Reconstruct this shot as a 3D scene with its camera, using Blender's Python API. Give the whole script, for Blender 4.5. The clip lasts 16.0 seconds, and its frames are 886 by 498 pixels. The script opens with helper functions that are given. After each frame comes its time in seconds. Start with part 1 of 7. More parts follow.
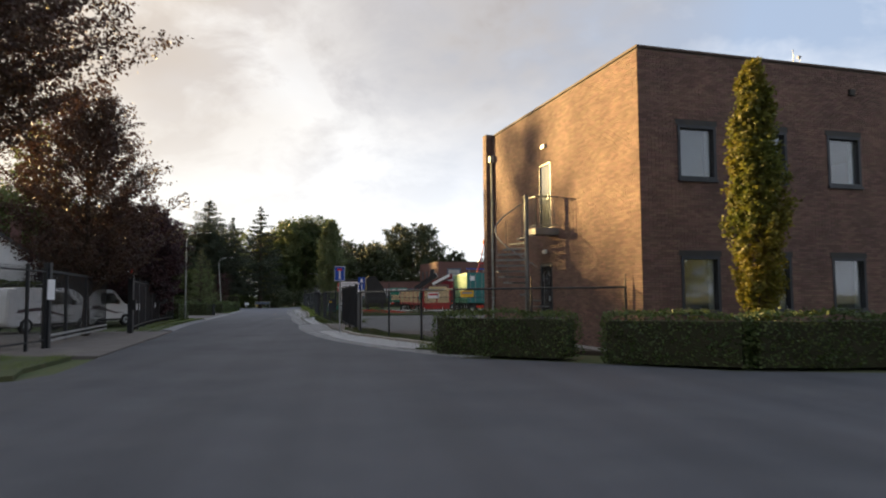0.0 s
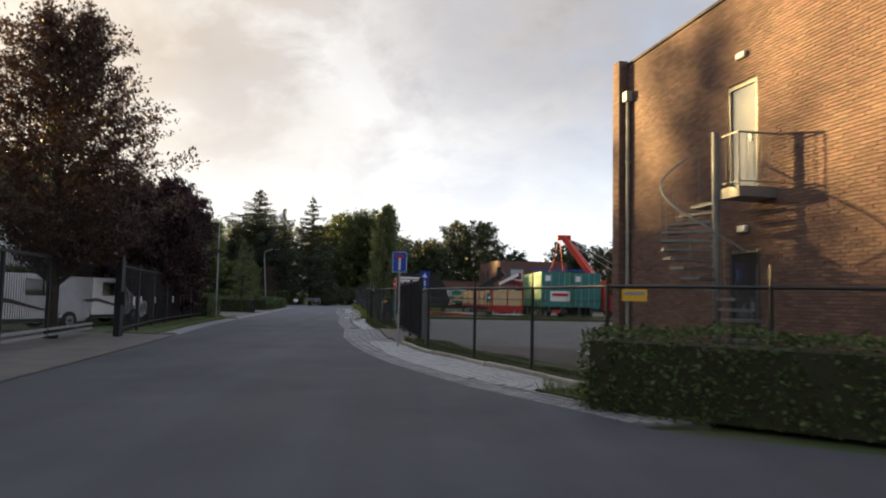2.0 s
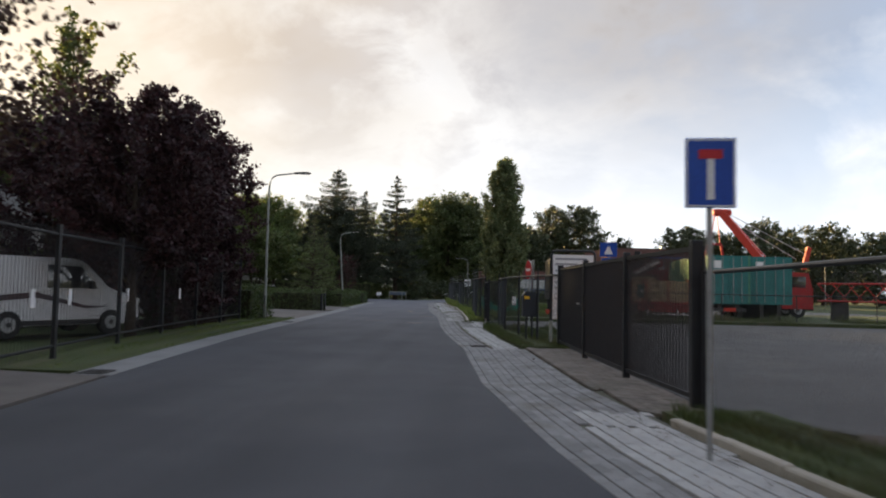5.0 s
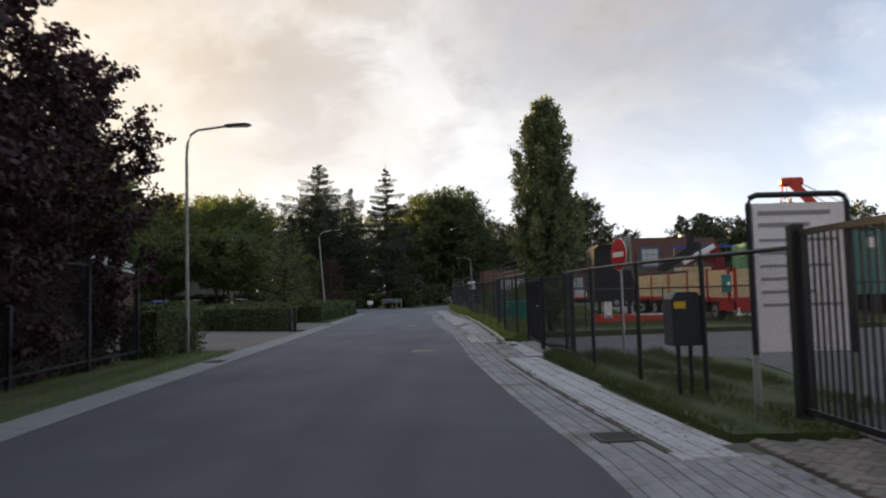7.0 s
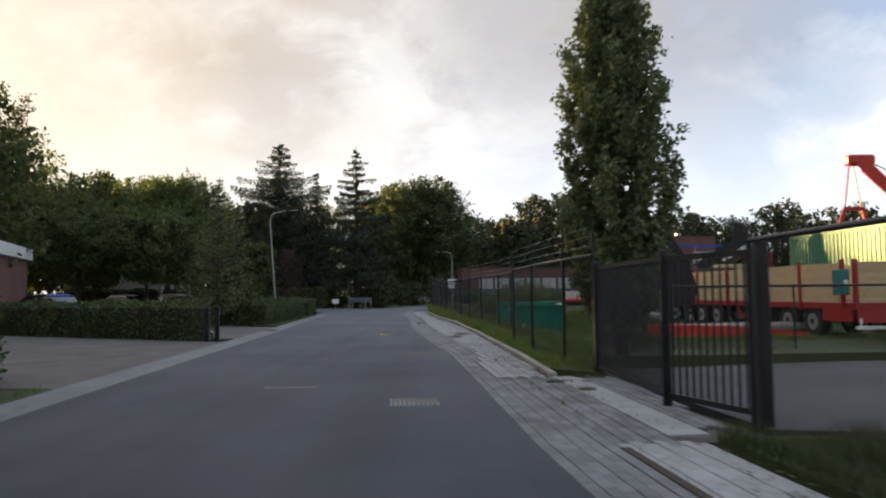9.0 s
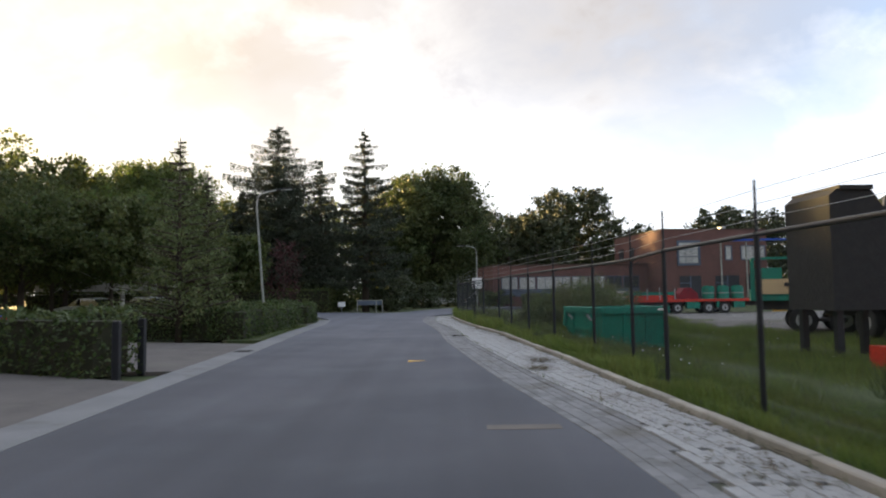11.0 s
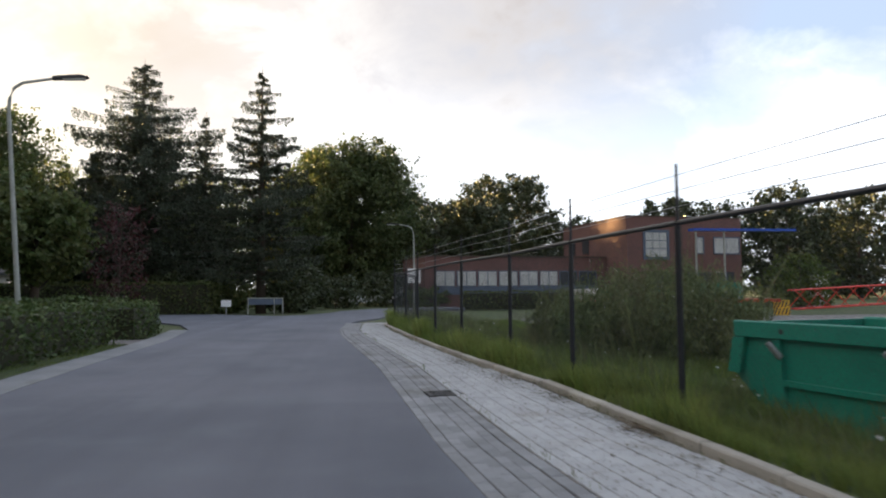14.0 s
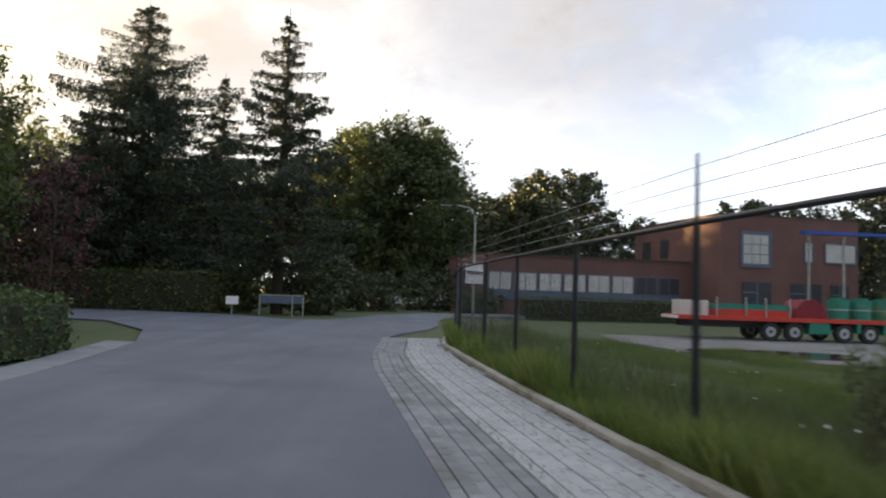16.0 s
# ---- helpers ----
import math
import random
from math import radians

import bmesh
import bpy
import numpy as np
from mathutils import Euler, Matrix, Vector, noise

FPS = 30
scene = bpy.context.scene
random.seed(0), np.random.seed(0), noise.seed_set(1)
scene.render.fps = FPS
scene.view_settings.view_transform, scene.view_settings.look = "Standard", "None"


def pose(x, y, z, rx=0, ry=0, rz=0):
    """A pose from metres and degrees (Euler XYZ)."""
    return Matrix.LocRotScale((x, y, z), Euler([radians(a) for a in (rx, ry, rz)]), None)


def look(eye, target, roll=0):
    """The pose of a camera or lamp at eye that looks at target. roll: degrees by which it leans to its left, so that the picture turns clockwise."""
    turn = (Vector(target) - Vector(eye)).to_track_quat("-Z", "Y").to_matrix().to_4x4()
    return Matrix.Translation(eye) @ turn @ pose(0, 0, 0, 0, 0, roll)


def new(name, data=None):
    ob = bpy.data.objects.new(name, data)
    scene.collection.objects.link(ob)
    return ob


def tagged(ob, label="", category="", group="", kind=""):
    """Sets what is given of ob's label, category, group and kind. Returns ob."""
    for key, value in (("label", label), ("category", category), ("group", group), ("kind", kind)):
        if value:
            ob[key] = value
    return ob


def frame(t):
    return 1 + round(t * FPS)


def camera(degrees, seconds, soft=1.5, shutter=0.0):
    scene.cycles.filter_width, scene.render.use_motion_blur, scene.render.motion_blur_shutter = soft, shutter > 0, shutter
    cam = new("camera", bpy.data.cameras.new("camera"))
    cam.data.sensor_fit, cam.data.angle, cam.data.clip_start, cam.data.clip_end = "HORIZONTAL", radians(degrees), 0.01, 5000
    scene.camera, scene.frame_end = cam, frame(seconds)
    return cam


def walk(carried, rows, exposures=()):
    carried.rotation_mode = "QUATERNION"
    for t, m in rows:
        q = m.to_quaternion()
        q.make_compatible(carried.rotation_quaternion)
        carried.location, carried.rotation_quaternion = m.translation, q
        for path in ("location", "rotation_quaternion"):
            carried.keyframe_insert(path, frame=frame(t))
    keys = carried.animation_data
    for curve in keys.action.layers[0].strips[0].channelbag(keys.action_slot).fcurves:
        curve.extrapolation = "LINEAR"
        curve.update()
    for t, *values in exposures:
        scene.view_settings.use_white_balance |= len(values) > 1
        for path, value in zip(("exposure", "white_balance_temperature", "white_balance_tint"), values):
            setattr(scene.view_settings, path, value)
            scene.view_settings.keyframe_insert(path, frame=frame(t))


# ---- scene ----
cam = camera(65.2, 16.0, 2.0, 0.4)
EXPOSURES = [(0.0, 2.32), (4.0, 2.34), (8.5, 2.31), (9.5, 2.5), (12.0, 2.75), (16.0, 2.75)]
PATH = [
    (0, (2.221, -1.477, 1.439), (2.503, 0.498, 1.578), -0.4),
    (0.5, (2.209, 0.702, 1.487), (2.493, 2.676, 1.631), 0.3),
    (1, (2.234, 2.774, 1.462), (2.46, 4.755, 1.608), 0.9),
    (1.5, (2.17, 4.964, 1.454), (2.331, 6.952, 1.598), 0.3),
    (2, (2.008, 7.109, 1.426), (2.135, 9.1, 1.567), 1.2),
    (2.5, (1.848, 9.232, 1.413), (1.931, 11.226, 1.547), 0.7),
    (3, (1.579, 11.334, 1.426), (1.595, 13.329, 1.554), 0.4),
    (3.5, (1.281, 13.499, 1.395), (1.26, 15.496, 1.519), 1.2),
    (4, (0.921, 15.85, 1.368), (0.858, 17.845, 1.489), 2.6),
    (4.2, (0.75, 16.83, 1.363), (0.643, 18.824, 1.478), 1.9),
    (6.3, (-0.834, 28.164, 1.474), (-0.914, 30.159, 1.593), 0.2),
    (6.5, (-0.961, 29.168, 1.478), (-1.035, 31.163, 1.6), 0.2),
    (7, (-1.24, 31.522, 1.438), (-1.321, 33.516, 1.566), -1.6),
    (7.5, (-1.465, 33.636, 1.387), (-1.52, 35.63, 1.519), -2.5),
    (8, (-1.675, 35.923, 1.367), (-1.641, 37.919, 1.49), -0.1),
    (8.5, (-1.865, 38.223, 1.353), (-1.831, 40.219, 1.476), -0.3),
    (9, (-2.135, 40.481, 1.344), (-2.133, 42.477, 1.471), -0.6),
    (9.5, (-2.464, 42.721, 1.351), (-2.491, 44.716, 1.482), -0.3),
    (9.7, (-2.622, 43.632, 1.351), (-2.652, 45.627, 1.484), -0.5),
    (12, (-3.724, 53.547, 1.383), (-3.707, 55.543, 1.511), -1.9),
    (12.5, (-3.927, 56.234, 1.305), (-3.861, 58.229, 1.437), -2.7),
    (13, (-4.032, 58.699, 1.245), (-3.863, 60.688, 1.372), -0.3),
    (13.5, (-4.075, 60.977, 1.272), (-3.886, 62.963, 1.4), -1.8),
    (14, (-4.076, 63.157, 1.297), (-3.847, 65.14, 1.419), -0.4),
    (14.5, (-4.136, 65.484, 1.384), (-3.914, 67.468, 1.508), -0.3),
    (15, (-4.164, 67.929, 1.328), (-3.935, 69.912, 1.454), -0.4),
    (15.5, (-4.241, 70.207, 1.346), (-4.011, 72.19, 1.473), 1.3),
    (16, (-4.384, 72.663, 1.288), (-4.26, 74.655, 1.417), 1.9),
]
walk(cam, [(t, look(eye, target, roll)) for t, eye, target, roll in PATH], EXPOSURES)

# ---- light ----
SUN_FROM = Vector((-0.645, 0.745, 0.163)).normalized()
world = bpy.data.worlds.new("evening_sky")
scene.world = world
world.use_nodes = True
wn, wl = world.node_tree.nodes, world.node_tree.links
wn.clear()


def wnode(kind, **values):
    n = wn.new(kind)
    for k, v in values.items():
        n.inputs[k].default_value = v
    return n


def wmath(op, a, b=None, clamp=False):
    n = wn.new("ShaderNodeMath")
    n.operation, n.use_clamp = op, clamp
    for i, v in enumerate((a, b)):
        if v is None:
            continue
        if isinstance(v, (int, float)):
            n.inputs[i].default_value = v
        else:
            wl.new(v, n.inputs[i])
    return n.outputs[0]


def wmix(fac, a, b):
    n = wn.new("ShaderNodeMix")
    n.data_type = "RGBA"
    for i, v in ((0, fac), (6, a), (7, b)):
        if isinstance(v, (int, float, tuple)):
            n.inputs[i].default_value = v
        else:
            wl.new(v, n.inputs[i])
    return n.outputs[2]


def wramp(src, *stops):
    n = wn.new("ShaderNodeValToRGB")
    els = n.color_ramp.elements
    while len(els) < len(stops):
        els.new(0.5)
    for e, (p, c) in zip(els, stops):
        e.position, e.color = p, (c if isinstance(c, tuple) else (c, c, c, 1))
    wl.new(src, n.inputs[0])
    return n.outputs[0]


sky = wn.new("ShaderNodeTexSky")
sky.sky_type, sky.sun_disc = "NISHITA", False
sky.sun_elevation, sky.sun_rotation = math.asin(SUN_FROM.z), math.atan2(SUN_FROM.x, SUN_FROM.y)
sky.air_density, sky.dust_density, sky.ozone_density = 1.0, 1.5, 1.5
clear = wn.new("ShaderNodeVectorMath")
clear.operation = "SCALE"
wl.new(sky.outputs[0], clear.inputs[0])
clear.inputs["Scale"].default_value = 0.15
coord = wn.new("ShaderNodeTexCoord")
axes = wn.new("ShaderNodeSeparateXYZ")
wl.new(coord.outputs["Generated"], axes.inputs[0])
east, ahead, up = axes.outputs[0], axes.outputs[1], axes.outputs[2]
# cloud sheet: directions laid flat on a layer overhead
lift = wmath("ADD", wmath("MAXIMUM", up, 0.0), 0.5)
flat = wn.new("ShaderNodeCombineXYZ")
wl.new(wmath("DIVIDE", east, lift), flat.inputs[0])
wl.new(wmath("DIVIDE", ahead, lift), flat.inputs[1])


def cloud_noise(scale, detail, rough, shift):
    m = wn.new("ShaderNodeMapping")
    m.inputs["Location"].default_value = shift
    m.inputs["Rotation"].default_value = (0, 0, 0.5)
    m.inputs["Scale"].default_value = (1.15, 1.3, 1.0)
    wl.new(flat.outputs[0], m.inputs[0])
    n = wnode("ShaderNodeTexNoise", Scale=scale, Detail=detail, Roughness=rough, Distortion=0.25)
    wl.new(m.outputs[0], n.inputs[0])
    return n.outputs[0]


puffs = cloud_noise(4.2, 8.0, 0.58, (3.1, 0.4, 0))
wisps = cloud_noise(2.2, 6.0, 0.55, (7.3, 1.1, 0))
banks = cloud_noise(1.9, 5.0, 0.5, (1.2, 2.6, 0))


def towards(az, el, lo, hi):
    """1 near a direction given by degrees right of +y and above the horizon, falling to 0."""
    n = wn.new("ShaderNodeVectorMath")
    n.operation = "DOT_PRODUCT"
    wl.new(coord.outputs["Generated"], n.inputs[0])
    a, e = radians(az), radians(el)
    n.inputs[1].default_value = (math.sin(a) * math.cos(e), math.cos(a) * math.cos(e), math.sin(e))
    return wramp(n.outputs["Value"], (math.cos(radians(lo)), 0.0), (math.cos(radians(hi)), 1.0))


warm_side = wmath("ADD", wmath("MULTIPLY", east, -1.1), 0.42, True)
pale = wmix(warm_side, (0.70, 0.76, 0.87, 1), (0.86, 0.74, 0.62, 1))
bright = wmix(warm_side, (1.05, 1.08, 1.14, 1), (1.1, 1.04, 0.95, 1))
cloud = wmix(wramp(puffs, (0.42, 0.0), (0.56, 1.0)), pale, bright)
right_side = wmath("ADD", wmath("MULTIPLY", east, 2.3), -0.1, True)
open_sky = wmath("MULTIPLY", wramp(wisps, (0.42, 1.0), (0.6, 0.0)), wmath("ADD", right_side, 0.12, True), True)
blue = wmix(0.3, (0.58, 0.7, 0.93, 1), clear.outputs[0])
cloud = wmix(open_sky, cloud, blue)
left_bank = wmath("MULTIPLY", towards(-24, 24, 26, 5), wramp(banks, (0.38, 0.0), (0.6, 0.8)), True)
cloud = wmix(left_bank, cloud, (0.68, 0.57, 0.46, 1))
mid_bank = wmath("MULTIPLY", towards(13, 26, 19, 6), wmath("ADD", wmath("MULTIPLY", puffs, 1.6), -0.08), True)
cloud = wmix(mid_bank, cloud, (0.5, 0.46, 0.445, 1))
low = wramp(up, (0.0, 1.0), (0.10, 0.85), (0.2, 0.35), (0.3, 0.0))
low_glow = wmix(warm_side, (1.12, 1.17, 1.25, 1), (1.18, 1.14, 1.04, 1))
colour = wmix(wmath("MULTIPLY", low, wramp(wisps, (0.3, 0.72), (0.6, 1.0))), cloud, low_glow)
glow_dir = wn.new("ShaderNodeVectorMath")
glow_dir.operation = "DOT_PRODUCT"
wl.new(coord.outputs["Generated"], glow_dir.inputs[0])
glow_dir.inputs[1].default_value = SUN_FROM
near_sun = wramp(glow_dir.outputs["Value"], (0.9, 0.0), (0.975, 0.35), (1.0, 1.0))
colour = wmix(near_sun, colour, (1.45, 1.22, 0.92, 1))
# overhead the cloud thins to blue, and the sky away from the sunset is dimmer
colour = wmix(wmath("MULTIPLY", wramp(up, (0.5, 0.0), (0.85, 1.0)), 0.75), colour, (0.62, 0.76, 1.02, 1))
behind = wramp(wmath("ADD", wmath("MULTIPLY", ahead, 0.5), 0.5), (0.1, 0.6), (0.5, 0.0))
colour = wmix(behind, colour, (0.74, 0.83, 1.0, 1))
dim = wramp(wmath("ADD", wmath("MULTIPLY", ahead, 0.5), 0.5), (0.0, 0.63), (0.55, 1.0))
tone = wn.new("ShaderNodeVectorMath")
tone.operation = "SCALE"
wl.new(colour, tone.inputs[0])
wl.new(dim, tone.inputs["Scale"])
colour = tone.outputs[0]
back = wnode("ShaderNodeBackground", Strength=0.2)
wl.new(colour, back.inputs["Color"])
wl.new(back.outputs[0], wn.new("ShaderNodeOutputWorld").inputs[0])

sun = new("sun", bpy.data.lights.new("sun", "SUN"))
sun.data.energy, sun.data.angle, sun.data.color = 4.1, radians(1.0), (1.0, 0.67, 0.27)
sun.matrix_world = look(SUN_FROM * 60, (0, 0, 0))

# ---- materials ----


def material(name, a, b=None, rough=0.8, scale=4.0, fine=60.0, bump=0.25, metal=0.0, per="", spread=0.25, dirt=None, dirt_scale=1.2, dirt_at=(0.55, 0.72), coat=0.0, stretch=(1, 1, 1), see=0.0, spec=0.4):
    """Two-scale noise colours between a and b, with bump, dirt of its own shape, and variation per island ('island') or object ('object')."""
    m = bpy.data.materials.new(name)
    m.use_nodes = True
    n, l = m.node_tree.nodes, m.node_tree.links
    p = n["Principled BSDF"]
    p.inputs["Metallic"].default_value = metal
    p.inputs["Coat Weight"].default_value = coat
    p.inputs["Specular IOR Level"].default_value = spec
    b = b or tuple(c * 0.75 for c in a)
    co = n.new("ShaderNodeTexCoord")
    mp = n.new("ShaderNodeMapping")
    mp.inputs["Scale"].default_value = stretch
    g = n.new("ShaderNodeNewGeometry")
    l.new(g.outputs["Position"], mp.inputs[0])

    def tex(s, d=4.0):
        t = n.new("ShaderNodeTexNoise")
        t.inputs["Scale"].default_value, t.inputs["Detail"].default_value = s, d
        l.new(mp.outputs[0], t.inputs[0])
        return t.outputs[0]

    def mix(f, x, y, blend="MIX"):
        k = n.new("ShaderNodeMix")
        k.data_type, k.blend_type = "RGBA", blend
        for i, v in ((0, f), (6, x), (7, y)):
            if isinstance(v, (int, float, tuple)):
                k.inputs[i].default_value = v
            else:
                l.new(v, k.inputs[i])
        return k.outputs[2]

    def ramp(src, lo, hi):
        r = n.new("ShaderNodeMapRange")
        r.inputs["From Min"].default_value, r.inputs["From Max"].default_value = lo, hi
        l.new(src, r.inputs["Value"])
        return r.outputs[0]

    big, small = tex(scale), tex(fine, 2.0)
    col = mix(ramp(big, 0.32, 0.68), (*a, 1), (*b, 1))
    col = mix(0.35, col, mix(ramp(small, 0.3, 0.7), (0.62, 0.62, 0.62, 1), (1.3, 1.3, 1.3, 1)), "MULTIPLY")
    if per:
        src = g.outputs["Random Per Island"] if per == "island" else n.new("ShaderNodeObjectInfo").outputs["Random"]
        h = n.new("ShaderNodeHueSaturation")
        l.new(col, h.inputs["Color"])
        v = n.new("ShaderNodeMapRange")
        v.inputs["To Min"].default_value, v.inputs["To Max"].default_value = 1 - spread, 1 + spread
        l.new(src, v.inputs["Value"])
        l.new(v.outputs[0], h.inputs["Value"])
        w = n.new("ShaderNodeMapRange")
        w.inputs["To Min"].default_value, w.inputs["To Max"].default_value = 0.5 - spread * 0.06, 0.5 + spread * 0.06
        mul = n.new("ShaderNodeMath")
        mul.operation = "FRACT"
        m7 = n.new("ShaderNodeMath")
        m7.operation = "MULTIPLY"
        m7.inputs[1].default_value = 7.31
        l.new(src, m7.inputs[0])
        l.new(m7.outputs[0], mul.inputs[0])
        l.new(mul.outputs[0], w.inputs["Value"])
        l.new(w.outputs[0], h.inputs["Hue"])
        col = h.outputs[0]
    if dirt:
        col = mix(ramp(tex(dirt_scale, 6.0), *dirt_at), col, (*dirt, 1))
    l.new(col, p.inputs["Base Color"])
    rr = n.new("ShaderNodeMapRange")
    rr.inputs["To Min"].default_value, rr.inputs["To Max"].default_value = max(rough - 0.12, 0.03), min(rough + 0.12, 1)
    l.new(big, rr.inputs["Value"])
    l.new(rr.outputs[0], p.inputs["Roughness"])
    if bump:
        u = n.new("ShaderNodeBump")
        u.inputs["Strength"].default_value, u.inputs["Distance"].default_value = bump, 0.01
        l.new(small, u.inputs["Height"])
        l.new(u.outputs[0], p.inputs["Normal"])
    if see:
        s = n.new("ShaderNodeBsdfTranslucent")
        l.new(col, s.inputs["Color"])
        k = n.new("ShaderNodeMixShader")
        k.inputs[0].default_value = see
        l.new(p.outputs[0], k.inputs[1])
        l.new(s.outputs[0], k.inputs[2])
        l.new(k.outputs[0], n["Material Output"].inputs[0])
    return m


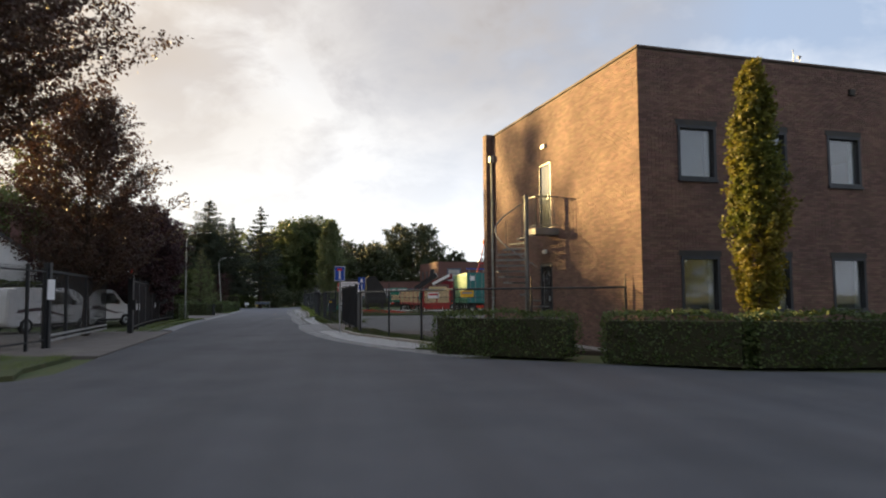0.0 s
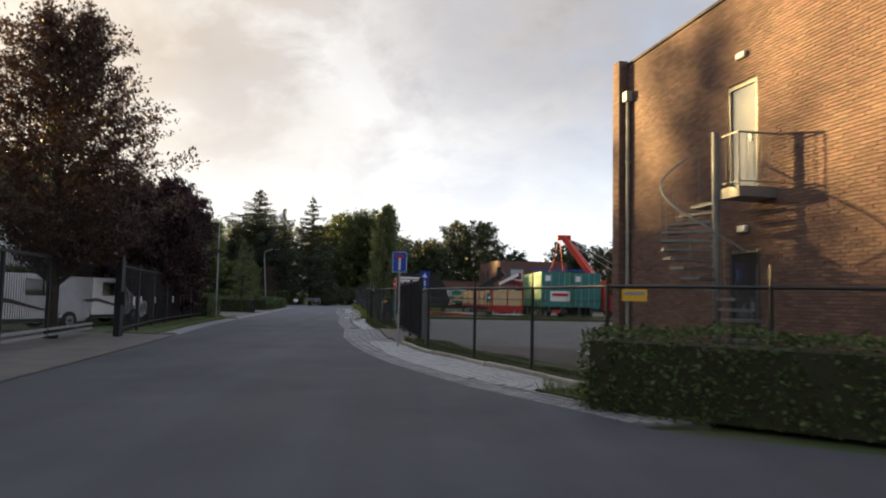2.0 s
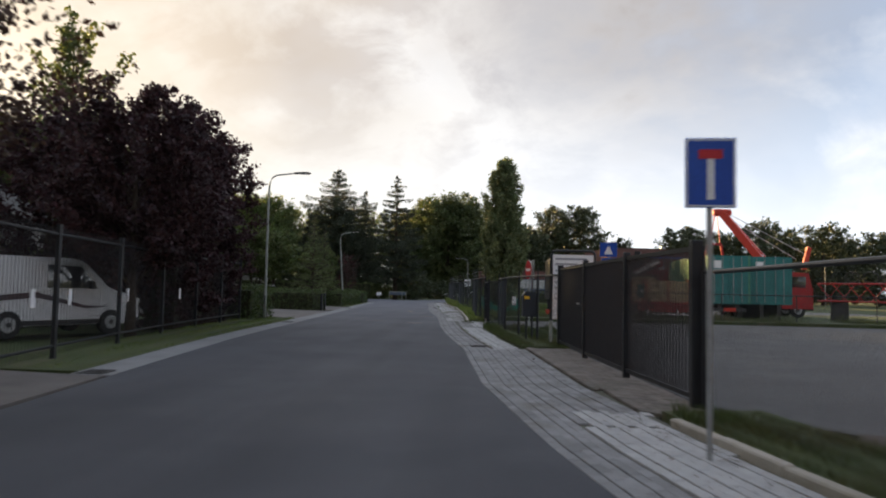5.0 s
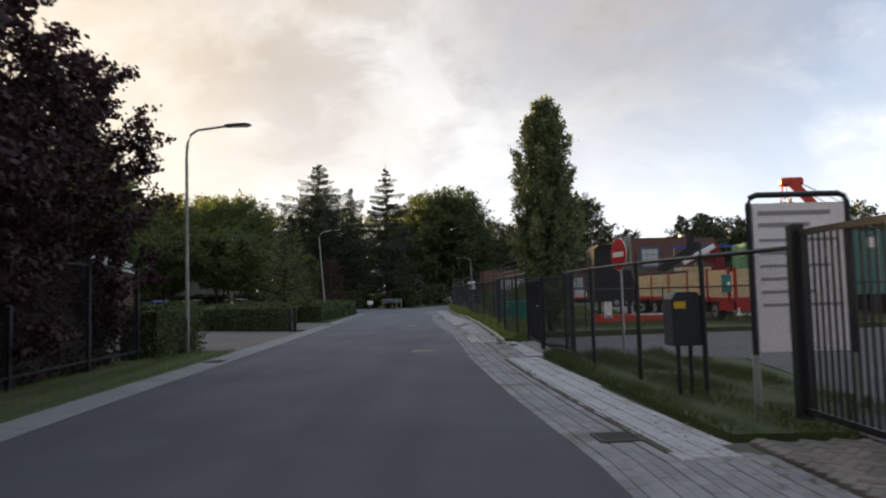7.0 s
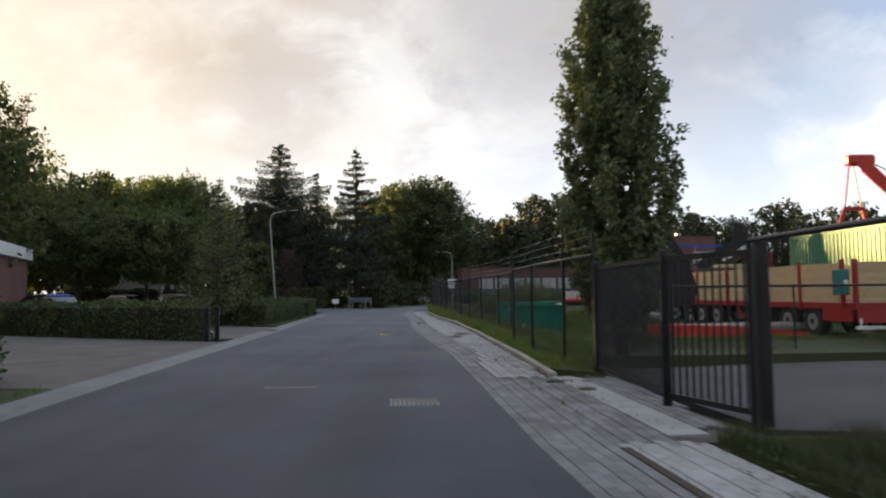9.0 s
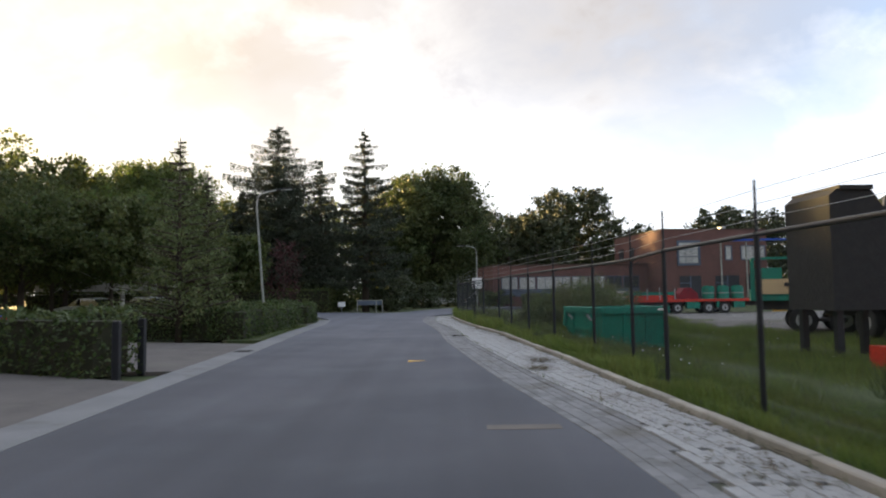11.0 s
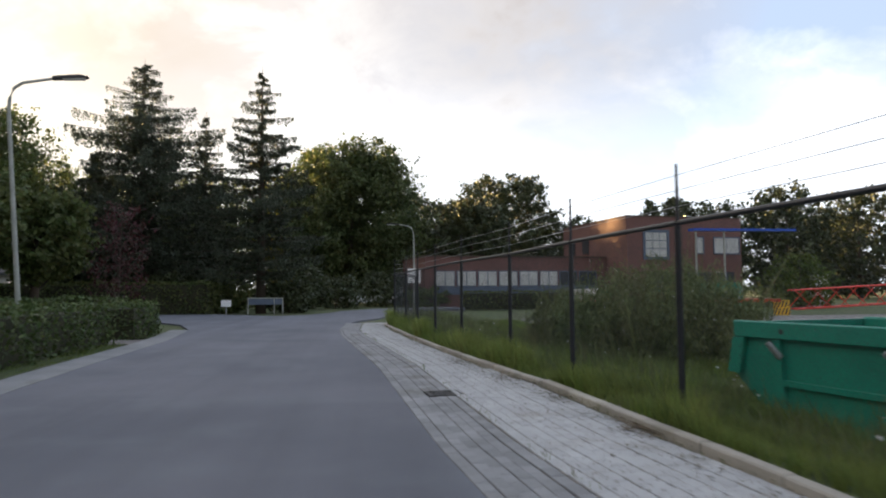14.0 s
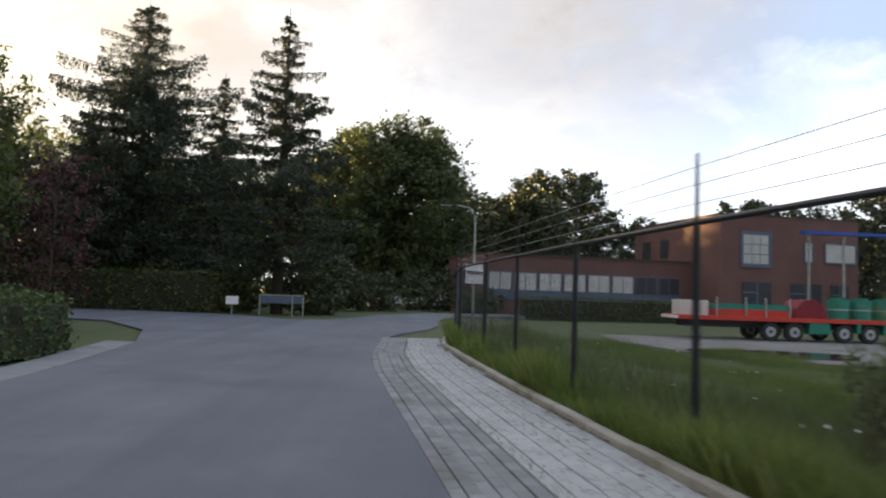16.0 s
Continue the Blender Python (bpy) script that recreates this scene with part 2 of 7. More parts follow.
M = dict(
    asphalt=material("asphalt", (0.059, 0.060, 0.069), (0.048, 0.05, 0.058), 0.82, 0.35, 130, 0.5, dirt=(0.066, 0.069, 0.077), dirt_scale=0.8, dirt_at=(0.5, 0.8)),
    yard=material("yard_asphalt", (0.084, 0.081, 0.08), (0.066, 0.064, 0.063), 0.85, 0.5, 90, 0.4, dirt=(0.09, 0.085, 0.08), dirt_scale=0.4),
    earth=material("earth_and_turf", (0.05, 0.075, 0.022), (0.075, 0.085, 0.03), 0.95, 0.6, 25, 0.8, dirt=(0.09, 0.07, 0.045), dirt_scale=0.5),
    turf=material("mown_turf", (0.042, 0.06, 0.017), (0.056, 0.068, 0.022), 0.95, 1.2, 40, 0.8, dirt=(0.10, 0.085, 0.05), dirt_scale=0.9),
    blade=material("grass_blade", (0.11, 0.165, 0.036), (0.15, 0.18, 0.05), 0.7, 0.8, 20, 0, per="island", spread=0.4, dirt=(0.17, 0.155, 0.075), dirt_scale=0.6, dirt_at=(0.58, 0.8), see=0.35),
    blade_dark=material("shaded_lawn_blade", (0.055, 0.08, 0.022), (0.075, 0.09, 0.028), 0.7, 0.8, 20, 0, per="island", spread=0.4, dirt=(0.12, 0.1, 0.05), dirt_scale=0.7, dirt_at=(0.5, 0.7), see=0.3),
    tuft=material("bright_tuft", (0.15, 0.21, 0.045), (0.19, 0.22, 0.06), 0.7, 0.8, 20, 0, per="island", spread=0.35, see=0.35),
    weed=material("tall_weed", (0.115, 0.15, 0.055), (0.14, 0.152, 0.066), 0.75, 0.8, 20, 0, per="island", spread=0.45, dirt=(0.16, 0.13, 0.075), dirt_scale=0.7, see=0.3),
    gravel=material("pale_gravel", (0.34, 0.325, 0.305), (0.2, 0.19, 0.175), 0.9, 12, 70, 0.9),
    lane=material("gravel_lane", (0.2, 0.19, 0.175), (0.14, 0.132, 0.12), 0.9, 0.7, 50, 0.7, dirt=(0.11, 0.105, 0.09), dirt_scale=0.6),
    dirt_yard=material("trodden_ground", (0.15, 0.135, 0.12), (0.105, 0.095, 0.083), 0.95, 0.8, 30, 0.8, dirt=(0.07, 0.075, 0.035), dirt_scale=0.5, dirt_at=(0.56, 0.7)),
    slab=material("concrete_tile", (0.375, 0.37, 0.365), (0.315, 0.312, 0.306), 0.85, 1.5, 90, 0.35, per="island", spread=0.06, dirt=(0.26, 0.245, 0.215), dirt_scale=1.4, dirt_at=(0.58, 0.8)),
    slab_one=material("concrete_tile_single", (0.375, 0.37, 0.365), (0.315, 0.312, 0.306), 0.85, 1.5, 90, 0.35, per="object", spread=0.06, dirt=(0.26, 0.245, 0.215), dirt_scale=1.4, dirt_at=(0.58, 0.8)),
    gutter=material("gutter_clinker", (0.228, 0.226, 0.226), (0.178, 0.176, 0.176), 0.85, 1.5, 90, 0.35, per="island", spread=0.16, dirt=(0.12, 0.11, 0.095), dirt_scale=1.1),
    gutter_one=material("gutter_clinker_single", (0.228, 0.226, 0.226), (0.178, 0.176, 0.176), 0.85, 1.5, 90, 0.35, per="object", spread=0.16, dirt=(0.12, 0.11, 0.095), dirt_scale=1.1),
    band=material("concrete_gutter_band", (0.215, 0.215, 0.216), (0.175, 0.175, 0.176), 0.85, 1.2, 80, 0.35, dirt=(0.12, 0.115, 0.1), dirt_scale=1.3, dirt_at=(0.6, 0.78)),
    joint=material("joint_sand", (0.10, 0.095, 0.08), (0.06, 0.065, 0.035), 0.95, 2.0, 60, 0.6),
    kerb=material("kerb_concrete", (0.37, 0.335, 0.28), (0.29, 0.265, 0.225), 0.85, 2.0, 70, 0.4, per="object", spread=0.12, dirt=(0.2, 0.18, 0.13), dirt_scale=1.6),
    drive=material("driveway_paving", (0.135, 0.12, 0.11), (0.105, 0.095, 0.088), 0.88, 1.2, 60, 0.5, dirt=(0.15, 0.14, 0.12), dirt_scale=0.7),
    brick=material("brown_brick", (0.20, 0.118, 0.09), (0.145, 0.09, 0.075), 0.85, 1.0, 55, 0.5, per="island", spread=0.22),
    brick_one=material("brown_brick_single", (0.20, 0.118, 0.09), (0.145, 0.09, 0.075), 0.85, 1.0, 55, 0.5, per="object", spread=0.22),
    mortar=material("mortar", (0.11, 0.085, 0.07), (0.085, 0.068, 0.057), 0.95, 3.0, 80, 0.5),
    redbrick=material("red_brick", (0.155, 0.08, 0.066), (0.122, 0.064, 0.055), 0.85, 0.5, 14, 0.4, per="island", spread=0.12),
    coping=material("brown_coping", (0.09, 0.06, 0.045), (0.07, 0.05, 0.04), 0.8, 2.0, 50, 0.3),
    soil=material("bare_soil", (0.075, 0.055, 0.042), (0.055, 0.042, 0.033), 0.95, 1.5, 40, 0.9, dirt=(0.05, 0.06, 0.025), dirt_scale=1.2, dirt_at=(0.6, 0.75)),
    apron=material("brown_clinker", (0.17, 0.145, 0.125), (0.125, 0.11, 0.095), 0.88, 1.5, 90, 0.35, per="island", spread=0.2, dirt=(0.085, 0.08, 0.06), dirt_scale=0.9),
    # pale tone carries the sky's reflection in the house windows
    palepane=material("pale_sky_pane", (0.5, 0.5, 0.47), (0.4, 0.4, 0.38), 0.25, 0.4, 30, 0.0, spec=0.6),
    black=material("black_painted_steel", (0.012, 0.013, 0.016), (0.02, 0.021, 0.024), 0.45, 3.0, 80, 0.1),
    wire=material("coated_wire", (0.02, 0.022, 0.022), (0.014, 0.016, 0.016), 0.6, 3.0, 80, 0.0, metal=0.0),
    zinc=material("galvanised_steel", (0.42, 0.43, 0.43), (0.32, 0.33, 0.33), 0.5, 5.0, 60, 0.1, metal=0.75),
    # galvanised steel with the tree's shade on the stair put into its colour
    stairsteel=material("tree_shaded_galvanised_steel", (0.24, 0.245, 0.24), (0.18, 0.185, 0.18), 0.6, 5.0, 60, 0.1, metal=0.4),
    pole=material("grey_lamp_pole", (0.36, 0.37, 0.34), (0.27, 0.28, 0.25), 0.6, 3.0, 40, 0.1, metal=0.3),
    frame=material("anthracite_frame", (0.035, 0.038, 0.045), (0.028, 0.03, 0.036), 0.45, 3.0, 60, 0.05),
    bluegrey=material("blue_grey_frame", (0.10, 0.13, 0.18), (0.08, 0.105, 0.15), 0.5, 3.0, 60, 0.05),
    white=material("white_paint", (0.78, 0.78, 0.77), (0.7, 0.7, 0.69), 0.5, 2.0, 50, 0.05),
    signwhite=material("sign_white", (0.8, 0.8, 0.8), (0.75, 0.75, 0.75), 0.4, 2.0, 50, 0.0),
    signblue=material("sign_blue", (0.01, 0.075, 0.42), (0.01, 0.06, 0.36), 0.35, 2.0, 50, 0.0),
    signred=material("sign_red", (0.55, 0.012, 0.02), (0.45, 0.01, 0.018), 0.35, 2.0, 50, 0.0),
    yellow=material("yellow_plate", (0.75, 0.42, 0.02), (0.68, 0.37, 0.02), 0.45, 2.0, 50, 0.0),
    inkgrey=material("grey_print", (0.25, 0.26, 0.28), (0.3, 0.31, 0.33), 0.6, 4.0, 50, 0.0),
    teal=material("teal_green_paint", (0.012, 0.22, 0.15), (0.012, 0.17, 0.12), 0.45, 1.2, 30, 0.1, dirt=(0.07, 0.1, 0.07), dirt_scale=1.6, dirt_at=(0.62, 0.8)),
    contgreen=material("container_green", (0.08, 0.25, 0.15), (0.065, 0.21, 0.13), 0.5, 1.2, 30, 0.1, dirt=(0.14, 0.13, 0.08), dirt_scale=1.4, dirt_at=(0.62, 0.8)),
    contteal=material("container_teal", (0.03, 0.2, 0.19), (0.025, 0.16, 0.155), 0.5, 1.2, 30, 0.1, dirt=(0.1, 0.1, 0.08), dirt_scale=1.4, dirt_at=(0.64, 0.8)),
    red=material("red_paint", (0.40, 0.02, 0.02), (0.33, 0.018, 0.018), 0.42, 1.5, 30, 0.08, dirt=(0.2, 0.06, 0.04), dirt_scale=1.5, dirt_at=(0.6, 0.8)),
    orange=material("orange_red_paint", (0.56, 0.045, 0.022), (0.48, 0.036, 0.02), 0.42, 1.5, 30, 0.08, dirt=(0.25, 0.07, 0.04), dirt_scale=1.5, dirt_at=(0.62, 0.8)),
    maroon=material("maroon_tarp", (0.22, 0.015, 0.025), (0.17, 0.012, 0.02), 0.7, 2.5, 30, 0.2),
    board=material("pale_wood_board", (0.55, 0.42, 0.24), (0.45, 0.34, 0.19), 0.75, 1.5, 30, 0.2, per="island", spread=0.14, stretch=(0.3, 1, 5)),
    rubber=material("tyre_rubber", (0.018, 0.018, 0.018), (0.03, 0.03, 0.028), 0.85, 6.0, 60, 0.3),
    chassis=material("dark_chassis", (0.03, 0.03, 0.032), (0.05, 0.045, 0.04), 0.7, 4.0, 60, 0.2),
    vanwhite=material("van_white_lacquer", (0.74, 0.75, 0.76), (0.7, 0.71, 0.72), 0.28, 2.0, 30, 0.0, coat=0.4),
    vandark=material("van_dark_stripe", (0.06, 0.06, 0.07), (0.09, 0.03, 0.03), 0.4, 1.0, 30, 0.0),
    bark=material("bark", (0.075, 0.055, 0.04), (0.045, 0.035, 0.028), 0.95, 5.0, 40, 0.9, stretch=(1, 1, 0.25)),
    birch=material("birch_bark", (0.55, 0.53, 0.48), (0.4, 0.38, 0.34), 0.85, 3.0, 30, 0.5, dirt=(0.06, 0.05, 0.045), dirt_scale=4.0, stretch=(1, 1, 0.6)),
    beech=material("copper_beech_leaf", (0.06, 0.03, 0.023), (0.085, 0.05, 0.028), 0.6, 1.0, 20, 0, per="island", spread=0.3, see=0.2),
    plum=material("dark_purple_leaf", (0.036, 0.017, 0.02), (0.055, 0.021, 0.022), 0.6, 1.0, 20, 0, per="island", spread=0.4, see=0.3),
    leaf=material("green_leaf", (0.075, 0.115, 0.028), (0.11, 0.13, 0.034), 0.6, 0.6, 20, 0, per="island", spread=0.4, see=0.45),
    leaf_dark=material("deep_green_leaf", (0.08, 0.11, 0.036), (0.11, 0.125, 0.04), 0.6, 0.5, 20, 0, per="island", spread=0.4, see=0.42),
    leaf_deep=material("wood_leaf", (0.038, 0.052, 0.02), (0.05, 0.06, 0.022), 0.6, 0.5, 20, 0, per="island", spread=0.4, see=0.1),
    chestnut=material("chestnut_leaf", (0.06, 0.088, 0.03), (0.085, 0.1, 0.032), 0.6, 0.25, 20, 0, per="island", spread=0.4, see=0.3),
    # gold of the low sun is mixed into this leaf colour with real yellowing
    leaf_gold=material("yellowing_sunlit_leaf", (0.19, 0.155, 0.02), (0.10, 0.12, 0.022), 0.6, 0.6, 20, 0, per="island", spread=0.35, see=0.4),
    hornbeam=material("hornbeam_leaf", (0.14, 0.18, 0.08), (0.165, 0.19, 0.085), 0.6, 1.0, 20, 0, per="island", spread=0.38, see=0.35),
    hedge=material("hedge_leaf", (0.06, 0.092, 0.026), (0.082, 0.11, 0.034), 0.55, 1.5, 20, 0, per="island", spread=0.42, see=0.3),
    needle=material("spruce_needle", (0.034, 0.046, 0.026), (0.045, 0.056, 0.031), 0.65, 0.7, 20, 0, per="island", spread=0.35, see=0.15),
    needle_light=material("light_conifer_needle", (0.13, 0.165, 0.06), (0.15, 0.175, 0.065), 0.65, 0.7, 20, 0, per="island", spread=0.35, see=0.25),
    maple=material("red_maple_leaf", (0.075, 0.024, 0.024), (0.06, 0.022, 0.022), 0.6, 0.7, 20, 0, per="island", spread=0.4, see=0.3),
    # inside of hedges: the shade between leaves is put into this twig colour
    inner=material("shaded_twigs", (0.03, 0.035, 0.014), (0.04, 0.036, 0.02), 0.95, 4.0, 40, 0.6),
    tile=material("dark_roof_tile", (0.06, 0.058, 0.06), (0.045, 0.044, 0.046), 0.7, 3.0, 40, 0.4),
    render_wall=material("pale_render", (0.6, 0.58, 0.54), (0.52, 0.5, 0.46), 0.9, 1.0, 50, 0.2),
    lampglass=material("lamp_diffuser", (0.7, 0.7, 0.66), (0.62, 0.62, 0.58), 0.3, 3.0, 40, 0.0),
    roofing=material("bitumen_roof", (0.06, 0.06, 0.06), (0.09, 0.09, 0.085), 0.9, 0.8, 40, 0.4),
    water=material("puddle_water", (0.02, 0.022, 0.022), (0.025, 0.026, 0.025), 0.03, 0.5, 8, 0.0, spec=0.6),
    litter=material("dead_leaves", (0.10, 0.065, 0.035), (0.06, 0.055, 0.025), 0.95, 6.0, 40, 0.6, per="island", spread=0.3),
)


def glass(name, tint, rough=0.03):
    m = bpy.data.materials.new(name)
    m.use_nodes = True
    p = m.node_tree.nodes["Principled BSDF"]
    p.inputs["Base Color"].default_value = (*tint, 1)
    p.inputs["Roughness"].default_value = rough
    p.inputs["Transmission Weight"].default_value = 0.9
    p.inputs["IOR"].default_value = 2.0
    p.inputs["Specular IOR Level"].default_value = 0.9
    return m


M["glass"] = glass("window_glass", (0.5, 0.54, 0.56))
M["vanglass"] = glass("dark_vehicle_glass", (0.05, 0.06, 0.07))



def weather_and_light_road(m):
    """Older, paler surfacing and the brighter light far along the street, both put into the colour, and faint
    lengthwise wheel tracks.
    """
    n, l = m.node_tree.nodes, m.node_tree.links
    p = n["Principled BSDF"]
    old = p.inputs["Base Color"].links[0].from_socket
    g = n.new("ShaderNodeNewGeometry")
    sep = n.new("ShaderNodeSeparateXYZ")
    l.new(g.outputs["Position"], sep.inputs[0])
    # brightness rises along y: paler surfacing plus light painted into the colour
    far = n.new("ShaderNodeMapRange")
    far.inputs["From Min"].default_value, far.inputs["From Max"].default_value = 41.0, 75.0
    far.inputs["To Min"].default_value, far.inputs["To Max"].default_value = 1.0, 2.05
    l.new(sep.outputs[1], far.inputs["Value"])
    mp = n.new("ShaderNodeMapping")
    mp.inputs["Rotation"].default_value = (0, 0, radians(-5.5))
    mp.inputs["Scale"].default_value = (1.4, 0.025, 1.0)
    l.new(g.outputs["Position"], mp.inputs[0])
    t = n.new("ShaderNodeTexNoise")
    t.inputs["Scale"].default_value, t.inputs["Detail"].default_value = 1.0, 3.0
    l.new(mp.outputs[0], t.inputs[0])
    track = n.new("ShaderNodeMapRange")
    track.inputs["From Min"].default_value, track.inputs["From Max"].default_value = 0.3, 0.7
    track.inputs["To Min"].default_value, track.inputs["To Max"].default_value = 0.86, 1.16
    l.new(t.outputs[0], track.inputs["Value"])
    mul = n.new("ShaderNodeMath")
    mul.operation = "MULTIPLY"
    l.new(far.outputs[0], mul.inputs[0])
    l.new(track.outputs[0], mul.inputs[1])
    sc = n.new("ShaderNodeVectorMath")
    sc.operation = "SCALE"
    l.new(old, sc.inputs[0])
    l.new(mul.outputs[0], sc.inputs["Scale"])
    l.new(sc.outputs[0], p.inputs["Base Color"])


weather_and_light_road(M["asphalt"])

# ---- building blocks ----


def mesh(name, bm, mat, smooth=False):
    me = bpy.data.meshes.new(name)
    bm.normal_update()
    bm.to_mesh(me)
    bm.free()
    me.materials.append(M[mat])
    if smooth:
        me.polygons.foreach_set("use_smooth", [True] * len(me.polygons))
    return me


def raw(name, verts, faces, mat):
    me = bpy.data.meshes.new(name)
    me.from_pydata([tuple(v) for v in verts], [], [tuple(f) for f in faces])
    me.materials.append(M[mat])
    me.update()
    return me


def cards(name, verts, mat, corners=4):
    """A mesh of many loose little polygons, each with its own corners, from an array of corner places."""
    verts = np.asarray(verts, dtype=np.float32).reshape(-1, 3)
    count = len(verts) // corners
    me = bpy.data.meshes.new(name)
    me.vertices.add(len(verts))
    me.vertices.foreach_set("co", verts.ravel())
    me.loops.add(len(verts))
    me.loops.foreach_set("vertex_index", np.arange(len(verts), dtype=np.int32))
    me.polygons.add(count)
    me.polygons.foreach_set("loop_start", np.arange(count, dtype=np.int32) * corners)
    me.polygons.foreach_set("loop_total", np.full(count, corners, dtype=np.int32))
    me.materials.append(M[mat])
    me.update()
    me.validate()
    return me


def thing(name, label, category, group="", at=(0, 0, 0), turn=0.0, kind=""):
    ob = new(name)
    ob.empty_display_size = 0.2
    ob.matrix_basis = pose(*at, 0, 0, turn)
    return tagged(ob, label, category, group, kind)


def part(name, bm, mat, parent, label="", smooth=False):
    me = bm if isinstance(bm, bpy.types.Mesh) else mesh(name, bm, mat, smooth)
    ob = new(name, me)
    ob.parent = parent
    if label:
        ob["label"] = label
    return ob


def single(name, bm, mat, label, category, group="", kind="", smooth=False):
    me = bm if isinstance(bm, bpy.types.Mesh) else mesh(name, bm, mat, smooth)
    return tagged(new(name, me), label, category, group, kind)


def box(bm, lo, hi, m=None, bevel=0.0):
    lo, hi = Vector(lo), Vector(hi)
    made = bmesh.ops.create_cube(bm, size=1.0, matrix=(m or Matrix()) @ Matrix.Translation((lo + hi) / 2) @ Matrix.Diagonal((*(hi - lo), 1)))
    if bevel:
        edges = list({e for v in made["verts"] for e in v.link_edges})
        bmesh.ops.bevel(bm, geom=edges, offset=bevel, segments=1, affect="EDGES")
    return bm


def boxes(*items, bevel=0.0):
    bm = bmesh.new()
    for lo, hi in items:
        box(bm, lo, hi, None, bevel)
    return bm


def rod(bm, a, b, r, r2=None, n=8):
    a, b = Vector(a), Vector(b)
    way = b - a
    m = Matrix.Translation((a + b) / 2) @ way.to_track_quat("Z", "Y").to_matrix().to_4x4()
    bmesh.ops.create_cone(bm, cap_ends=True, segments=n, radius1=r, radius2=r if r2 is None else r2, depth=way.length, matrix=m)
    return bm


def rods(*items, n=8):
    bm = bmesh.new()
    for a, b, r in items:
        rod(bm, a, b, r, None, n)
    return bm


def pipe(bm, places, radii, n=8):
    """A tube along a line of places."""
    places = [Vector(p) for p in places]
    rings = []
    for i, p in enumerate(places):
        way = (places[min(i + 1, len(places) - 1)] - places[max(i - 1, 0)]).normalized()
        side = way.orthogonal().normalized() if abs(way.z) > 0.95 else way.cross(Vector((0, 0, 1))).normalized()
        other = way.cross(side)
        r = float(radii[i] if isinstance(radii, (list, tuple)) else radii)
        rings.append([bm.verts.new(p + r * (side * math.cos(2 * math.pi * k / n) + other * math.sin(2 * math.pi * k / n))) for k in range(n)])
    for p, q in zip(rings, rings[1:]):
        for k in range(n):
            bm.faces.new((p[k], p[(k + 1) % n], q[(k + 1) % n], q[k]))
    bm.faces.new(rings[0][::-1])
    bm.faces.new(rings[-1])
    return bm


def prism(bm, outline, lo, hi, axis="y"):
    """A flat outline drawn out between lo and hi; axis y: outline in x, z; axis x: in y, z; axis z: in x, y."""
    put = {"y": lambda u, v, w: (u, w, v), "x": lambda u, v, w: (w, u, v), "z": lambda u, v, w: (u, v, w)}[axis]
    a = [bm.verts.new(put(u, v, lo)) for u, v in outline]
    b = [bm.verts.new(put(u, v, hi)) for u, v in outline]
    k = len(outline)
    bm.faces.new(a[::-1])
    bm.faces.new(b)
    for i in range(k):
        bm.faces.new((a[i], a[(i + 1) % k], b[(i + 1) % k], b[i]))
    bmesh.ops.recalc_face_normals(bm, faces=bm.faces)
    return bm


def sheet(name, outline, z, mat, thick=0.25):
    """A flat slab over an outline in the plan."""
    bm = bmesh.new()
    top = [bm.verts.new((x, y, z)) for x, y in outline]
    edges = [bm.edges.new((top[i], top[(i + 1) % len(top)])) for i in range(len(top))]
    made = bmesh.ops.triangle_fill(bm, edges=edges, use_beauty=True)
    faces = [f for f in made["geom"] if isinstance(f, bmesh.types.BMFace)]
    low = bmesh.ops.extrude_face_region(bm, geom=faces)
    for v in low["geom"]:
        if isinstance(v, bmesh.types.BMVert):
            v.co.z = z - thick
    bmesh.ops.recalc_face_normals(bm, faces=bm.faces)
    return mesh(name, bm, mat)


def line(table):
    ys, xs = [p[0] for p in table], [p[1] for p in table]
    return lambda y: float(np.interp(y, ys, xs))


# plan of the street: x of each edge by y
edge_r = line([(14.8, 4.95), (15.4, 4.74), (16.7, 4.1), (18.6, 3.14), (20.4, 2.5), (22.4, 1.85), (24.3, 1.37), (27.4, 0.76), (31.5, 0.15), (35.4, -0.12), (37.4, -0.25), (40.5, -0.66), (43.5, -1.0), (46.7, -1.32),
               (50.2, -1.57), (55.7, -1.97), (60.2, -2.56), (62.9, -2.85), (69, -3.45), (75.4, -3.83), (84.4, -4.75), (87.4, -4.9), (91.5, -4.8)])
edge_l = line([(13, -3.35), (14.5, -3.5), (17.5, -3.9), (25, -4.6), (31, -5.35), (35, -5.85), (38.8, -6.28), (42.7, -6.6), (47, -6.85), (50, -7.08), (57, -7.55), (63, -7.95), (70.7, -8.55), (76, -9.0), (83, -9.4), (86, -9.8), (88.5, -10.15)])
kerb_r = line([(16.0, 5.75), (18.3, 5.11), (20.8, 4.38), (22.4, 3.73), (23.7, 3.37), (25.3, 2.73), (28.4, 2.2), (37.6, 1.1), (46.4, 0.23), (51.1, -0.42), (54.7, -0.54), (61, -0.9), (64, -1.05),
               (67, -1.3), (72, -1.6), (75, -2.0), (77, -2.25), (80.5, -2.6), (85, -2.95), (89.7, -3.25), (93, -3.0)])

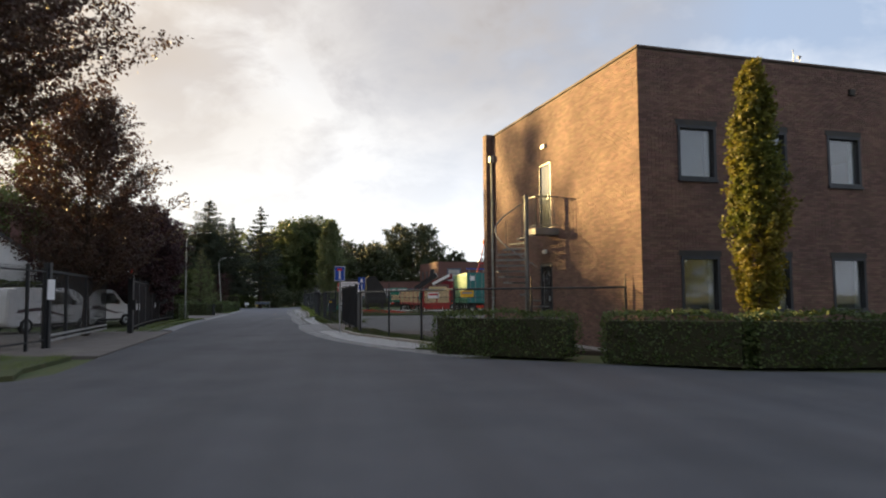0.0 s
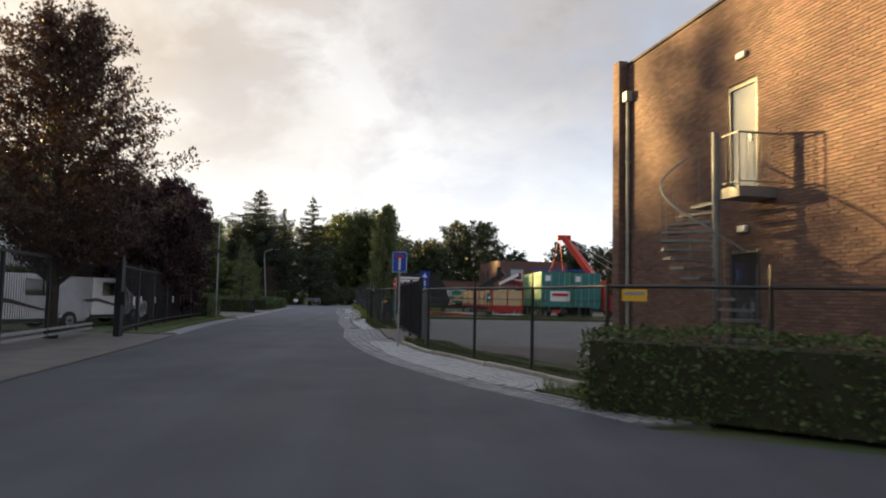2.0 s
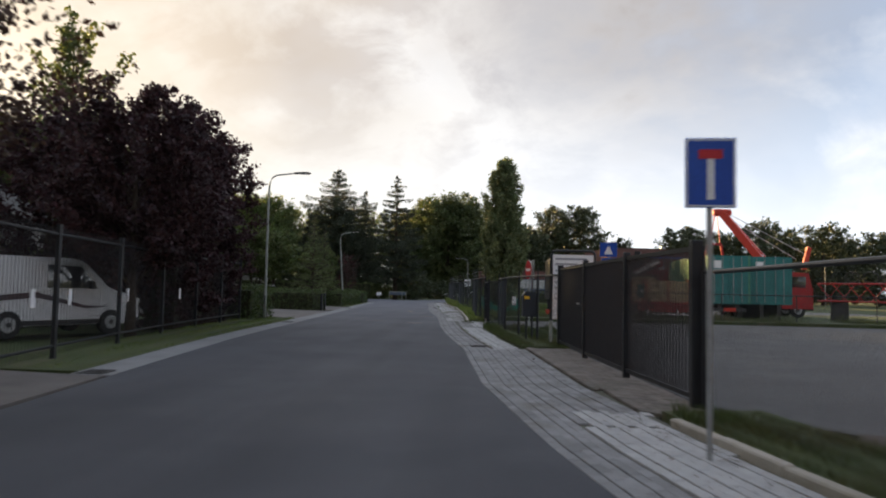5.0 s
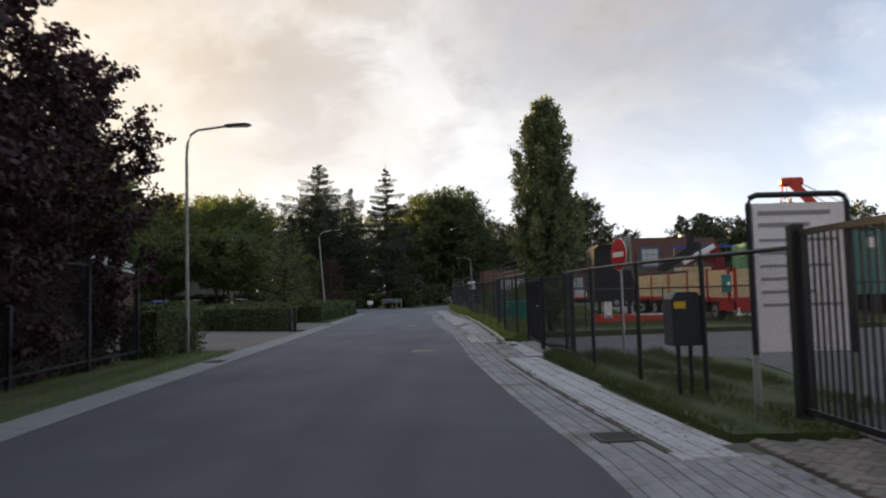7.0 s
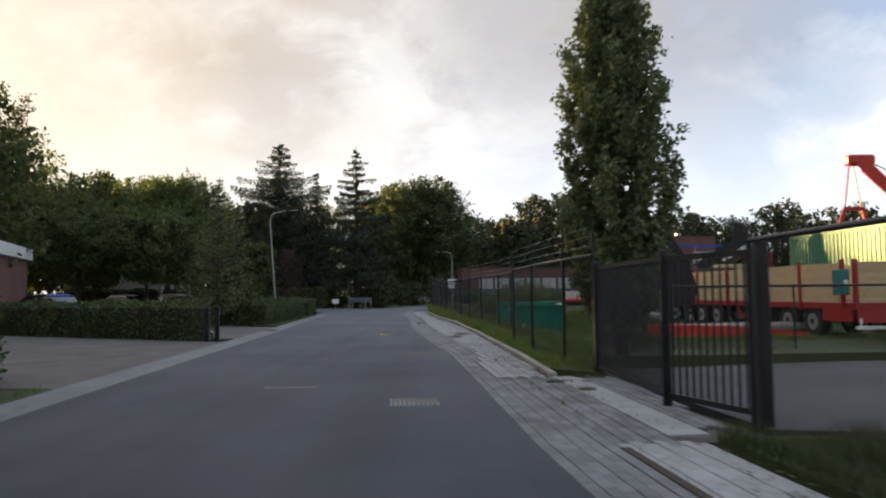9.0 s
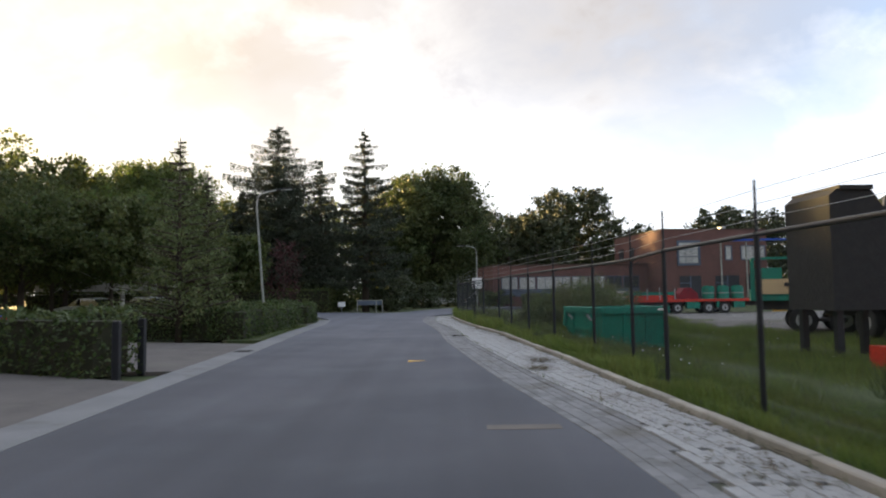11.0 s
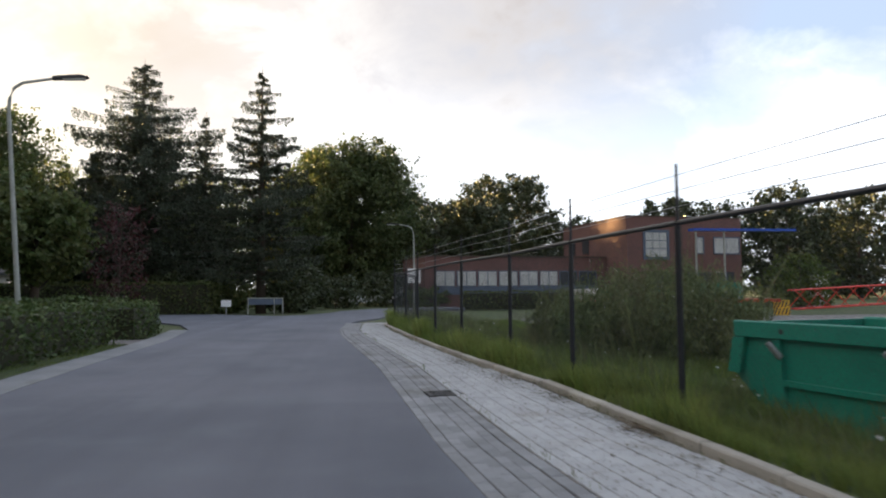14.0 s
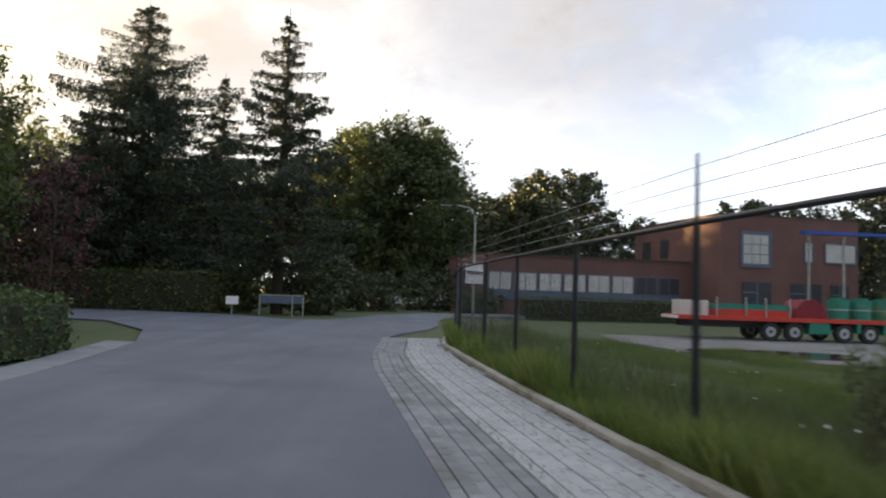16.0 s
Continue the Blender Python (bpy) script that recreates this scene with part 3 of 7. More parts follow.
# ---- ground and street ----


def ribbon(name, a, b, ys, za, zb, mat, thick=0.2):
    bm = bmesh.new()
    rows = [[bm.verts.new(p) for p in ((a(y), y, za), (b(y), y, zb), (b(y), y, zb - thick), (a(y), y, za - thick))] for y in ys]
    for p, q in zip(rows, rows[1:]):
        for i in range(4):
            bm.faces.new((p[i], p[(i + 1) % 4], q[(i + 1) % 4], q[i]))
    bm.faces.new(rows[0])
    bm.faces.new(rows[-1][::-1])
    bmesh.ops.recalc_face_normals(bm, faces=bm.faces)
    return mesh(name, bm, mat)


def steps(a, b, d=1.0):
    return [float(v) for v in np.linspace(a, b, max(2, int(round((b - a) / d)) + 1))]


def smooth_step(a, b, v):
    s = min(1.0, max(0.0, (v - a) / (b - a)))
    return s * s * (3 - 2 * s)


def ground_z(x, y):
    """Level open ground with a shallow hollow round the gravel lane."""
    low = 0.2 * smooth_step(-0.2, 1.5, x) * (1 - smooth_step(4.6, 9.5, x)) * smooth_step(61, 67, y) * (1 - smooth_step(75, 80, y))
    return -0.07 - low - 0.58 * smooth_step(-1.0, 5, x) * smooth_step(80, 92, y) * (1 - smooth_step(110, 120, y)) * (1 - smooth_step(45, 70, x))


bm = bmesh.new()
bmesh.ops.create_grid(bm, x_segments=80, y_segments=80, size=1.0)
for v in bm.verts:
    v.co = Vector((v.co.x * abs(v.co.x) * 1800, 60 + v.co.y * abs(v.co.y) * 1800, 0.0))
    v.co.z = ground_z(v.co.x, v.co.y)
single("ground", bm, "earth", "rough green and brown open ground reaching to the horizon", "ground", kind="structure")

ys_r, ys_l = steps(14.8, 91.5, 1.5), steps(13, 88.5, 1.5)
outline = [(-60, -20), (60, -20), (60, 8.4), (14, 9.6), (12, 10.1), (9.6, 10.9), (8.3, 12.1), (7, 13.4)]
outline += [(edge_r(y), y) for y in ys_r]
outline += [(-4.3, 94.5), (-3.3, 97.5), (-2.7, 101), (-2.4, 106), (-1.2, 112), (4, 118), (3, 121), (-3, 117), (-5.6, 111), (-6.4, 106.5), (-7.4, 103.4), (-9, 102.6), (-12.6, 106.3), (-22, 108), (-60, 109), (-60, 100), (-22, 100), (-14.5, 97.6), (-11.6, 93)]
outline += [(edge_l(y), y) for y in ys_l[::-1]]
outline += [(-3.6, 11.9), (-5, 11.0), (-9, 10.2), (-60, 9)]
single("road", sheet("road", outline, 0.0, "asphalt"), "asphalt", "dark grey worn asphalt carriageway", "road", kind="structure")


def tiles(name, spots, size, height, mat):
    """Loose paving pieces with small gaps and chamfered tops, as one mesh."""
    verts, faces = [], []
    for x, y, z, turn in spots:
        c, s = math.cos(turn), math.sin(turn)
        sx, sy = size[0] / 2, size[1] / 2
        base = len(verts)
        for k, dz in ((1.0, -height), (1.0, -0.006), (0.93, 0.0)):
            for u, v in ((-1, -1), (1, -1), (1, 1), (-1, 1)):
                du, dv = u * (sx - (1 - k) * 0.07), v * (sy - (1 - k) * 0.07)
                verts.append((x + c * du - s * dv, y + s * du + c * dv, z + dz))
        for r in (0, 4):
            for i in range(4):
                faces.append((base + r + i, base + r + (i + 1) % 4, base + r + 4 + (i + 1) % 4, base + r + 4 + i))
        faces.append((base + 8, base + 9, base + 10, base + 11))
    return raw(name, verts, faces, mat)


def lay(spots, near, piece, parent, size, height, mat, mat_one, rest):
    """The pieces inside the near stretch as objects of their own, the others joined."""
    own = [s for s in spots if near(s)][:300]
    keep = set(own)
    one = tiles(piece, [(0, 0, 0, 0)], size, height, mat_one)
    LATE.append((piece, one, own, parent))
    others = [s for s in spots if s not in keep]
    if others:
        ob = part(rest, tiles(rest, others, size, height, mat), mat, parent)
        ob["kind"] = "stuff"


LATE = []
rng = random.Random(5)
walk_bed = single("pavement", ribbon("pavement", edge_r, kerb_r, steps(15.2, 93, 1.0), -0.03, -0.012, "joint", 0.2), "joint", "pale grey pavement of lengthwise pavers with mossy joints", "pavement", kind="structure")
gutter_spots, tile_spots = [], []
gutter_rows = lambda y: int(round(float(np.interp(y, (16, 18.2, 20, 23, 27.5, 29.3, 51.4, 53.5, 56.5), (8, 6, 4, 4, 5, 6, 3, 3, 6))))) if y < 29.3 or y > 51.4 else 6
y = 15.4
while y < 92.5:
    d = math.atan2(edge_r(y + 0.6) - edge_r(y - 0.6), 1.2)
    x0, x1 = edge_r(y), kerb_r(y)
    wide = 13 if 29.2 < y < 37.5 else 11 if 46.6 < y < 51.4 else gutter_rows(y)
    for i in range(wide):
        gutter_spots.append((x0 + 0.06 + i * 0.112, y + (0.11 if i % 2 else 0), 0.004 - 0.012 * max(0, 1 - abs(i - 3) / 3) + 0.0025 * max(0, i - 6) + rng.uniform(-0.002, 0.002), -d + rng.uniform(-0.01, 0.01)))
    y += 0.22
y = 18.15
row = 0
while y < 92.3:
    d = math.atan2(kerb_r(y + 0.6) - kerb_r(y - 0.6), 1.2)
    x = edge_r(y) + (0.08 + 0.112 * gutter_rows(y))
    k = 0
    apron = 29.2 < y < 37.5 or 46.6 < y < 51.4
    while x < kerb_r(y) - 0.07 and not apron:
        tile_spots.append((x, y + (0.11 if k % 2 else 0), 0.012 + rng.uniform(-0.003, 0.003), -d + rng.uniform(-0.012, 0.012)))
        x += 0.112
        k += 1
    y += 0.22
lay(gutter_spots, lambda s: 61.5 < s[1] < 72.6, "clinker", walk_bed, (0.109, 0.216), 0.05, "gutter", "gutter_one", "clinker_field")
lay(tile_spots, lambda s: 62.5 < s[1] < 69, "paver", walk_bed, (0.1095, 0.217), 0.05, "slab", "slab_one", "paver_field")

# mossy gap between the gutter clinkers and the pale slabs
single("moss_line", ribbon("moss_line", lambda y: edge_r(y) + 0.675, lambda y: edge_r(y) + 0.745, steps(37.7, 46.5, 0.8), 0.012, 0.016, "soil", 0.05), "soil", "dark mossy gap along the pavement clinkers", "pavement", kind="structure")
# kerb stones between pavement and verge
kerb = thing("kerb", "row of pale sandy concrete edging stones beside the pavement", "kerb", kind="structure")
bm = bmesh.new()
box(bm, (-0.06, -0.495, -0.2), (0.06, 0.495, 0.0), None, 0.014)
stone = mesh("kerb_stone", bm, "kerb")
for lo, hi in ((18.6, 29.0), (52.0, 92.5)):
    y = lo
    while y < hi:
        d = math.atan2(kerb_r(y + 0.5) - kerb_r(y - 0.5), 1.0)
        ob = part("kerb_stone", stone, "kerb", kerb)
        ob.matrix_basis = pose(kerb_r(y) + 0.03, y, 0.085 + rng.uniform(-0.008, 0.008), rng.uniform(-0.6, 0.6), rng.uniform(-1.5, 1.5), -math.degrees(d))
        y += 1.0 * math.cos(d)

# left side: concrete gutter band
single("gutter_band", ribbon("gutter_band", lambda y: edge_l(y) - 0.62, edge_l, steps(31.2, 88.5, 1.5), 0.018, 0.006, "band", 0.2), "band", "pale concrete gutter band beside the road", "gutter", kind="structure")
for y in (47.4, 66.5, 31.5):
    cover = thing("drain_cover", "dark cast-iron drain grate set in the gutter", "drain", "drains in the gutter", (edge_l(y) - 0.34, y, 0.02), 4)
    part("drain_frame", boxes(((-0.2, -0.23, -0.05), (0.2, -0.19, 0.006)), ((-0.2, 0.19, -0.05), (0.2, 0.23, 0.006)), ((-0.2, -0.19, -0.05), (-0.16, 0.19, 0.006)), ((0.16, -0.19, -0.05), (0.2, 0.19, 0.006))), "chassis", cover)
    for k in range(5):
        part("slot_bar", boxes(((-0.155, -0.165 + k * 0.075, -0.04), (0.155, -0.125 + k * 0.075, 0.002))), "chassis", cover)
for x, y in ((0.12, 38.4), (-0.85, 53.2), (-3.06, 72.0)):
    cover = thing("drain_cover", "rusty iron drain grate between pavement clinkers", "drain", "drains in the pavement", (x, y, 0.006), 6)
    part("drain_frame", boxes(((-0.22, -0.2, -0.05), (0.22, -0.165, 0.006)), ((-0.22, 0.165, -0.05), (0.22, 0.2, 0.006)), ((-0.22, -0.165, -0.05), (-0.185, 0.165, 0.006)), ((0.185, -0.165, -0.05), (0.22, 0.165, 0.006))), "chassis", cover)
    for k in range(5):
        part("slot_bar", boxes(((-0.18, -0.15 + k * 0.065, -0.04), (0.18, -0.115 + k * 0.065, 0.002))), "chassis", cover)

# speed strip of milled steel in the carriageway and other marks on it
grate = thing("road_grate", "ribbed metal detector plate let into the asphalt", "grate", "", (-2.5, 49.15, 0.003), 4)
part("plate", boxes(((-0.3, -0.3, -0.04), (0.3, 0.3, 0.002))), "gutter", grate)
for k in range(10):
    part("rib", boxes(((-0.275 + k * 0.056, -0.27, 0.002), (-0.245 + k * 0.056, 0.27, 0.007))), "apron", grate)
for x, y in ((-4.36, 50.6), (-2.6, 56.2)):
    single("road_patch", boxes(((x - 0.38, y - 0.12, -0.03), (x + 0.38, y + 0.12, 0.004))), "apron", "pale rectangular patch repaired in the asphalt", "patch", "patches in the road", kind="structure")
bm = prism(bmesh.new(), [(-0.08, -0.15), (0.28, -0.01), (-0.08, 0.15)], -0.02, 0.004, "z")
arrow = single("road_arrow", bm, "yellow", "small yellow painted arrow mark on asphalt", "road mark", kind="structure")
arrow.matrix_basis = pose(-4.15, 63.45, 0, 0, 0, 0)

# verges, yard, plot, drives
single("yard", sheet("yard", [(4.5, 27.5), (2.9, 29.4), (2.45, 35.7), (2.3, 38.2), (3.5, 40.5), (4.0, 45.2), (2.4, 46.8), (0.95, 47.1), (0.45, 51.6), (0.6, 52.2), (5, 53.2), (14, 53.6), (36, 52), (36, 24.5), (12, 25.2), (8.2, 26.4)], 0.03, "yard", 0.2), "yard", "grey worn asphalt of the works yard", "yard", kind="structure")
single("verge", ribbon("verge", lambda y: kerb_r(y) + 0.09, lambda y: kerb_r(y) + float(np.interp(y, (16.4, 22, 29), (1.1, 1.35, 1.2))), steps(16.4, 29.2), 0.06, 0.10, "turf", 0.2), "turf", "narrow grass verge behind the kerb", "verge", kind="structure")
single("verge", sheet("verge", [(1.16, 38.25), (2.25, 38.25), (3.45, 40.5), (3.9, 45.1), (2.3, 46.75), (0.3, 46.75)], 0.04, "turf"), "turf", "grass plot inside the mesh fence", "verge", kind="structure")
single("verge", ribbon("verge", lambda y: kerb_r(y) + 0.09, lambda y: kerb_r(y) + 1.6, steps(52.1, 93), 0.07, -0.05, "turf", 0.12), "turf", "rough grass bank behind the kerb", "verge", kind="structure")
single("verge", ribbon("verge", lambda y: edge_l(y) - 2.5, lambda y: edge_l(y) - 0.63, steps(31.5, 50.5), 0.03, 0.02, "turf", 0.12), "turf", "strip of mown grass before the black fence", "verge", kind="structure")
single("verge", sheet("verge", [(-3.9, 12.6), (-4.3, 13.9), (-4.55, 17.2), (-6.6, 17.6), (-14, 17), (-14, 11.2), (-9, 11), (-5.2, 11.8)], 0.03, "turf"), "turf", "grass corner beside the gateway", "verge", kind="structure")
single("verge", ribbon("verge", lambda y: edge_l(y) - 1.9, lambda y: edge_l(y) - 0.63, steps(70.6, 81.3), 0.03, 0.02, "turf", 0.12), "turf", "grass strip before the clipped hedge", "verge", kind="structure")
single("driveway", sheet("driveway", [(-3.95, 17.3), (-5.42, 31.15), (-6.3, 31.25), (-16, 33), (-22, 45), (-30, 45), (-26, 17.7), (-6.6, 17.7)], 0.012, "drive"), "drive", "worn paved entrance behind the sliding gate", "driveway", kind="structure")
single("driveway", sheet("driveway", [(-7.76, 50.6), (-8.42, 60.4), (-20, 66), (-26, 66), (-26, 54), (-10, 51.0)], 0.012, "drive"), "drive", "grey paved driveway between clipped hedges", "driveway", kind="structure")
single("driveway", sheet("driveway", [(-8.5, 61.95), (-9.1, 69.3), (-20, 73.2), (-24, 73.5), (-24, 68.5), (-18, 66.6), (-9.4, 61.95)], 0.012, "drive"), "drive", "brown paved driveway between clipped hedges", "driveway", kind="structure")
single("driveway", sheet("driveway", [(-9.95, 81.6), (-10.1, 83.3), (-16, 84.5), (-16, 82.5)], 0.012, "drive"), "drive", "short paved driveway between hedges", "driveway", kind="structure")
single("lane", sheet("lane", [(6, 97.5), (9, 93.5), (16, 91), (28, 89.5), (44, 89.5), (44, 109), (24, 110), (9, 110.5), (6, 108), (5.2, 102)], -0.5, "lane", 0.12), "lane", "gravel lane with puddles beside the flatbed trailer", "lane", kind="structure")
bm = bmesh.new()
ring = [bm.verts.new((9.4 + 2.9 * math.cos(a) * (1 + 0.16 * math.sin(3 * a)), 97.0 + 2.2 * math.sin(a) * (1 + 0.2 * math.cos(2 * a + 1)), -0.492)) for a in np.linspace(0, 2 * math.pi, 40)[:-1]]
bm.faces.new(ring)
single("puddle", bm, "water", "shallow rain puddle on the gravel lane", "puddle", kind="structure")

bm = bmesh.new()
rings = []
for q in np.linspace(0.02, 1.0, 14):
    rings.append([bm.verts.new((x, y, ground_z(x, y) + 0.055 - 0.1 * q ** 8)) for x, y in ((15 + q * 10.5 * math.cos(a) * (1 + 0.08 * math.sin(3 * a)), 80.5 + q * 9.0 * math.sin(a) * (1 + 0.07 * math.cos(4 * a))) for a in np.linspace(0, 2 * math.pi, 49)[:-1])])
for p, q in zip(rings, rings[1:]):
    for k in range(48):
        bm.faces.new((p[k], q[k], q[(k + 1) % 48], p[(k + 1) % 48]))
bm.faces.new(rings[0])
single("bare_ground", bm, "dirt_yard", "grey-brown trodden ground with stones behind the skip", "ground", kind="structure")

# gateway aprons: brown clinkers in herringbone, and rows with a pale slab strip
apron_a = single("apron", sheet("apron", [(1.62, 29.2), (3.0, 29.2), (2.75, 31), (2.46, 35.6), (2.32, 38.15), (1.05, 38.15)], -0.02, "joint", 0.1), "joint", "brown clinker paving laid in herringbone before the gate", "paving", kind="structure")
herring = []
side_a = line([(29.0, 2.95), (32.6, 2.62), (35.7, 2.44), (38.3, 2.3)])
for i in range(-70, 70):
    for j in range(-26, 26):
        # one lying and one standing piece for each cell of the stepped pattern
        for du, dv, turn in ((1.0, 0.5, 0.0), (2.5, 0.0, 90.0)):
            u, v = (i + 4 * j + du) * 0.105 + 2.2, (i + dv) * 0.105
            c, s_ = math.cos(radians(49)), math.sin(radians(49))
            x, y = 1.9 + c * (u - 2.2) - s_ * v, 33.5 + s_ * (u - 2.2) + c * v
            if 29.3 < y < 38.05 and edge_r(y) + 1.6 < x < side_a(y):
                herring.append((x, y, 0.022 + rng.uniform(-0.003, 0.003), radians(49 + turn) + rng.uniform(-0.01, 0.01)))
part("clinker_field", tiles("clinker_field", herring, (0.205, 0.1), 0.05, "apron"), "apron", apron_a)["kind"] = "stuff"
apron_b = single("apron", sheet("apron", [(-0.35, 46.8), (0.95, 46.8), (0.62, 48.6), (0.46, 51.6), (-0.5, 51.6)], -0.02, "joint", 0.1), "joint", "worn clinker rows before the dark bar gate", "paving", kind="structure")
rows_b = []
strip = line([(46.8, 0.13), (51.5, -0.24)])
y = 46.95
while y < 51.5:
    for i in range(12):
        x = strip(y) + 0.27 + i * 0.112
        if x < 0.62 and y > 47.2:
            rows_b.append((x, y + (0.11 if i % 2 else 0), 0.02 + rng.uniform(-0.003, 0.003), radians(4.5)))
    y += 0.22
part("clinker_field", tiles("clinker_field", rows_b, (0.106, 0.212), 0.05, "gutter"), "gutter", apron_b)["kind"] = "stuff"
pale = mesh("slab", boxes(((-0.2, -0.245, -0.06), (0.2, 0.245, 0.0)), bevel=0.006), "slab_one")
for k in range(9):
    y = 47.2 + k * 0.5
    part("slab", pale, "slab_one", apron_b).matrix_basis = pose(strip(y), y, 0.024, 0, 0, 4.5)
# bare soil and gravel between verge and office wall
single("soil_bed", sheet("soil_bed", [(5.9, 17.0), (8.0, 16.0), (9.1, 15.2), (7.55, 25.4), (8.3, 26.3), (5.2, 27.6), (3.9, 28.3), (3.5, 27.6), (4.9, 22.6)], 0.04, "soil", 0.15), "soil", "bare brown soil between grass verge and brick wall", "soil", kind="structure")
single("verge", sheet("verge", [(5.55, 15.4), (4.75, 16.8), (4.2, 18.0), (5.3, 18.12), (5.95, 18.4), (6.4, 17.2), (7.4, 15.3)], 0.035, "turf", 0.2), "turf", "small grass corner between pavement end and hedge", "verge", kind="structure")
single("gravel_bed", sheet("gravel_bed", [(7.25, 22.9), (7.75, 22.5), (7.5, 25.1), (8.3, 25.3), (8.7, 25.8), (8.2, 26.3), (7.5, 26.5), (7.0, 26.1), (6.8, 25.2), (7.0, 24.2)], 0.055, "gravel", 0.15), "gravel", "irregular patch of pale gravel at the wall's end", "gravel", kind="structure")

# ---- brick office building ----
TURN_B = 8.5
CORNER = (9.42, 14.54)
BASE, TOP = 0.02, 7.62
SIDE, FRONT = 10.56, 16.0


def bricks(u0, u1, z0, z1, holes, seed, depth=0.02):
    """Stretcher-bond bricks on a wall plane: (u, z, length) for each, leaving out the openings."""
    r = random.Random(seed)
    out = []
    row = 0
    z = z0
    while z + 0.055 <= z1:
        u = u0 - (0.11 if row % 2 else 0.0)
        while u < u1:
            a, b = max(u, u0), min(u + 0.21, u1)
            for h0, h1, k0, k1 in holes:
                if z + 0.05 > k0 and z < k1:
                    if a < h0 < b:
                        b = h0 - 0.005
                    if a < h1 < b:
                        a = h1 + 0.005
                    if a >= h0 and b <= h1:
                        a = b
            if b - a > 0.035:
                out.append((a, b, z, r.uniform(-0.003, 0.004)))
            u += 0.22
        z += 0.0625
        row += 1
    return out


def brick_mesh(name, spots, place, mat, depth=0.016):
    verts, faces = [], []
    for a, b, z, out in spots:
        base = len(verts)
        for w in (-0.03, depth + out):
            for u, v in ((a, z), (b, z), (b, z + 0.052), (a, z + 0.052)):
                verts.append(place(u, w, v))
        faces += [(base + 4, base + 5, base + 6, base + 7)]
        faces += [(base + i, base + (i + 1) % 4, base + 4 + (i + 1) % 4, base + 4 + i) for i in range(4)]
    return raw(name, verts, faces, mat)


office = thing("office_building", "two-storey brown brick office building with flat roof", "building", "", (*CORNER, 0), TURN_B)
# local axes: x along the front, y along the side wall
side_holes = [(5.02, 5.9, 3.52, 5.72), (5.0, 5.9, 0.3, 2.47)]
front_cols = [(1.08, 2.22), (3.3, 4.44), (5.78, 6.92), (9.0, 10.14), (12.0, 13.14)]
front_holes = [(a, b, z0, z1) for a, b in front_cols for z0, z1 in ((1.0, 2.42), (4.36, 5.74))]


def wall_core(u1, holes, place, thick=0.3):
    """A wall with through openings, as blocks between them."""
    bm = bmesh.new()
    us = sorted({0.0, u1, *[h for o in holes for h in o[:2]]})
    for a, b in zip(us, us[1:]):
        zs = [BASE]
        for h0, h1, k0, k1 in sorted(holes, key=lambda o: o[2]):
            if h0 <= a and b <= h1:
                zs += [k0, k1]
        zs.append(TOP)
        for z0, z1 in zip(zs[::2], zs[1::2]):
            if z1 > z0:
                corners = [place(u, w, z) for u in (a, b) for w in (-thick, 0.0) for z in (z0, z1)]
                lo = [min(c[i] for c in corners) for i in range(3)]
                hi = [max(c[i] for c in corners) for i in range(3)]
                box(bm, lo, hi)
    return bm


on_side = lambda u, w, z: (-w, u, z)
on_front = lambda u, w, z: (u, -w, z)
wall_w = part("side_wall", wall_core(SIDE, side_holes, on_side), "mortar", office)
wall_s = part("front_wall", wall_core(FRONT, front_holes, lambda u, w, z: (u + 0.301 if u == 0 else u, -w, z)), "mortar", office)
part("back_wall", boxes(((0.3, SIDE - 0.3, BASE), (FRONT, SIDE, TOP)), ((FRONT - 0.3, 0.3, BASE), (FRONT, SIDE - 0.3, TOP))), "brick", office)
part("plinth", boxes(((-0.5, -0.4, -0.07), (FRONT + 0.4, SIDE + 0.3, 0.05))), "gravel", office, "pale gravel strip round the foot of the wall")
part("roof", boxes(((0.3, 0.3, TOP - 0.5), (FRONT - 0.3, SIDE - 0.3, TOP - 0.35))), "roofing", office)
part("floor_slab", boxes(((0.31, 0.31, 3.3), (FRONT - 0.31, SIDE - 0.31, 3.5)), ((0.31, 0.31, BASE), (FRONT - 0.31, SIDE - 0.31, 0.32))), "chassis", office)
part("coping", boxes(((-0.04, -0.04, TOP), (0.34, SIDE - 0.362, TOP + 0.06)), ((0.34, -0.04, TOP), (FRONT + 0.04, 0.34, TOP + 0.06)), ((0.34, SIDE - 0.34, TOP), (FRONT + 0.04, SIDE + 0.04, TOP + 0.06))), "coping", office, "thin brown coping along the roof edge")
SIDE_BRICKS = bricks(0.0, SIDE, BASE, TOP, side_holes, 3)
FRONT_BRICKS = bricks(0.0, FRONT, BASE, TOP, front_holes, 4)
near_side = [s for s in SIDE_BRICKS if 5.95 < s[0] < 8.6 and 2.45 < s[2] < 3.9 and s[1] - s[0] > 0.2][:280]
own = set(near_side)
part("brickwork", brick_mesh("brickwork", [s for s in SIDE_BRICKS if s not in own], on_side, "brick"), "brick", wall_w)["kind"] = "stuff"
part("brickwork", brick_mesh("brickwork", FRONT_BRICKS, on_front, "brick"), "brick", wall_s)["kind"] = "stuff"
ONE_BRICK = brick_mesh("brick", [(0.0, 0.21, 0.0, 0.0)], on_side, "brick_one")

# wall end pier and drainpipe
pier = part("pier", boxes(((-0.25, SIDE - 0.36, BASE), (0.0, SIDE, TOP + 0.12))), "mortar", office)
PIER_S = brick_mesh("pier_brickwork", bricks(-0.25, 0.0, BASE, TOP + 0.12, (), 6), lambda u, w, z: (u, SIDE - 0.36 - w * 0.6, z), "brick")
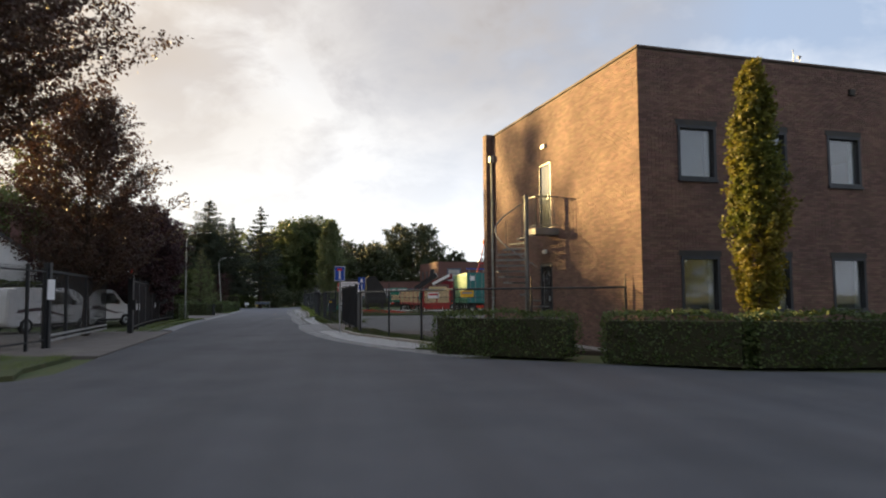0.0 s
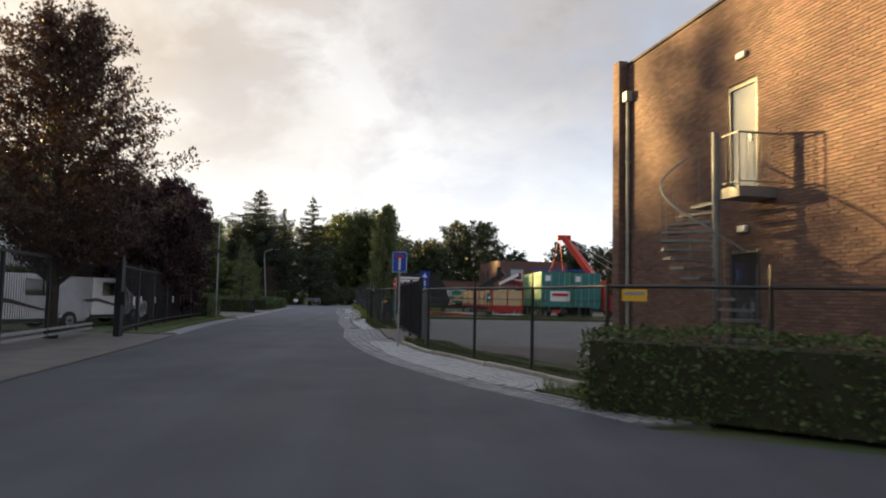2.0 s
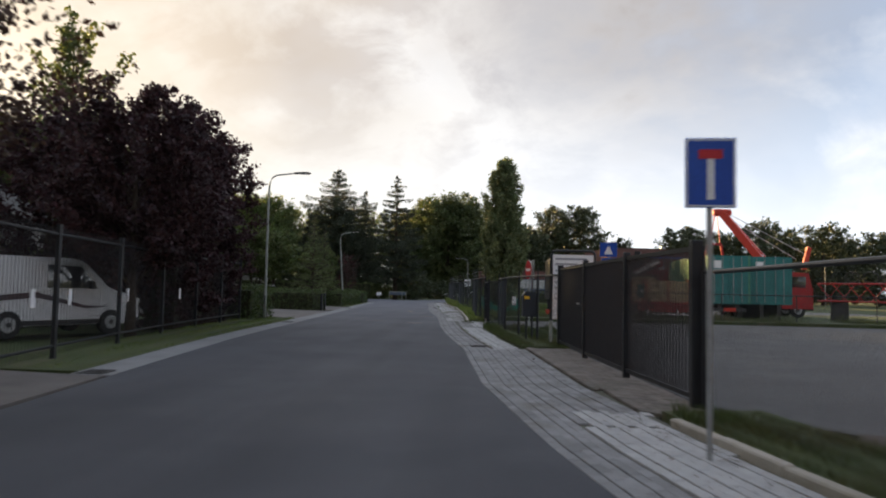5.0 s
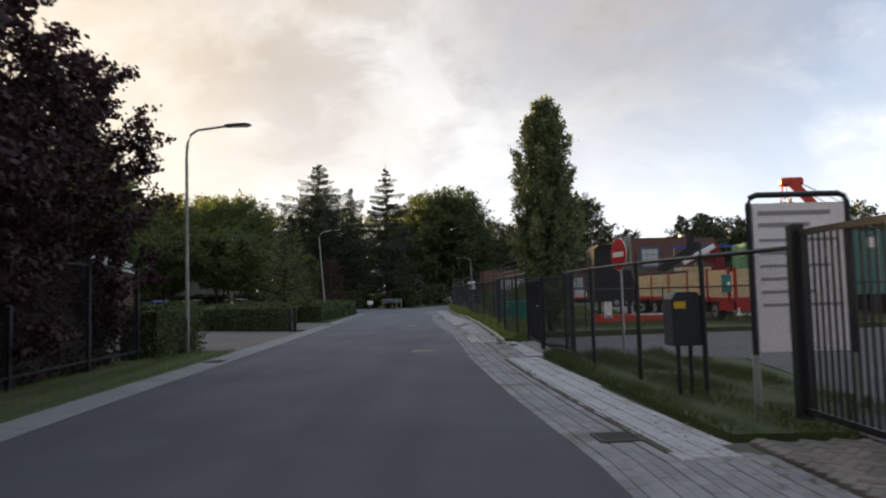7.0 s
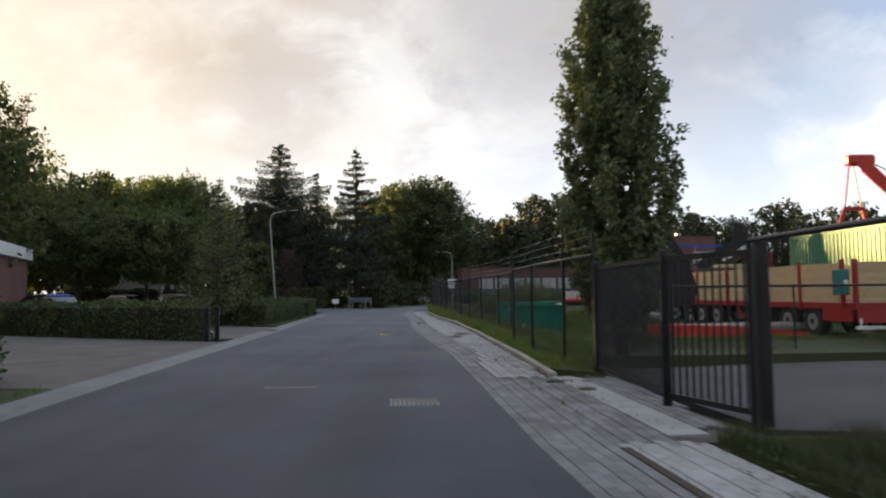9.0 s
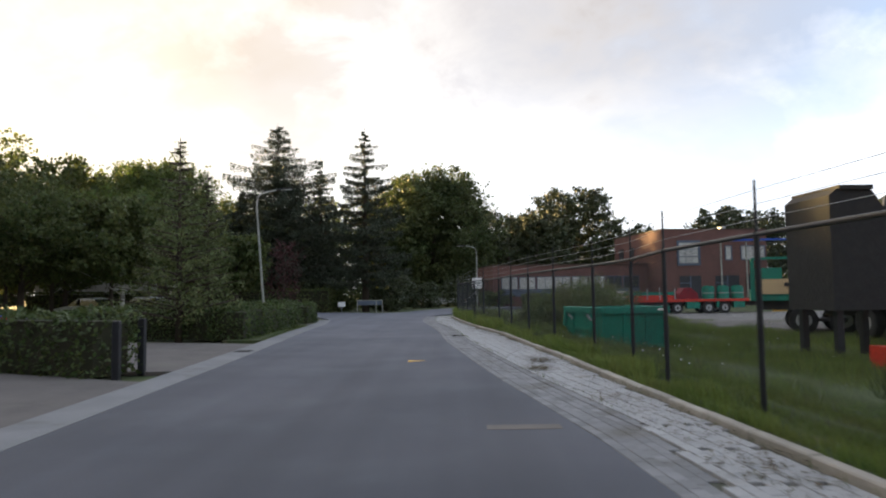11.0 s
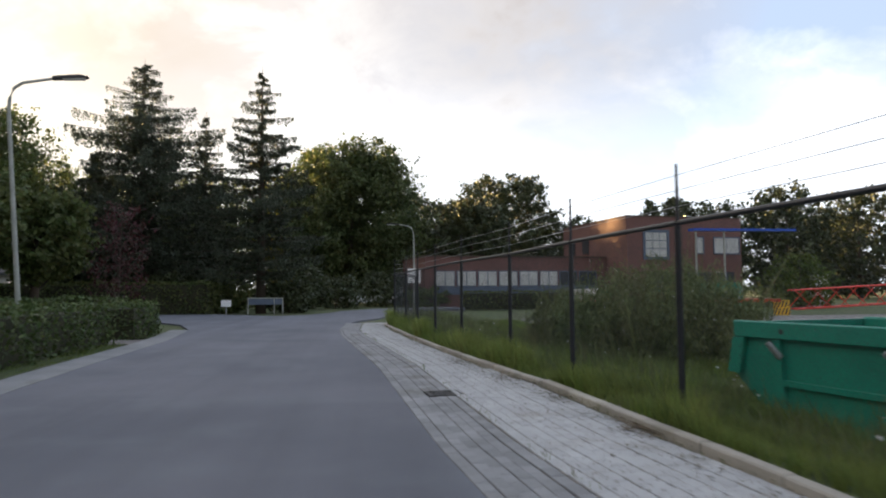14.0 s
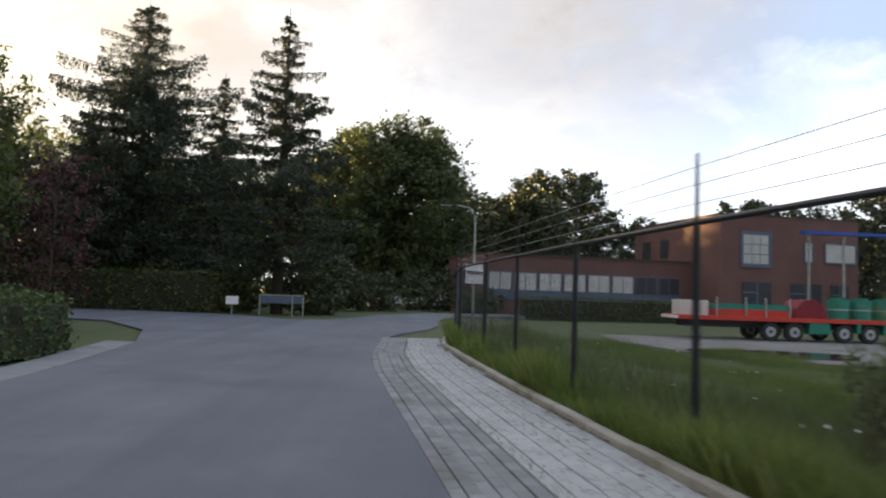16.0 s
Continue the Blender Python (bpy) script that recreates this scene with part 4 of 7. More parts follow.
part("pier_brickwork", PIER_S, "brick", pier)["kind"] = "stuff"
PIER_W = brick_mesh("pier_brickwork", bricks(SIDE - 0.36, SIDE, BASE, TOP + 0.12, (), 7), lambda u, w, z: (-0.25 - w * 0.6, u, z), "brick")
part("pier_brickwork", PIER_W, "brick", pier)["kind"] = "stuff"
bm = rods(((-0.1, 10.02, 0.2), (-0.1, 10.02, 6.62), 0.05))
box(bm, (-0.2, 9.9, 6.6), (-0.02, 10.14, 6.86), None, 0.01)
part("drainpipe", bm, "pole", office, "grey rainwater pipe with hopper", smooth=False)
for z in (1.4, 3.2, 5.0):
    part("pipe_clip", boxes(((-0.16, 9.99, z), (0.0, 10.05, z + 0.04))), "zinc", office)


def window(parent, u0, u1, z0, z1, place, blind):
    w = part("window", boxes(), "frame", parent)
    fr = 0.075

    def bx(bm, a, b, y0, y1, c, d):
        corners = [place(u, w_, z) for u in (a, b) for w_ in (y0, y1) for z in (c, d)]
        box(bm, [min(k[i] for k in corners) for i in range(3)], [max(k[i] for k in corners) for i in range(3)])

    bm = bmesh.new()
    for a, b, c, d in ((u0, u1, z0, z0 + fr), (u0, u1, z1 - fr, z1), (u0, u0 + fr, z0 + fr, z1 - fr), (u1 - fr, u1, z0 + fr, z1 - fr)):
        bx(bm, a, b, -0.12, 0.035, c, d)
    part("window_frame", bm, "frame", w)
    bm = bmesh.new()
    bx(bm, u0 - 0.02, u1 + 0.02, -0.1, 0.07, z0 - 0.06, z0 - 0.003)
    part("window_sill", bm, "frame", w)
    bm = bmesh.new()
    bx(bm, u0 + fr, u1 - fr, -0.085, -0.075, z0 + fr, z1 - fr)
    part("pane", bm, "glass", w).visible_shadow = False
    bm = bmesh.new()
    bx(bm, u1 - fr - 0.14, u1 - fr, -0.2, -0.15, z0 + fr, z1 - fr)
    part("curtain_edge", bm, "white", w)
    # pale sheet behind the pane stands for the sky reflected in it
    if blind:
        bm = bmesh.new()
        bx(bm, u0 + fr, u1 - fr - 0.15, -0.22, -0.21, z0 + fr, z1 - fr)
        part("blind", bm, "render_wall", w)
    bm = bmesh.new()
    bx(bm, u0 - 0.05, u1 + 0.05, 0.0, 0.022, z1, z1 + 0.14)
    part("lintel", bm, "chassis", w)


for i, (a, b) in enumerate(front_cols):
    window(office, a, b, 1.0, 2.42, on_front, False)
    window(office, a, b, 4.36, 5.74, on_front, i == 0)
for u, z in ((3.3, 6.95), (6.6, 6.9)):
    part("wall_vent", boxes(((u, -0.1, z), (u + 0.16, -0.016, z + 0.16))), "chassis", office)
for z0, z1, tall in ((3.52, 5.72, True), (0.3, 2.47, False)):
    d = part("door", boxes(((-0.01, 5.02, z0), (0.06, 5.08, z1)), ((-0.01, 5.84, z0), (0.06, 5.9, z1)), ((-0.01, 5.08, z1 - 0.07), (0.06, 5.84, z1)), ((-0.01, 5.08, z0), (0.06, 5.84, z0 + 0.1))), "frame", office, "narrow glazed door in a dark frame")
    part("pane", boxes(((0.02, 5.08, z0 + 0.1), (0.035, 5.84, z1 - 0.07))), "glass", d).visible_shadow = False
    part("door_handle", boxes(((-0.06, 5.16, z0 + 1.0), (-0.01, 5.2, z0 + 1.16))), "zinc", d)
    # pale sheet behind the upper door's glass
    if tall:
        part("blind", boxes(((0.05, 5.08, z0 + 0.1), (0.06, 5.84, z1 - 0.07))), "render_wall", d)
for u, z in ((5.45, 6.2), (5.45, 2.8)):
    lampb = part("wall_lamp", boxes(((-0.09, u - 0.14, z), (-0.016, u + 0.14, z + 0.13)), bevel=0.02), "lampglass", office, "small white bulkhead lamp")
    part("lamp_bracket", boxes(((-0.016, u - 0.06, z + 0.03), (0.0, u + 0.06, z + 0.1))), "zinc", lampb)
aer = part("aerial", rods(((5.0, 0.2, TOP + 0.05), (5.0, 0.2, TOP + 0.5), 0.012), ((5.2, 0.2, TOP + 0.05), (5.2, 0.2, TOP + 0.3), 0.01), n=5), "zinc", office)
part("aerial_dish", rods(((5.2, 0.18, TOP + 0.3), (5.2, 0.23, TOP + 0.32), 0.045), n=8), "zinc", aer)

# ---- spiral stair ----
stair = thing("spiral_staircase", "galvanised steel spiral staircase with landing on a brick wall", "staircase", "", (7.86, 19.53, 0.0), TURN_B)
part("centre_pole", rods(((0, 0, 0.0), (0, 0, 4.62), 0.065), n=12), "stairsteel", stair, smooth=False)
part("foot_plate", boxes(((-0.18, -0.18, 0.0), (0.18, 0.18, 0.26))), "drive", stair)
STEPS = 17
A0, A1 = radians(-15), radians(-285)
R_S = 0.98
for k in range(STEPS):
    a = A0 + (A1 - A0) * k / (STEPS - 1)
    h = 0.42 + (3.5 - 0.42) * k / STEPS
    da = abs(A1 - A0) / (STEPS - 1) * 0.62
    bm = prism(bmesh.new(), [(0.05 * math.cos(a), 0.05 * math.sin(a)), (R_S * math.cos(a - da), R_S * math.sin(a - da)), (R_S * math.cos(a + da), R_S * math.sin(a + da))], h - 0.03, h + 0.022, "z")
    part("tread", bm, "stairsteel", stair)
    if k >= 4 and k % 2 == 0:
        part("baluster", rods(((R_S * math.cos(a), R_S * math.sin(a), h), (R_S * math.cos(a), R_S * math.sin(a), h + 0.98), 0.007), n=5), "stairsteel", stair)
rail = [(R_S * math.cos(A0 + (A1 - A0) * s), R_S * math.sin(A0 + (A1 - A0) * s), 0.42 + (3.5 - 0.42) * s + 0.98) for s in np.linspace(0.3, 1.0, 30)]
part("handrail", pipe(bmesh.new(), rail, 0.021, 6), "stairsteel", stair)
land = part("landing", boxes(((0.02, -0.66, 3.34), (0.98, -0.04, 3.53))), "stairsteel", stair, "grey steel landing before the upper door")
for a, b in (((0.04, -0.64), (0.96, -0.64)), ((0.04, -0.64), (0.04, -0.08))):
    part("landing_rail", rods(((*a, 4.5), (*b, 4.5), 0.02), n=6), "stairsteel", stair)
    part("toe_rail", rods(((*a, 3.62), (*b, 3.62), 0.012), n=6), "stairsteel", stair)
    for t in np.linspace(0, 1, 7 if abs(b[0] - a[0]) > 0.6 else 4):
        x, y = a[0] + (b[0] - a[0]) * t, a[1] + (b[1] - a[1]) * t
        part("baluster", rods(((x, y, 3.54), (x, y, 4.5), 0.007 if 0 < t < 1 else 0.016), n=5), "stairsteel", stair)

# ---- plants ----


def quads(places, size, r, droop=0.0, slim=0.55):
    """Leaf-shaped little kites at the places, turned at random; size: one value or an array."""
    n = len(places)
    places = np.asarray(places, dtype=np.float64)
    size = np.broadcast_to(np.asarray(size, dtype=np.float64), (n,)) * r.uniform(0.7, 1.3, n)
    way = r.normal(size=(n, 3))
    way[:, 2] -= droop
    way /= np.linalg.norm(way, axis=1)[:, None]
    side = np.cross(way, r.normal(size=(n, 3)))
    side /= np.linalg.norm(side, axis=1)[:, None] + 1e-9
    s = size[:, None]
    return np.stack([places - way * s * 0.5, places + side * s * slim * 0.5, places + way * s * 0.5, places - side * s * slim * 0.5], axis=1)


def tree(name, label, at, height, radius, leafmat, seed, shape, leaf=0.14, count=9000, trunk=0.14, bare=0.18, barkmat="bark", clumps=70, ragged=0.25, category="tree", group="", limbs=26, tip=0.0, flat=0.5, fill=0.3, spray=1.0, rise=0.0, layer=0.7):
    """Trunk with limbs that end in leafy sprays; shape(h) gives the crown's reach at each height from 0 to 1."""
    r = np.random.default_rng(seed)
    t = thing(name, label, category, group, at)
    bm = bmesh.new()
    lean = r.uniform(-0.02, 0.02, 2) * height
    spine = [Vector((lean[0] * s * s, lean[1] * s * s, -0.1 + s * height * 0.95)) for s in np.linspace(0, 1, 9)]
    pipe(bm, spine, [trunk * (1 - 0.9 * s) * (1.25 if s == 0 else 1) + 0.008 for s in np.linspace(0, 1, 9)], 8)
    part("trunk", bm, barkmat, t, smooth=True)
    starts, ways, lens = [], [], []
    for k in range(clumps):
        h = bare + (0.96 - bare) * ((k + 0.5) / clumps) ** 0.92
        a = k * 2.39996 + r.uniform(-0.5, 0.5)
        reach = radius * shape((h - bare) / (1 - bare)) * r.uniform(1 - ragged * 1.6, 1 + ragged * 0.45)
        foot_h = max(h - 0.10 - 0.16 * r.random(), bare * 0.6)
        s = min(foot_h / 0.95, 1.0)
        foot = Vector((lean[0] * s * s, lean[1] * s * s, foot_h * height))
        end = Vector((lean[0] + math.cos(a) * reach, lean[1] + math.sin(a) * reach, h * height + tip * reach))
        if k % max(1, clumps // limbs) == 0:
            mid = foot.lerp(end, 0.5) + Vector((0, 0, 0.02 * height))
            part("limb", pipe(bmesh.new(), [foot, mid, end], [trunk * 0.28 * (1.1 - h) + 0.006, trunk * 0.16 * (1.1 - h) + 0.004, 0.004], 5), barkmat, t)
        out = np.array(end - foot)
        out /= np.linalg.norm(out) + 1e-6
        for q in (0.4, 0.62, 0.8, 0.92, 1.0):
            p = foot.lerp(end, q)
            for j in range(2):
                w = out * (0.5 + 0.6 * q) + r.normal(size=3) * np.array((0.7, 0.7, flat)) + np.array((0, 0, rise))
                starts.append((p.x, p.y, max(p.z, bare * height * 0.85)))
                ways.append(w / np.linalg.norm(w))
                lens.append((0.12 * radius + 0.14 * reach) * r.uniform(0.5, 1.2) * spray)
    starts, ways, lens = np.array(starts), np.array(ways), np.array(lens)
    pick = r.integers(0, len(starts), count)
    along = r.random(count) ** 0.85
    off = r.normal(size=(count, 3)) * np.array((1, 1, layer)) * (leaf * 0.45 + 0.11 * lens[pick] * (1.2 - along) * (0.7 + fill))[:, None]
    pts = starts[pick] + ways[pick] * (along * lens[pick])[:, None] + off
    part("crown", cards("crown", quads(pts, leaf, r, 0.3, 0.62), leafmat), leafmat, t)
    return t


def spruce(name, label, at, height, radius, leafmat, seed, tiers=24, category="conifer tree", leaf=0.34, per=9, bare=0.1, hang=0.35, group="", thin=1.0, wide=1.35, ragged=0.35, curl=0.5):
    """Whorls of uneven boughs with upturned ends, each hung with short twigs of needles."""
    r = np.random.default_rng(seed)
    t = thing(name, label, category, group, at)
    bm = pipe(bmesh.new(), [(0, 0, -0.1), (0, 0, height * 0.5), (0, 0, height)], [0.02 * height, 0.011 * height, 0.01], 8)
    part("trunk", bm, "bark", t, smooth=True)
    boughs = bmesh.new()
    pts = []
    for k in range(tiers):
        h = bare + (1 - bare) * (k / tiers)
        reach = radius * min(1.0, (1 - h) * wide) * r.uniform(1 - ragged * 0.5, 1.12) + 0.12
        for j in range(per):
            a = 2 * math.pi * (j + r.uniform(-0.4, 0.4)) / per + k * 0.9
            ln = reach * r.uniform(1 - ragged, 1.12)
            droop = hang * (1.15 - 0.9 * h) + r.uniform(-0.08, 0.08)
            z0 = (h + r.uniform(-0.4, 0.4) * (1 - bare) / tiers) * height
            drop = lambda v: -droop * ln * v + (droop * curl + 0.1) * ln * v * v
            pipe(boughs, [Vector((math.cos(a) * ln * v, math.sin(a) * ln * v, z0 + drop(v))) for v in (0, 0.5, 1)], [0.04, 0.025, 0.006], 4)
            n = int((10 + 24 * ln) * thin)
            v = r.random(n) ** 0.7
            away = r.normal(size=n) * (0.05 + 0.13 * ln * (1.1 - v) * np.minimum(1, v * 3))
            below = np.abs(r.normal(size=n)) * (0.08 + 0.05 * ln)
            pts.append(np.stack([math.cos(a) * ln * v - math.sin(a) * away, math.sin(a) * ln * v + math.cos(a) * away, z0 + drop(v) - below], axis=1))
    part("bough_wood", boughs, "bark", t)["kind"] = "stuff"
    pts = np.concatenate(pts)
    fine = leaf * np.clip(2.6 * (1.05 - pts[:, 2] / height), 0.6, 1.0)
    part("needles", cards("needles", quads(pts, fine, r, 0.7, 0.34), leafmat), leafmat, t)
    return t


def hedge(label, outline, z0, z1, width, seed, leafmat="hedge", leaf=0.075, density=420, group="clipped hedges", posts=()):
    """A clipped hedge along a line of places: a twiggy core, dark for inner shade, under a skin of leaves."""
    r = np.random.default_rng(seed)
    t = thing("hedge", label, "hedge", group)
    core = bmesh.new()
    pts = []
    for (x0, y0), (x1, y1) in zip(outline, outline[1:]):
        ln = math.hypot(x1 - x0, y1 - y0)
        ux, uy = (x1 - x0) / ln, (y1 - y0) / ln
        m = Matrix.Translation((x0, y0, 0)) @ Matrix.Rotation(math.atan2(uy, ux), 4, "Z")
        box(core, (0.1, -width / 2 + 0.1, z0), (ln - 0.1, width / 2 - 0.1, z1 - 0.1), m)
        n = int(density * (ln * (2 * (z1 - z0) + width) + 2 * width * (z1 - z0)))
        f = r.random(n)
        total = ln * (2 * (z1 - z0) + width) + 2 * width * (z1 - z0)
        side = ln * (z1 - z0) / total
        u, v, w = r.random(n) * ln, (r.random(n) - 0.5) * width, z0 + r.random(n) * (z1 - z0)
        v = np.where(f < side, -width / 2, np.where(f < 2 * side, width / 2, v))
        top = (f >= 2 * side) & (f < 2 * side + ln * width / total)
        w = np.where(top, z1, w)
        end = f >= 2 * side + ln * width / total
        u = np.where(end, np.where(r.random(n) < 0.5, 0, ln), u)
        bulge = 0.07 * np.sin(u * 2.3 + seed) + 0.05 * np.sin(u * 5.1 + w * 4) + r.normal(size=n) * 0.06
        v = v * (1 + bulge / width * 2)
        w = w + np.where(top, 0.04 * np.sin(u * 1.7 + seed) + 0.03 * np.sin(u * 4.3) + np.abs(r.normal(size=n)) * 0.05, r.normal(size=n) * 0.02)
        u = u + np.where(end, r.normal(size=n) * 0.05, 0)
        pts.append(np.stack([x0 + ux * u - uy * v, y0 + uy * u + ux * v, np.maximum(w, z0 + 0.02)], axis=1))
    part("core", core, "inner", t, "twiggy core box with inner shade in its colour")
    part("foliage", cards("foliage", quads(np.concatenate(pts), leaf, r, 0.2, 0.6), leafmat), leafmat, t)
    return t


def blades(name, label, pts, size, seed, mat="blade", kind="stuff", rough=0.3):
    r = np.random.default_rng(seed)
    pts = np.asarray(pts, dtype=np.float64)
    n = len(pts)
    patch = np.sin(pts[:, 0] * 1.9 + 1.3 * np.sin(pts[:, 1] * 0.7)) * np.sin(pts[:, 1] * 1.3 + seed) + 0.6 * np.sin(pts[:, 0] * 5.3 + pts[:, 1] * 3.1)
    h = np.asarray(size) * r.uniform(0.5, 1.4, n) * (1 + rough * patch)
    a = r.uniform(0, 2 * math.pi, n)
    side = np.stack([np.cos(a), np.sin(a), 0 * a], axis=1) * (0.003 + 0.014 * h)[:, None]
    lean = r.normal(size=(n, 3)) * np.array((0.3, 0.3, 0)) * h[:, None]
    tip = pts + lean + np.stack([0 * h, 0 * h, h], axis=1)
    tri = np.stack([pts - side, pts + side, tip], axis=1)
    return tagged(new(name, cards(name, tri, mat, 3)), label, "grass", "", kind)


def scatter(n, seed, x0, x1, y0, y1, z):
    """n places between two edges x0(y) and x1(y)."""
    r = np.random.default_rng(seed)
    y = r.uniform(y0, y1, n)
    s = r.random(n)
    a, b = np.array([x0(v) for v in y]), np.array([x1(v) for v in y])
    zz = np.array([z(v, w) for v, w in zip(s, y)])
    return np.stack([a + (b - a) * s, y, zz], axis=1)


dome = lambda h: math.sqrt(max(0.0, 1 - (2 * h - 0.9) ** 2 / 1.25)) * 0.95
cone = lambda h: (1 - h) ** 0.75 * min(1.0, 0.55 + h * 3)
beech_form = lambda h: (1 - h) ** 0.6 * min(1.0, 0.5 + h * 2.6)
column = lambda h: min(1.0, 0.6 + 1.6 * h) * (1 - h ** 2.4) ** 0.8 + 0.02
broad = lambda h: math.sqrt(max(0.02, 1 - (1.75 * h - 0.8) ** 2))

# planting by the office
hedge("clipped dark green beech hedge before the brick office", [(4.75, 16.65), (7.55, 14.35)], 0.0, 1.0, 0.95, 11)
hedge("long clipped dark green hedge before the brick office", [(8.0, 13.4), (10.4, 11.75), (16.5, 10.7), (24, 10.2)], 0.0, 1.0, 0.95, 12)
tree("columnar_tree", "slender columnar hornbeam with sunlit yellow-green leaves", (11.05, 12.35, 0), 6.7, 0.62, "leaf_gold", 21, column, 0.095, 26000, 0.07, 0.14, clumps=130, ragged=0.2, limbs=40, tip=0.9, rise=1.0, spray=1.6, flat=0.3)
tree("columnar_tree", "tall columnar hornbeam with dense dark green leaves", (1.2, 53.5, 0), 7.55, 1.08, "hornbeam", 22, column, 0.095, 68000, 0.11, 0.07, clumps=190, ragged=0.3, limbs=60, tip=0.9, rise=1.0, spray=1.5, flat=0.3)
# copper beeches behind the black fence
tree("copper_beech", "large copper beech with overhanging dark red sprays", (-8.4, 18.2, 0), 13.0, 5.0, "beech", 31, beech_form, 0.115, 90000, 0.2, 0.5, clumps=170, ragged=0.4, limbs=110, flat=0.1, spray=1.6, layer=0.3)
tree("copper_beech", "copper beech with layered reddish brown sprays", (-8.05, 28.2, 0), 10.0, 3.75, "beech", 32, beech_form, 0.1, 60000, 0.13, 0.25, clumps=150, ragged=0.32, limbs=110, flat=0.12, spray=1.45, layer=0.35, tip=0.1)
for at, h, rr, s in (((-13.8, 47.5, 0), 6.6, 2.3, 33), ((-8.9, 38.6, 0), 6.6, 2.4, 34), ((-9.9, 42.5, 0), 7.4, 2.4, 35), ((-10.3, 46.6, 0), 7.2, 2.1, 36), ((-13.8, 42.6, 0), 7.0, 2.6, 37)):
    tree("purple_plum", "dense dark purple-leaved tree behind the black fence", at, h, rr, "plum", s, dome, 0.13, 26000, 0.13, 0.1 if at[1] > 42 else 0.32, clumps=90, ragged=0.25, group="purple trees", limbs=40)
# clipped hedges on the left
hedge("clipped hedge round the corner of a paved driveway", [(-9.75, 51.5), (-9.5, 48.3)], 0.0, 1.28, 1.1, 13, density=300, leaf=0.09)
hb = hedge("long clipped hedge ending in a dark post at a driveway", [(-9.35, 61.4), (-13, 63.3), (-20, 66.9)], 0.0, 1.08, 0.9, 14, density=220, leaf=0.1)
hedge("clipped hedge beside a brown driveway", [(-10.42, 71.1), (-10.85, 81.3)], 0.0, 0.98, 1.1, 15, density=240, leaf=0.1)
hedge("clipped hedge turning into a front garden", [(-10.5, 71.45), (-13.6, 72.75), (-17.0, 74.4)], 0.0, 0.98, 0.9, 16, density=220, leaf=0.1)
hedge("clipped hedge on the corner of the side road", [(-10.95, 83.5), (-11.1, 86.4)], 0.0, 0.95, 1.1, 17, density=220, leaf=0.1)
hedge("clipped hedge along the side road", [(-11.6, 86.1), (-22, 88.4)], 0.0, 1.1, 0.9, 18, density=160, leaf=0.12)
hedge("dark overgrown hedge beyond the junction", [(-40, 109.4), (-22, 109), (-13.5, 108.2)], 0.0, 1.9, 2.0, 19, "leaf_dark", 0.2, 60)
for x, y in ((-9.0, 60.75), (-9.1, 61.95)):
    single("hedge_post", boxes(((x - 0.06, y - 0.06, -0.05), (x + 0.06, y + 0.06, 1.0)), bevel=0.01), "black", "short dark wooden post at a hedge end", "post", "hedge posts")
# trees farther along
spruce("light_conifer", "feathery light green young conifer beside the hedge", (-12.2, 71.6, 0), 6.7, 2.0, "needle_light", 41, 20, leaf=0.13, per=6, hang=-0.22, thin=1.5, wide=1.15)
spruce("light_conifer", "smaller feathery light green conifer behind its neighbour", (-11.6, 72.5, 0), 5.7, 1.2, "needle_light", 40, 17, leaf=0.13, per=6, hang=-0.3, thin=1.4, wide=1.15)
spruce("spruce", "tall dark spruce with wide ragged crown", (-19.0, 112, 0), 17.4, 5.3, "needle", 42, 22, per=9, leaf=0.25, hang=-0.05, thin=3.6, wide=2.9, bare=0.16, ragged=0.5)
spruce("spruce", "tall narrow dark spruce standing apart", (-10.7, 109.4, 0), 16.3, 4.5, "needle", 43, 22, per=6, leaf=0.25, hang=0.1, thin=3.6, wide=1.75, bare=0.16, ragged=0.5)
spruce("spruce", "slim dark spruce between taller ones", (-16.4, 119, 0), 15.6, 3.6, "needle", 44, 22, per=7, leaf=0.25, hang=0.25, thin=3.6, wide=1.5, ragged=0.5)
spruce("spruce", "young dark spruce at the wood's edge", (-23.5, 116, 0), 12.0, 4.2, "needle", 45, 20, per=8, leaf=0.4, thin=2.2, ragged=0.45)
tree("chestnut_tree", "broad round tree turning yellow on its sunny side", (-5.5, 139.5, 0), 17.4, 7.1, "chestnut", 46, broad, 0.34, 80000, 0.4, 0.1, clumps=240, ragged=0.14, fill=0.9, spray=1.3)
tree("chestnut_tree", "broad tree with yellowing crown at the wood's edge", (-11.0, 147, 0), 15.8, 5.6, "leaf_gold", 47, broad, 0.42, 16000, 0.3, 0.14, clumps=110, ragged=0.15)
tree("oak_tree", "large dark green oak behind the brick houses", (19.6, 175.5, 0), 20.6, 7.8, "leaf_deep", 48, broad, 0.48, 30000, 0.4, 0.12, clumps=140, ragged=0.2)
tree("oak_tree", "dark green tree in the wood's edge", (6, 158, 0), 14.5, 6.6, "leaf_deep", 49, broad, 0.42, 20000, 0.4, 0.12, clumps=120, ragged=0.2)
# extra oak within the wood's outline, added to keep sun off the house wall
tree("oak_tree", "round dark green oak added to shade the brick house", (8.5, 143, 0), 12.2, 4.4, "leaf_deep", 52, broad, 0.4, 14000, 0.3, 0.1, clumps=110, ragged=0.2)
tree("red_maple", "small red-leaved maple beyond the hedges", (-13.6, 91.6, 0), 5.0, 1.3, "maple", 50, dome, 0.12, 1800, 0.06, 0.2, clumps=60, ragged=0.3)
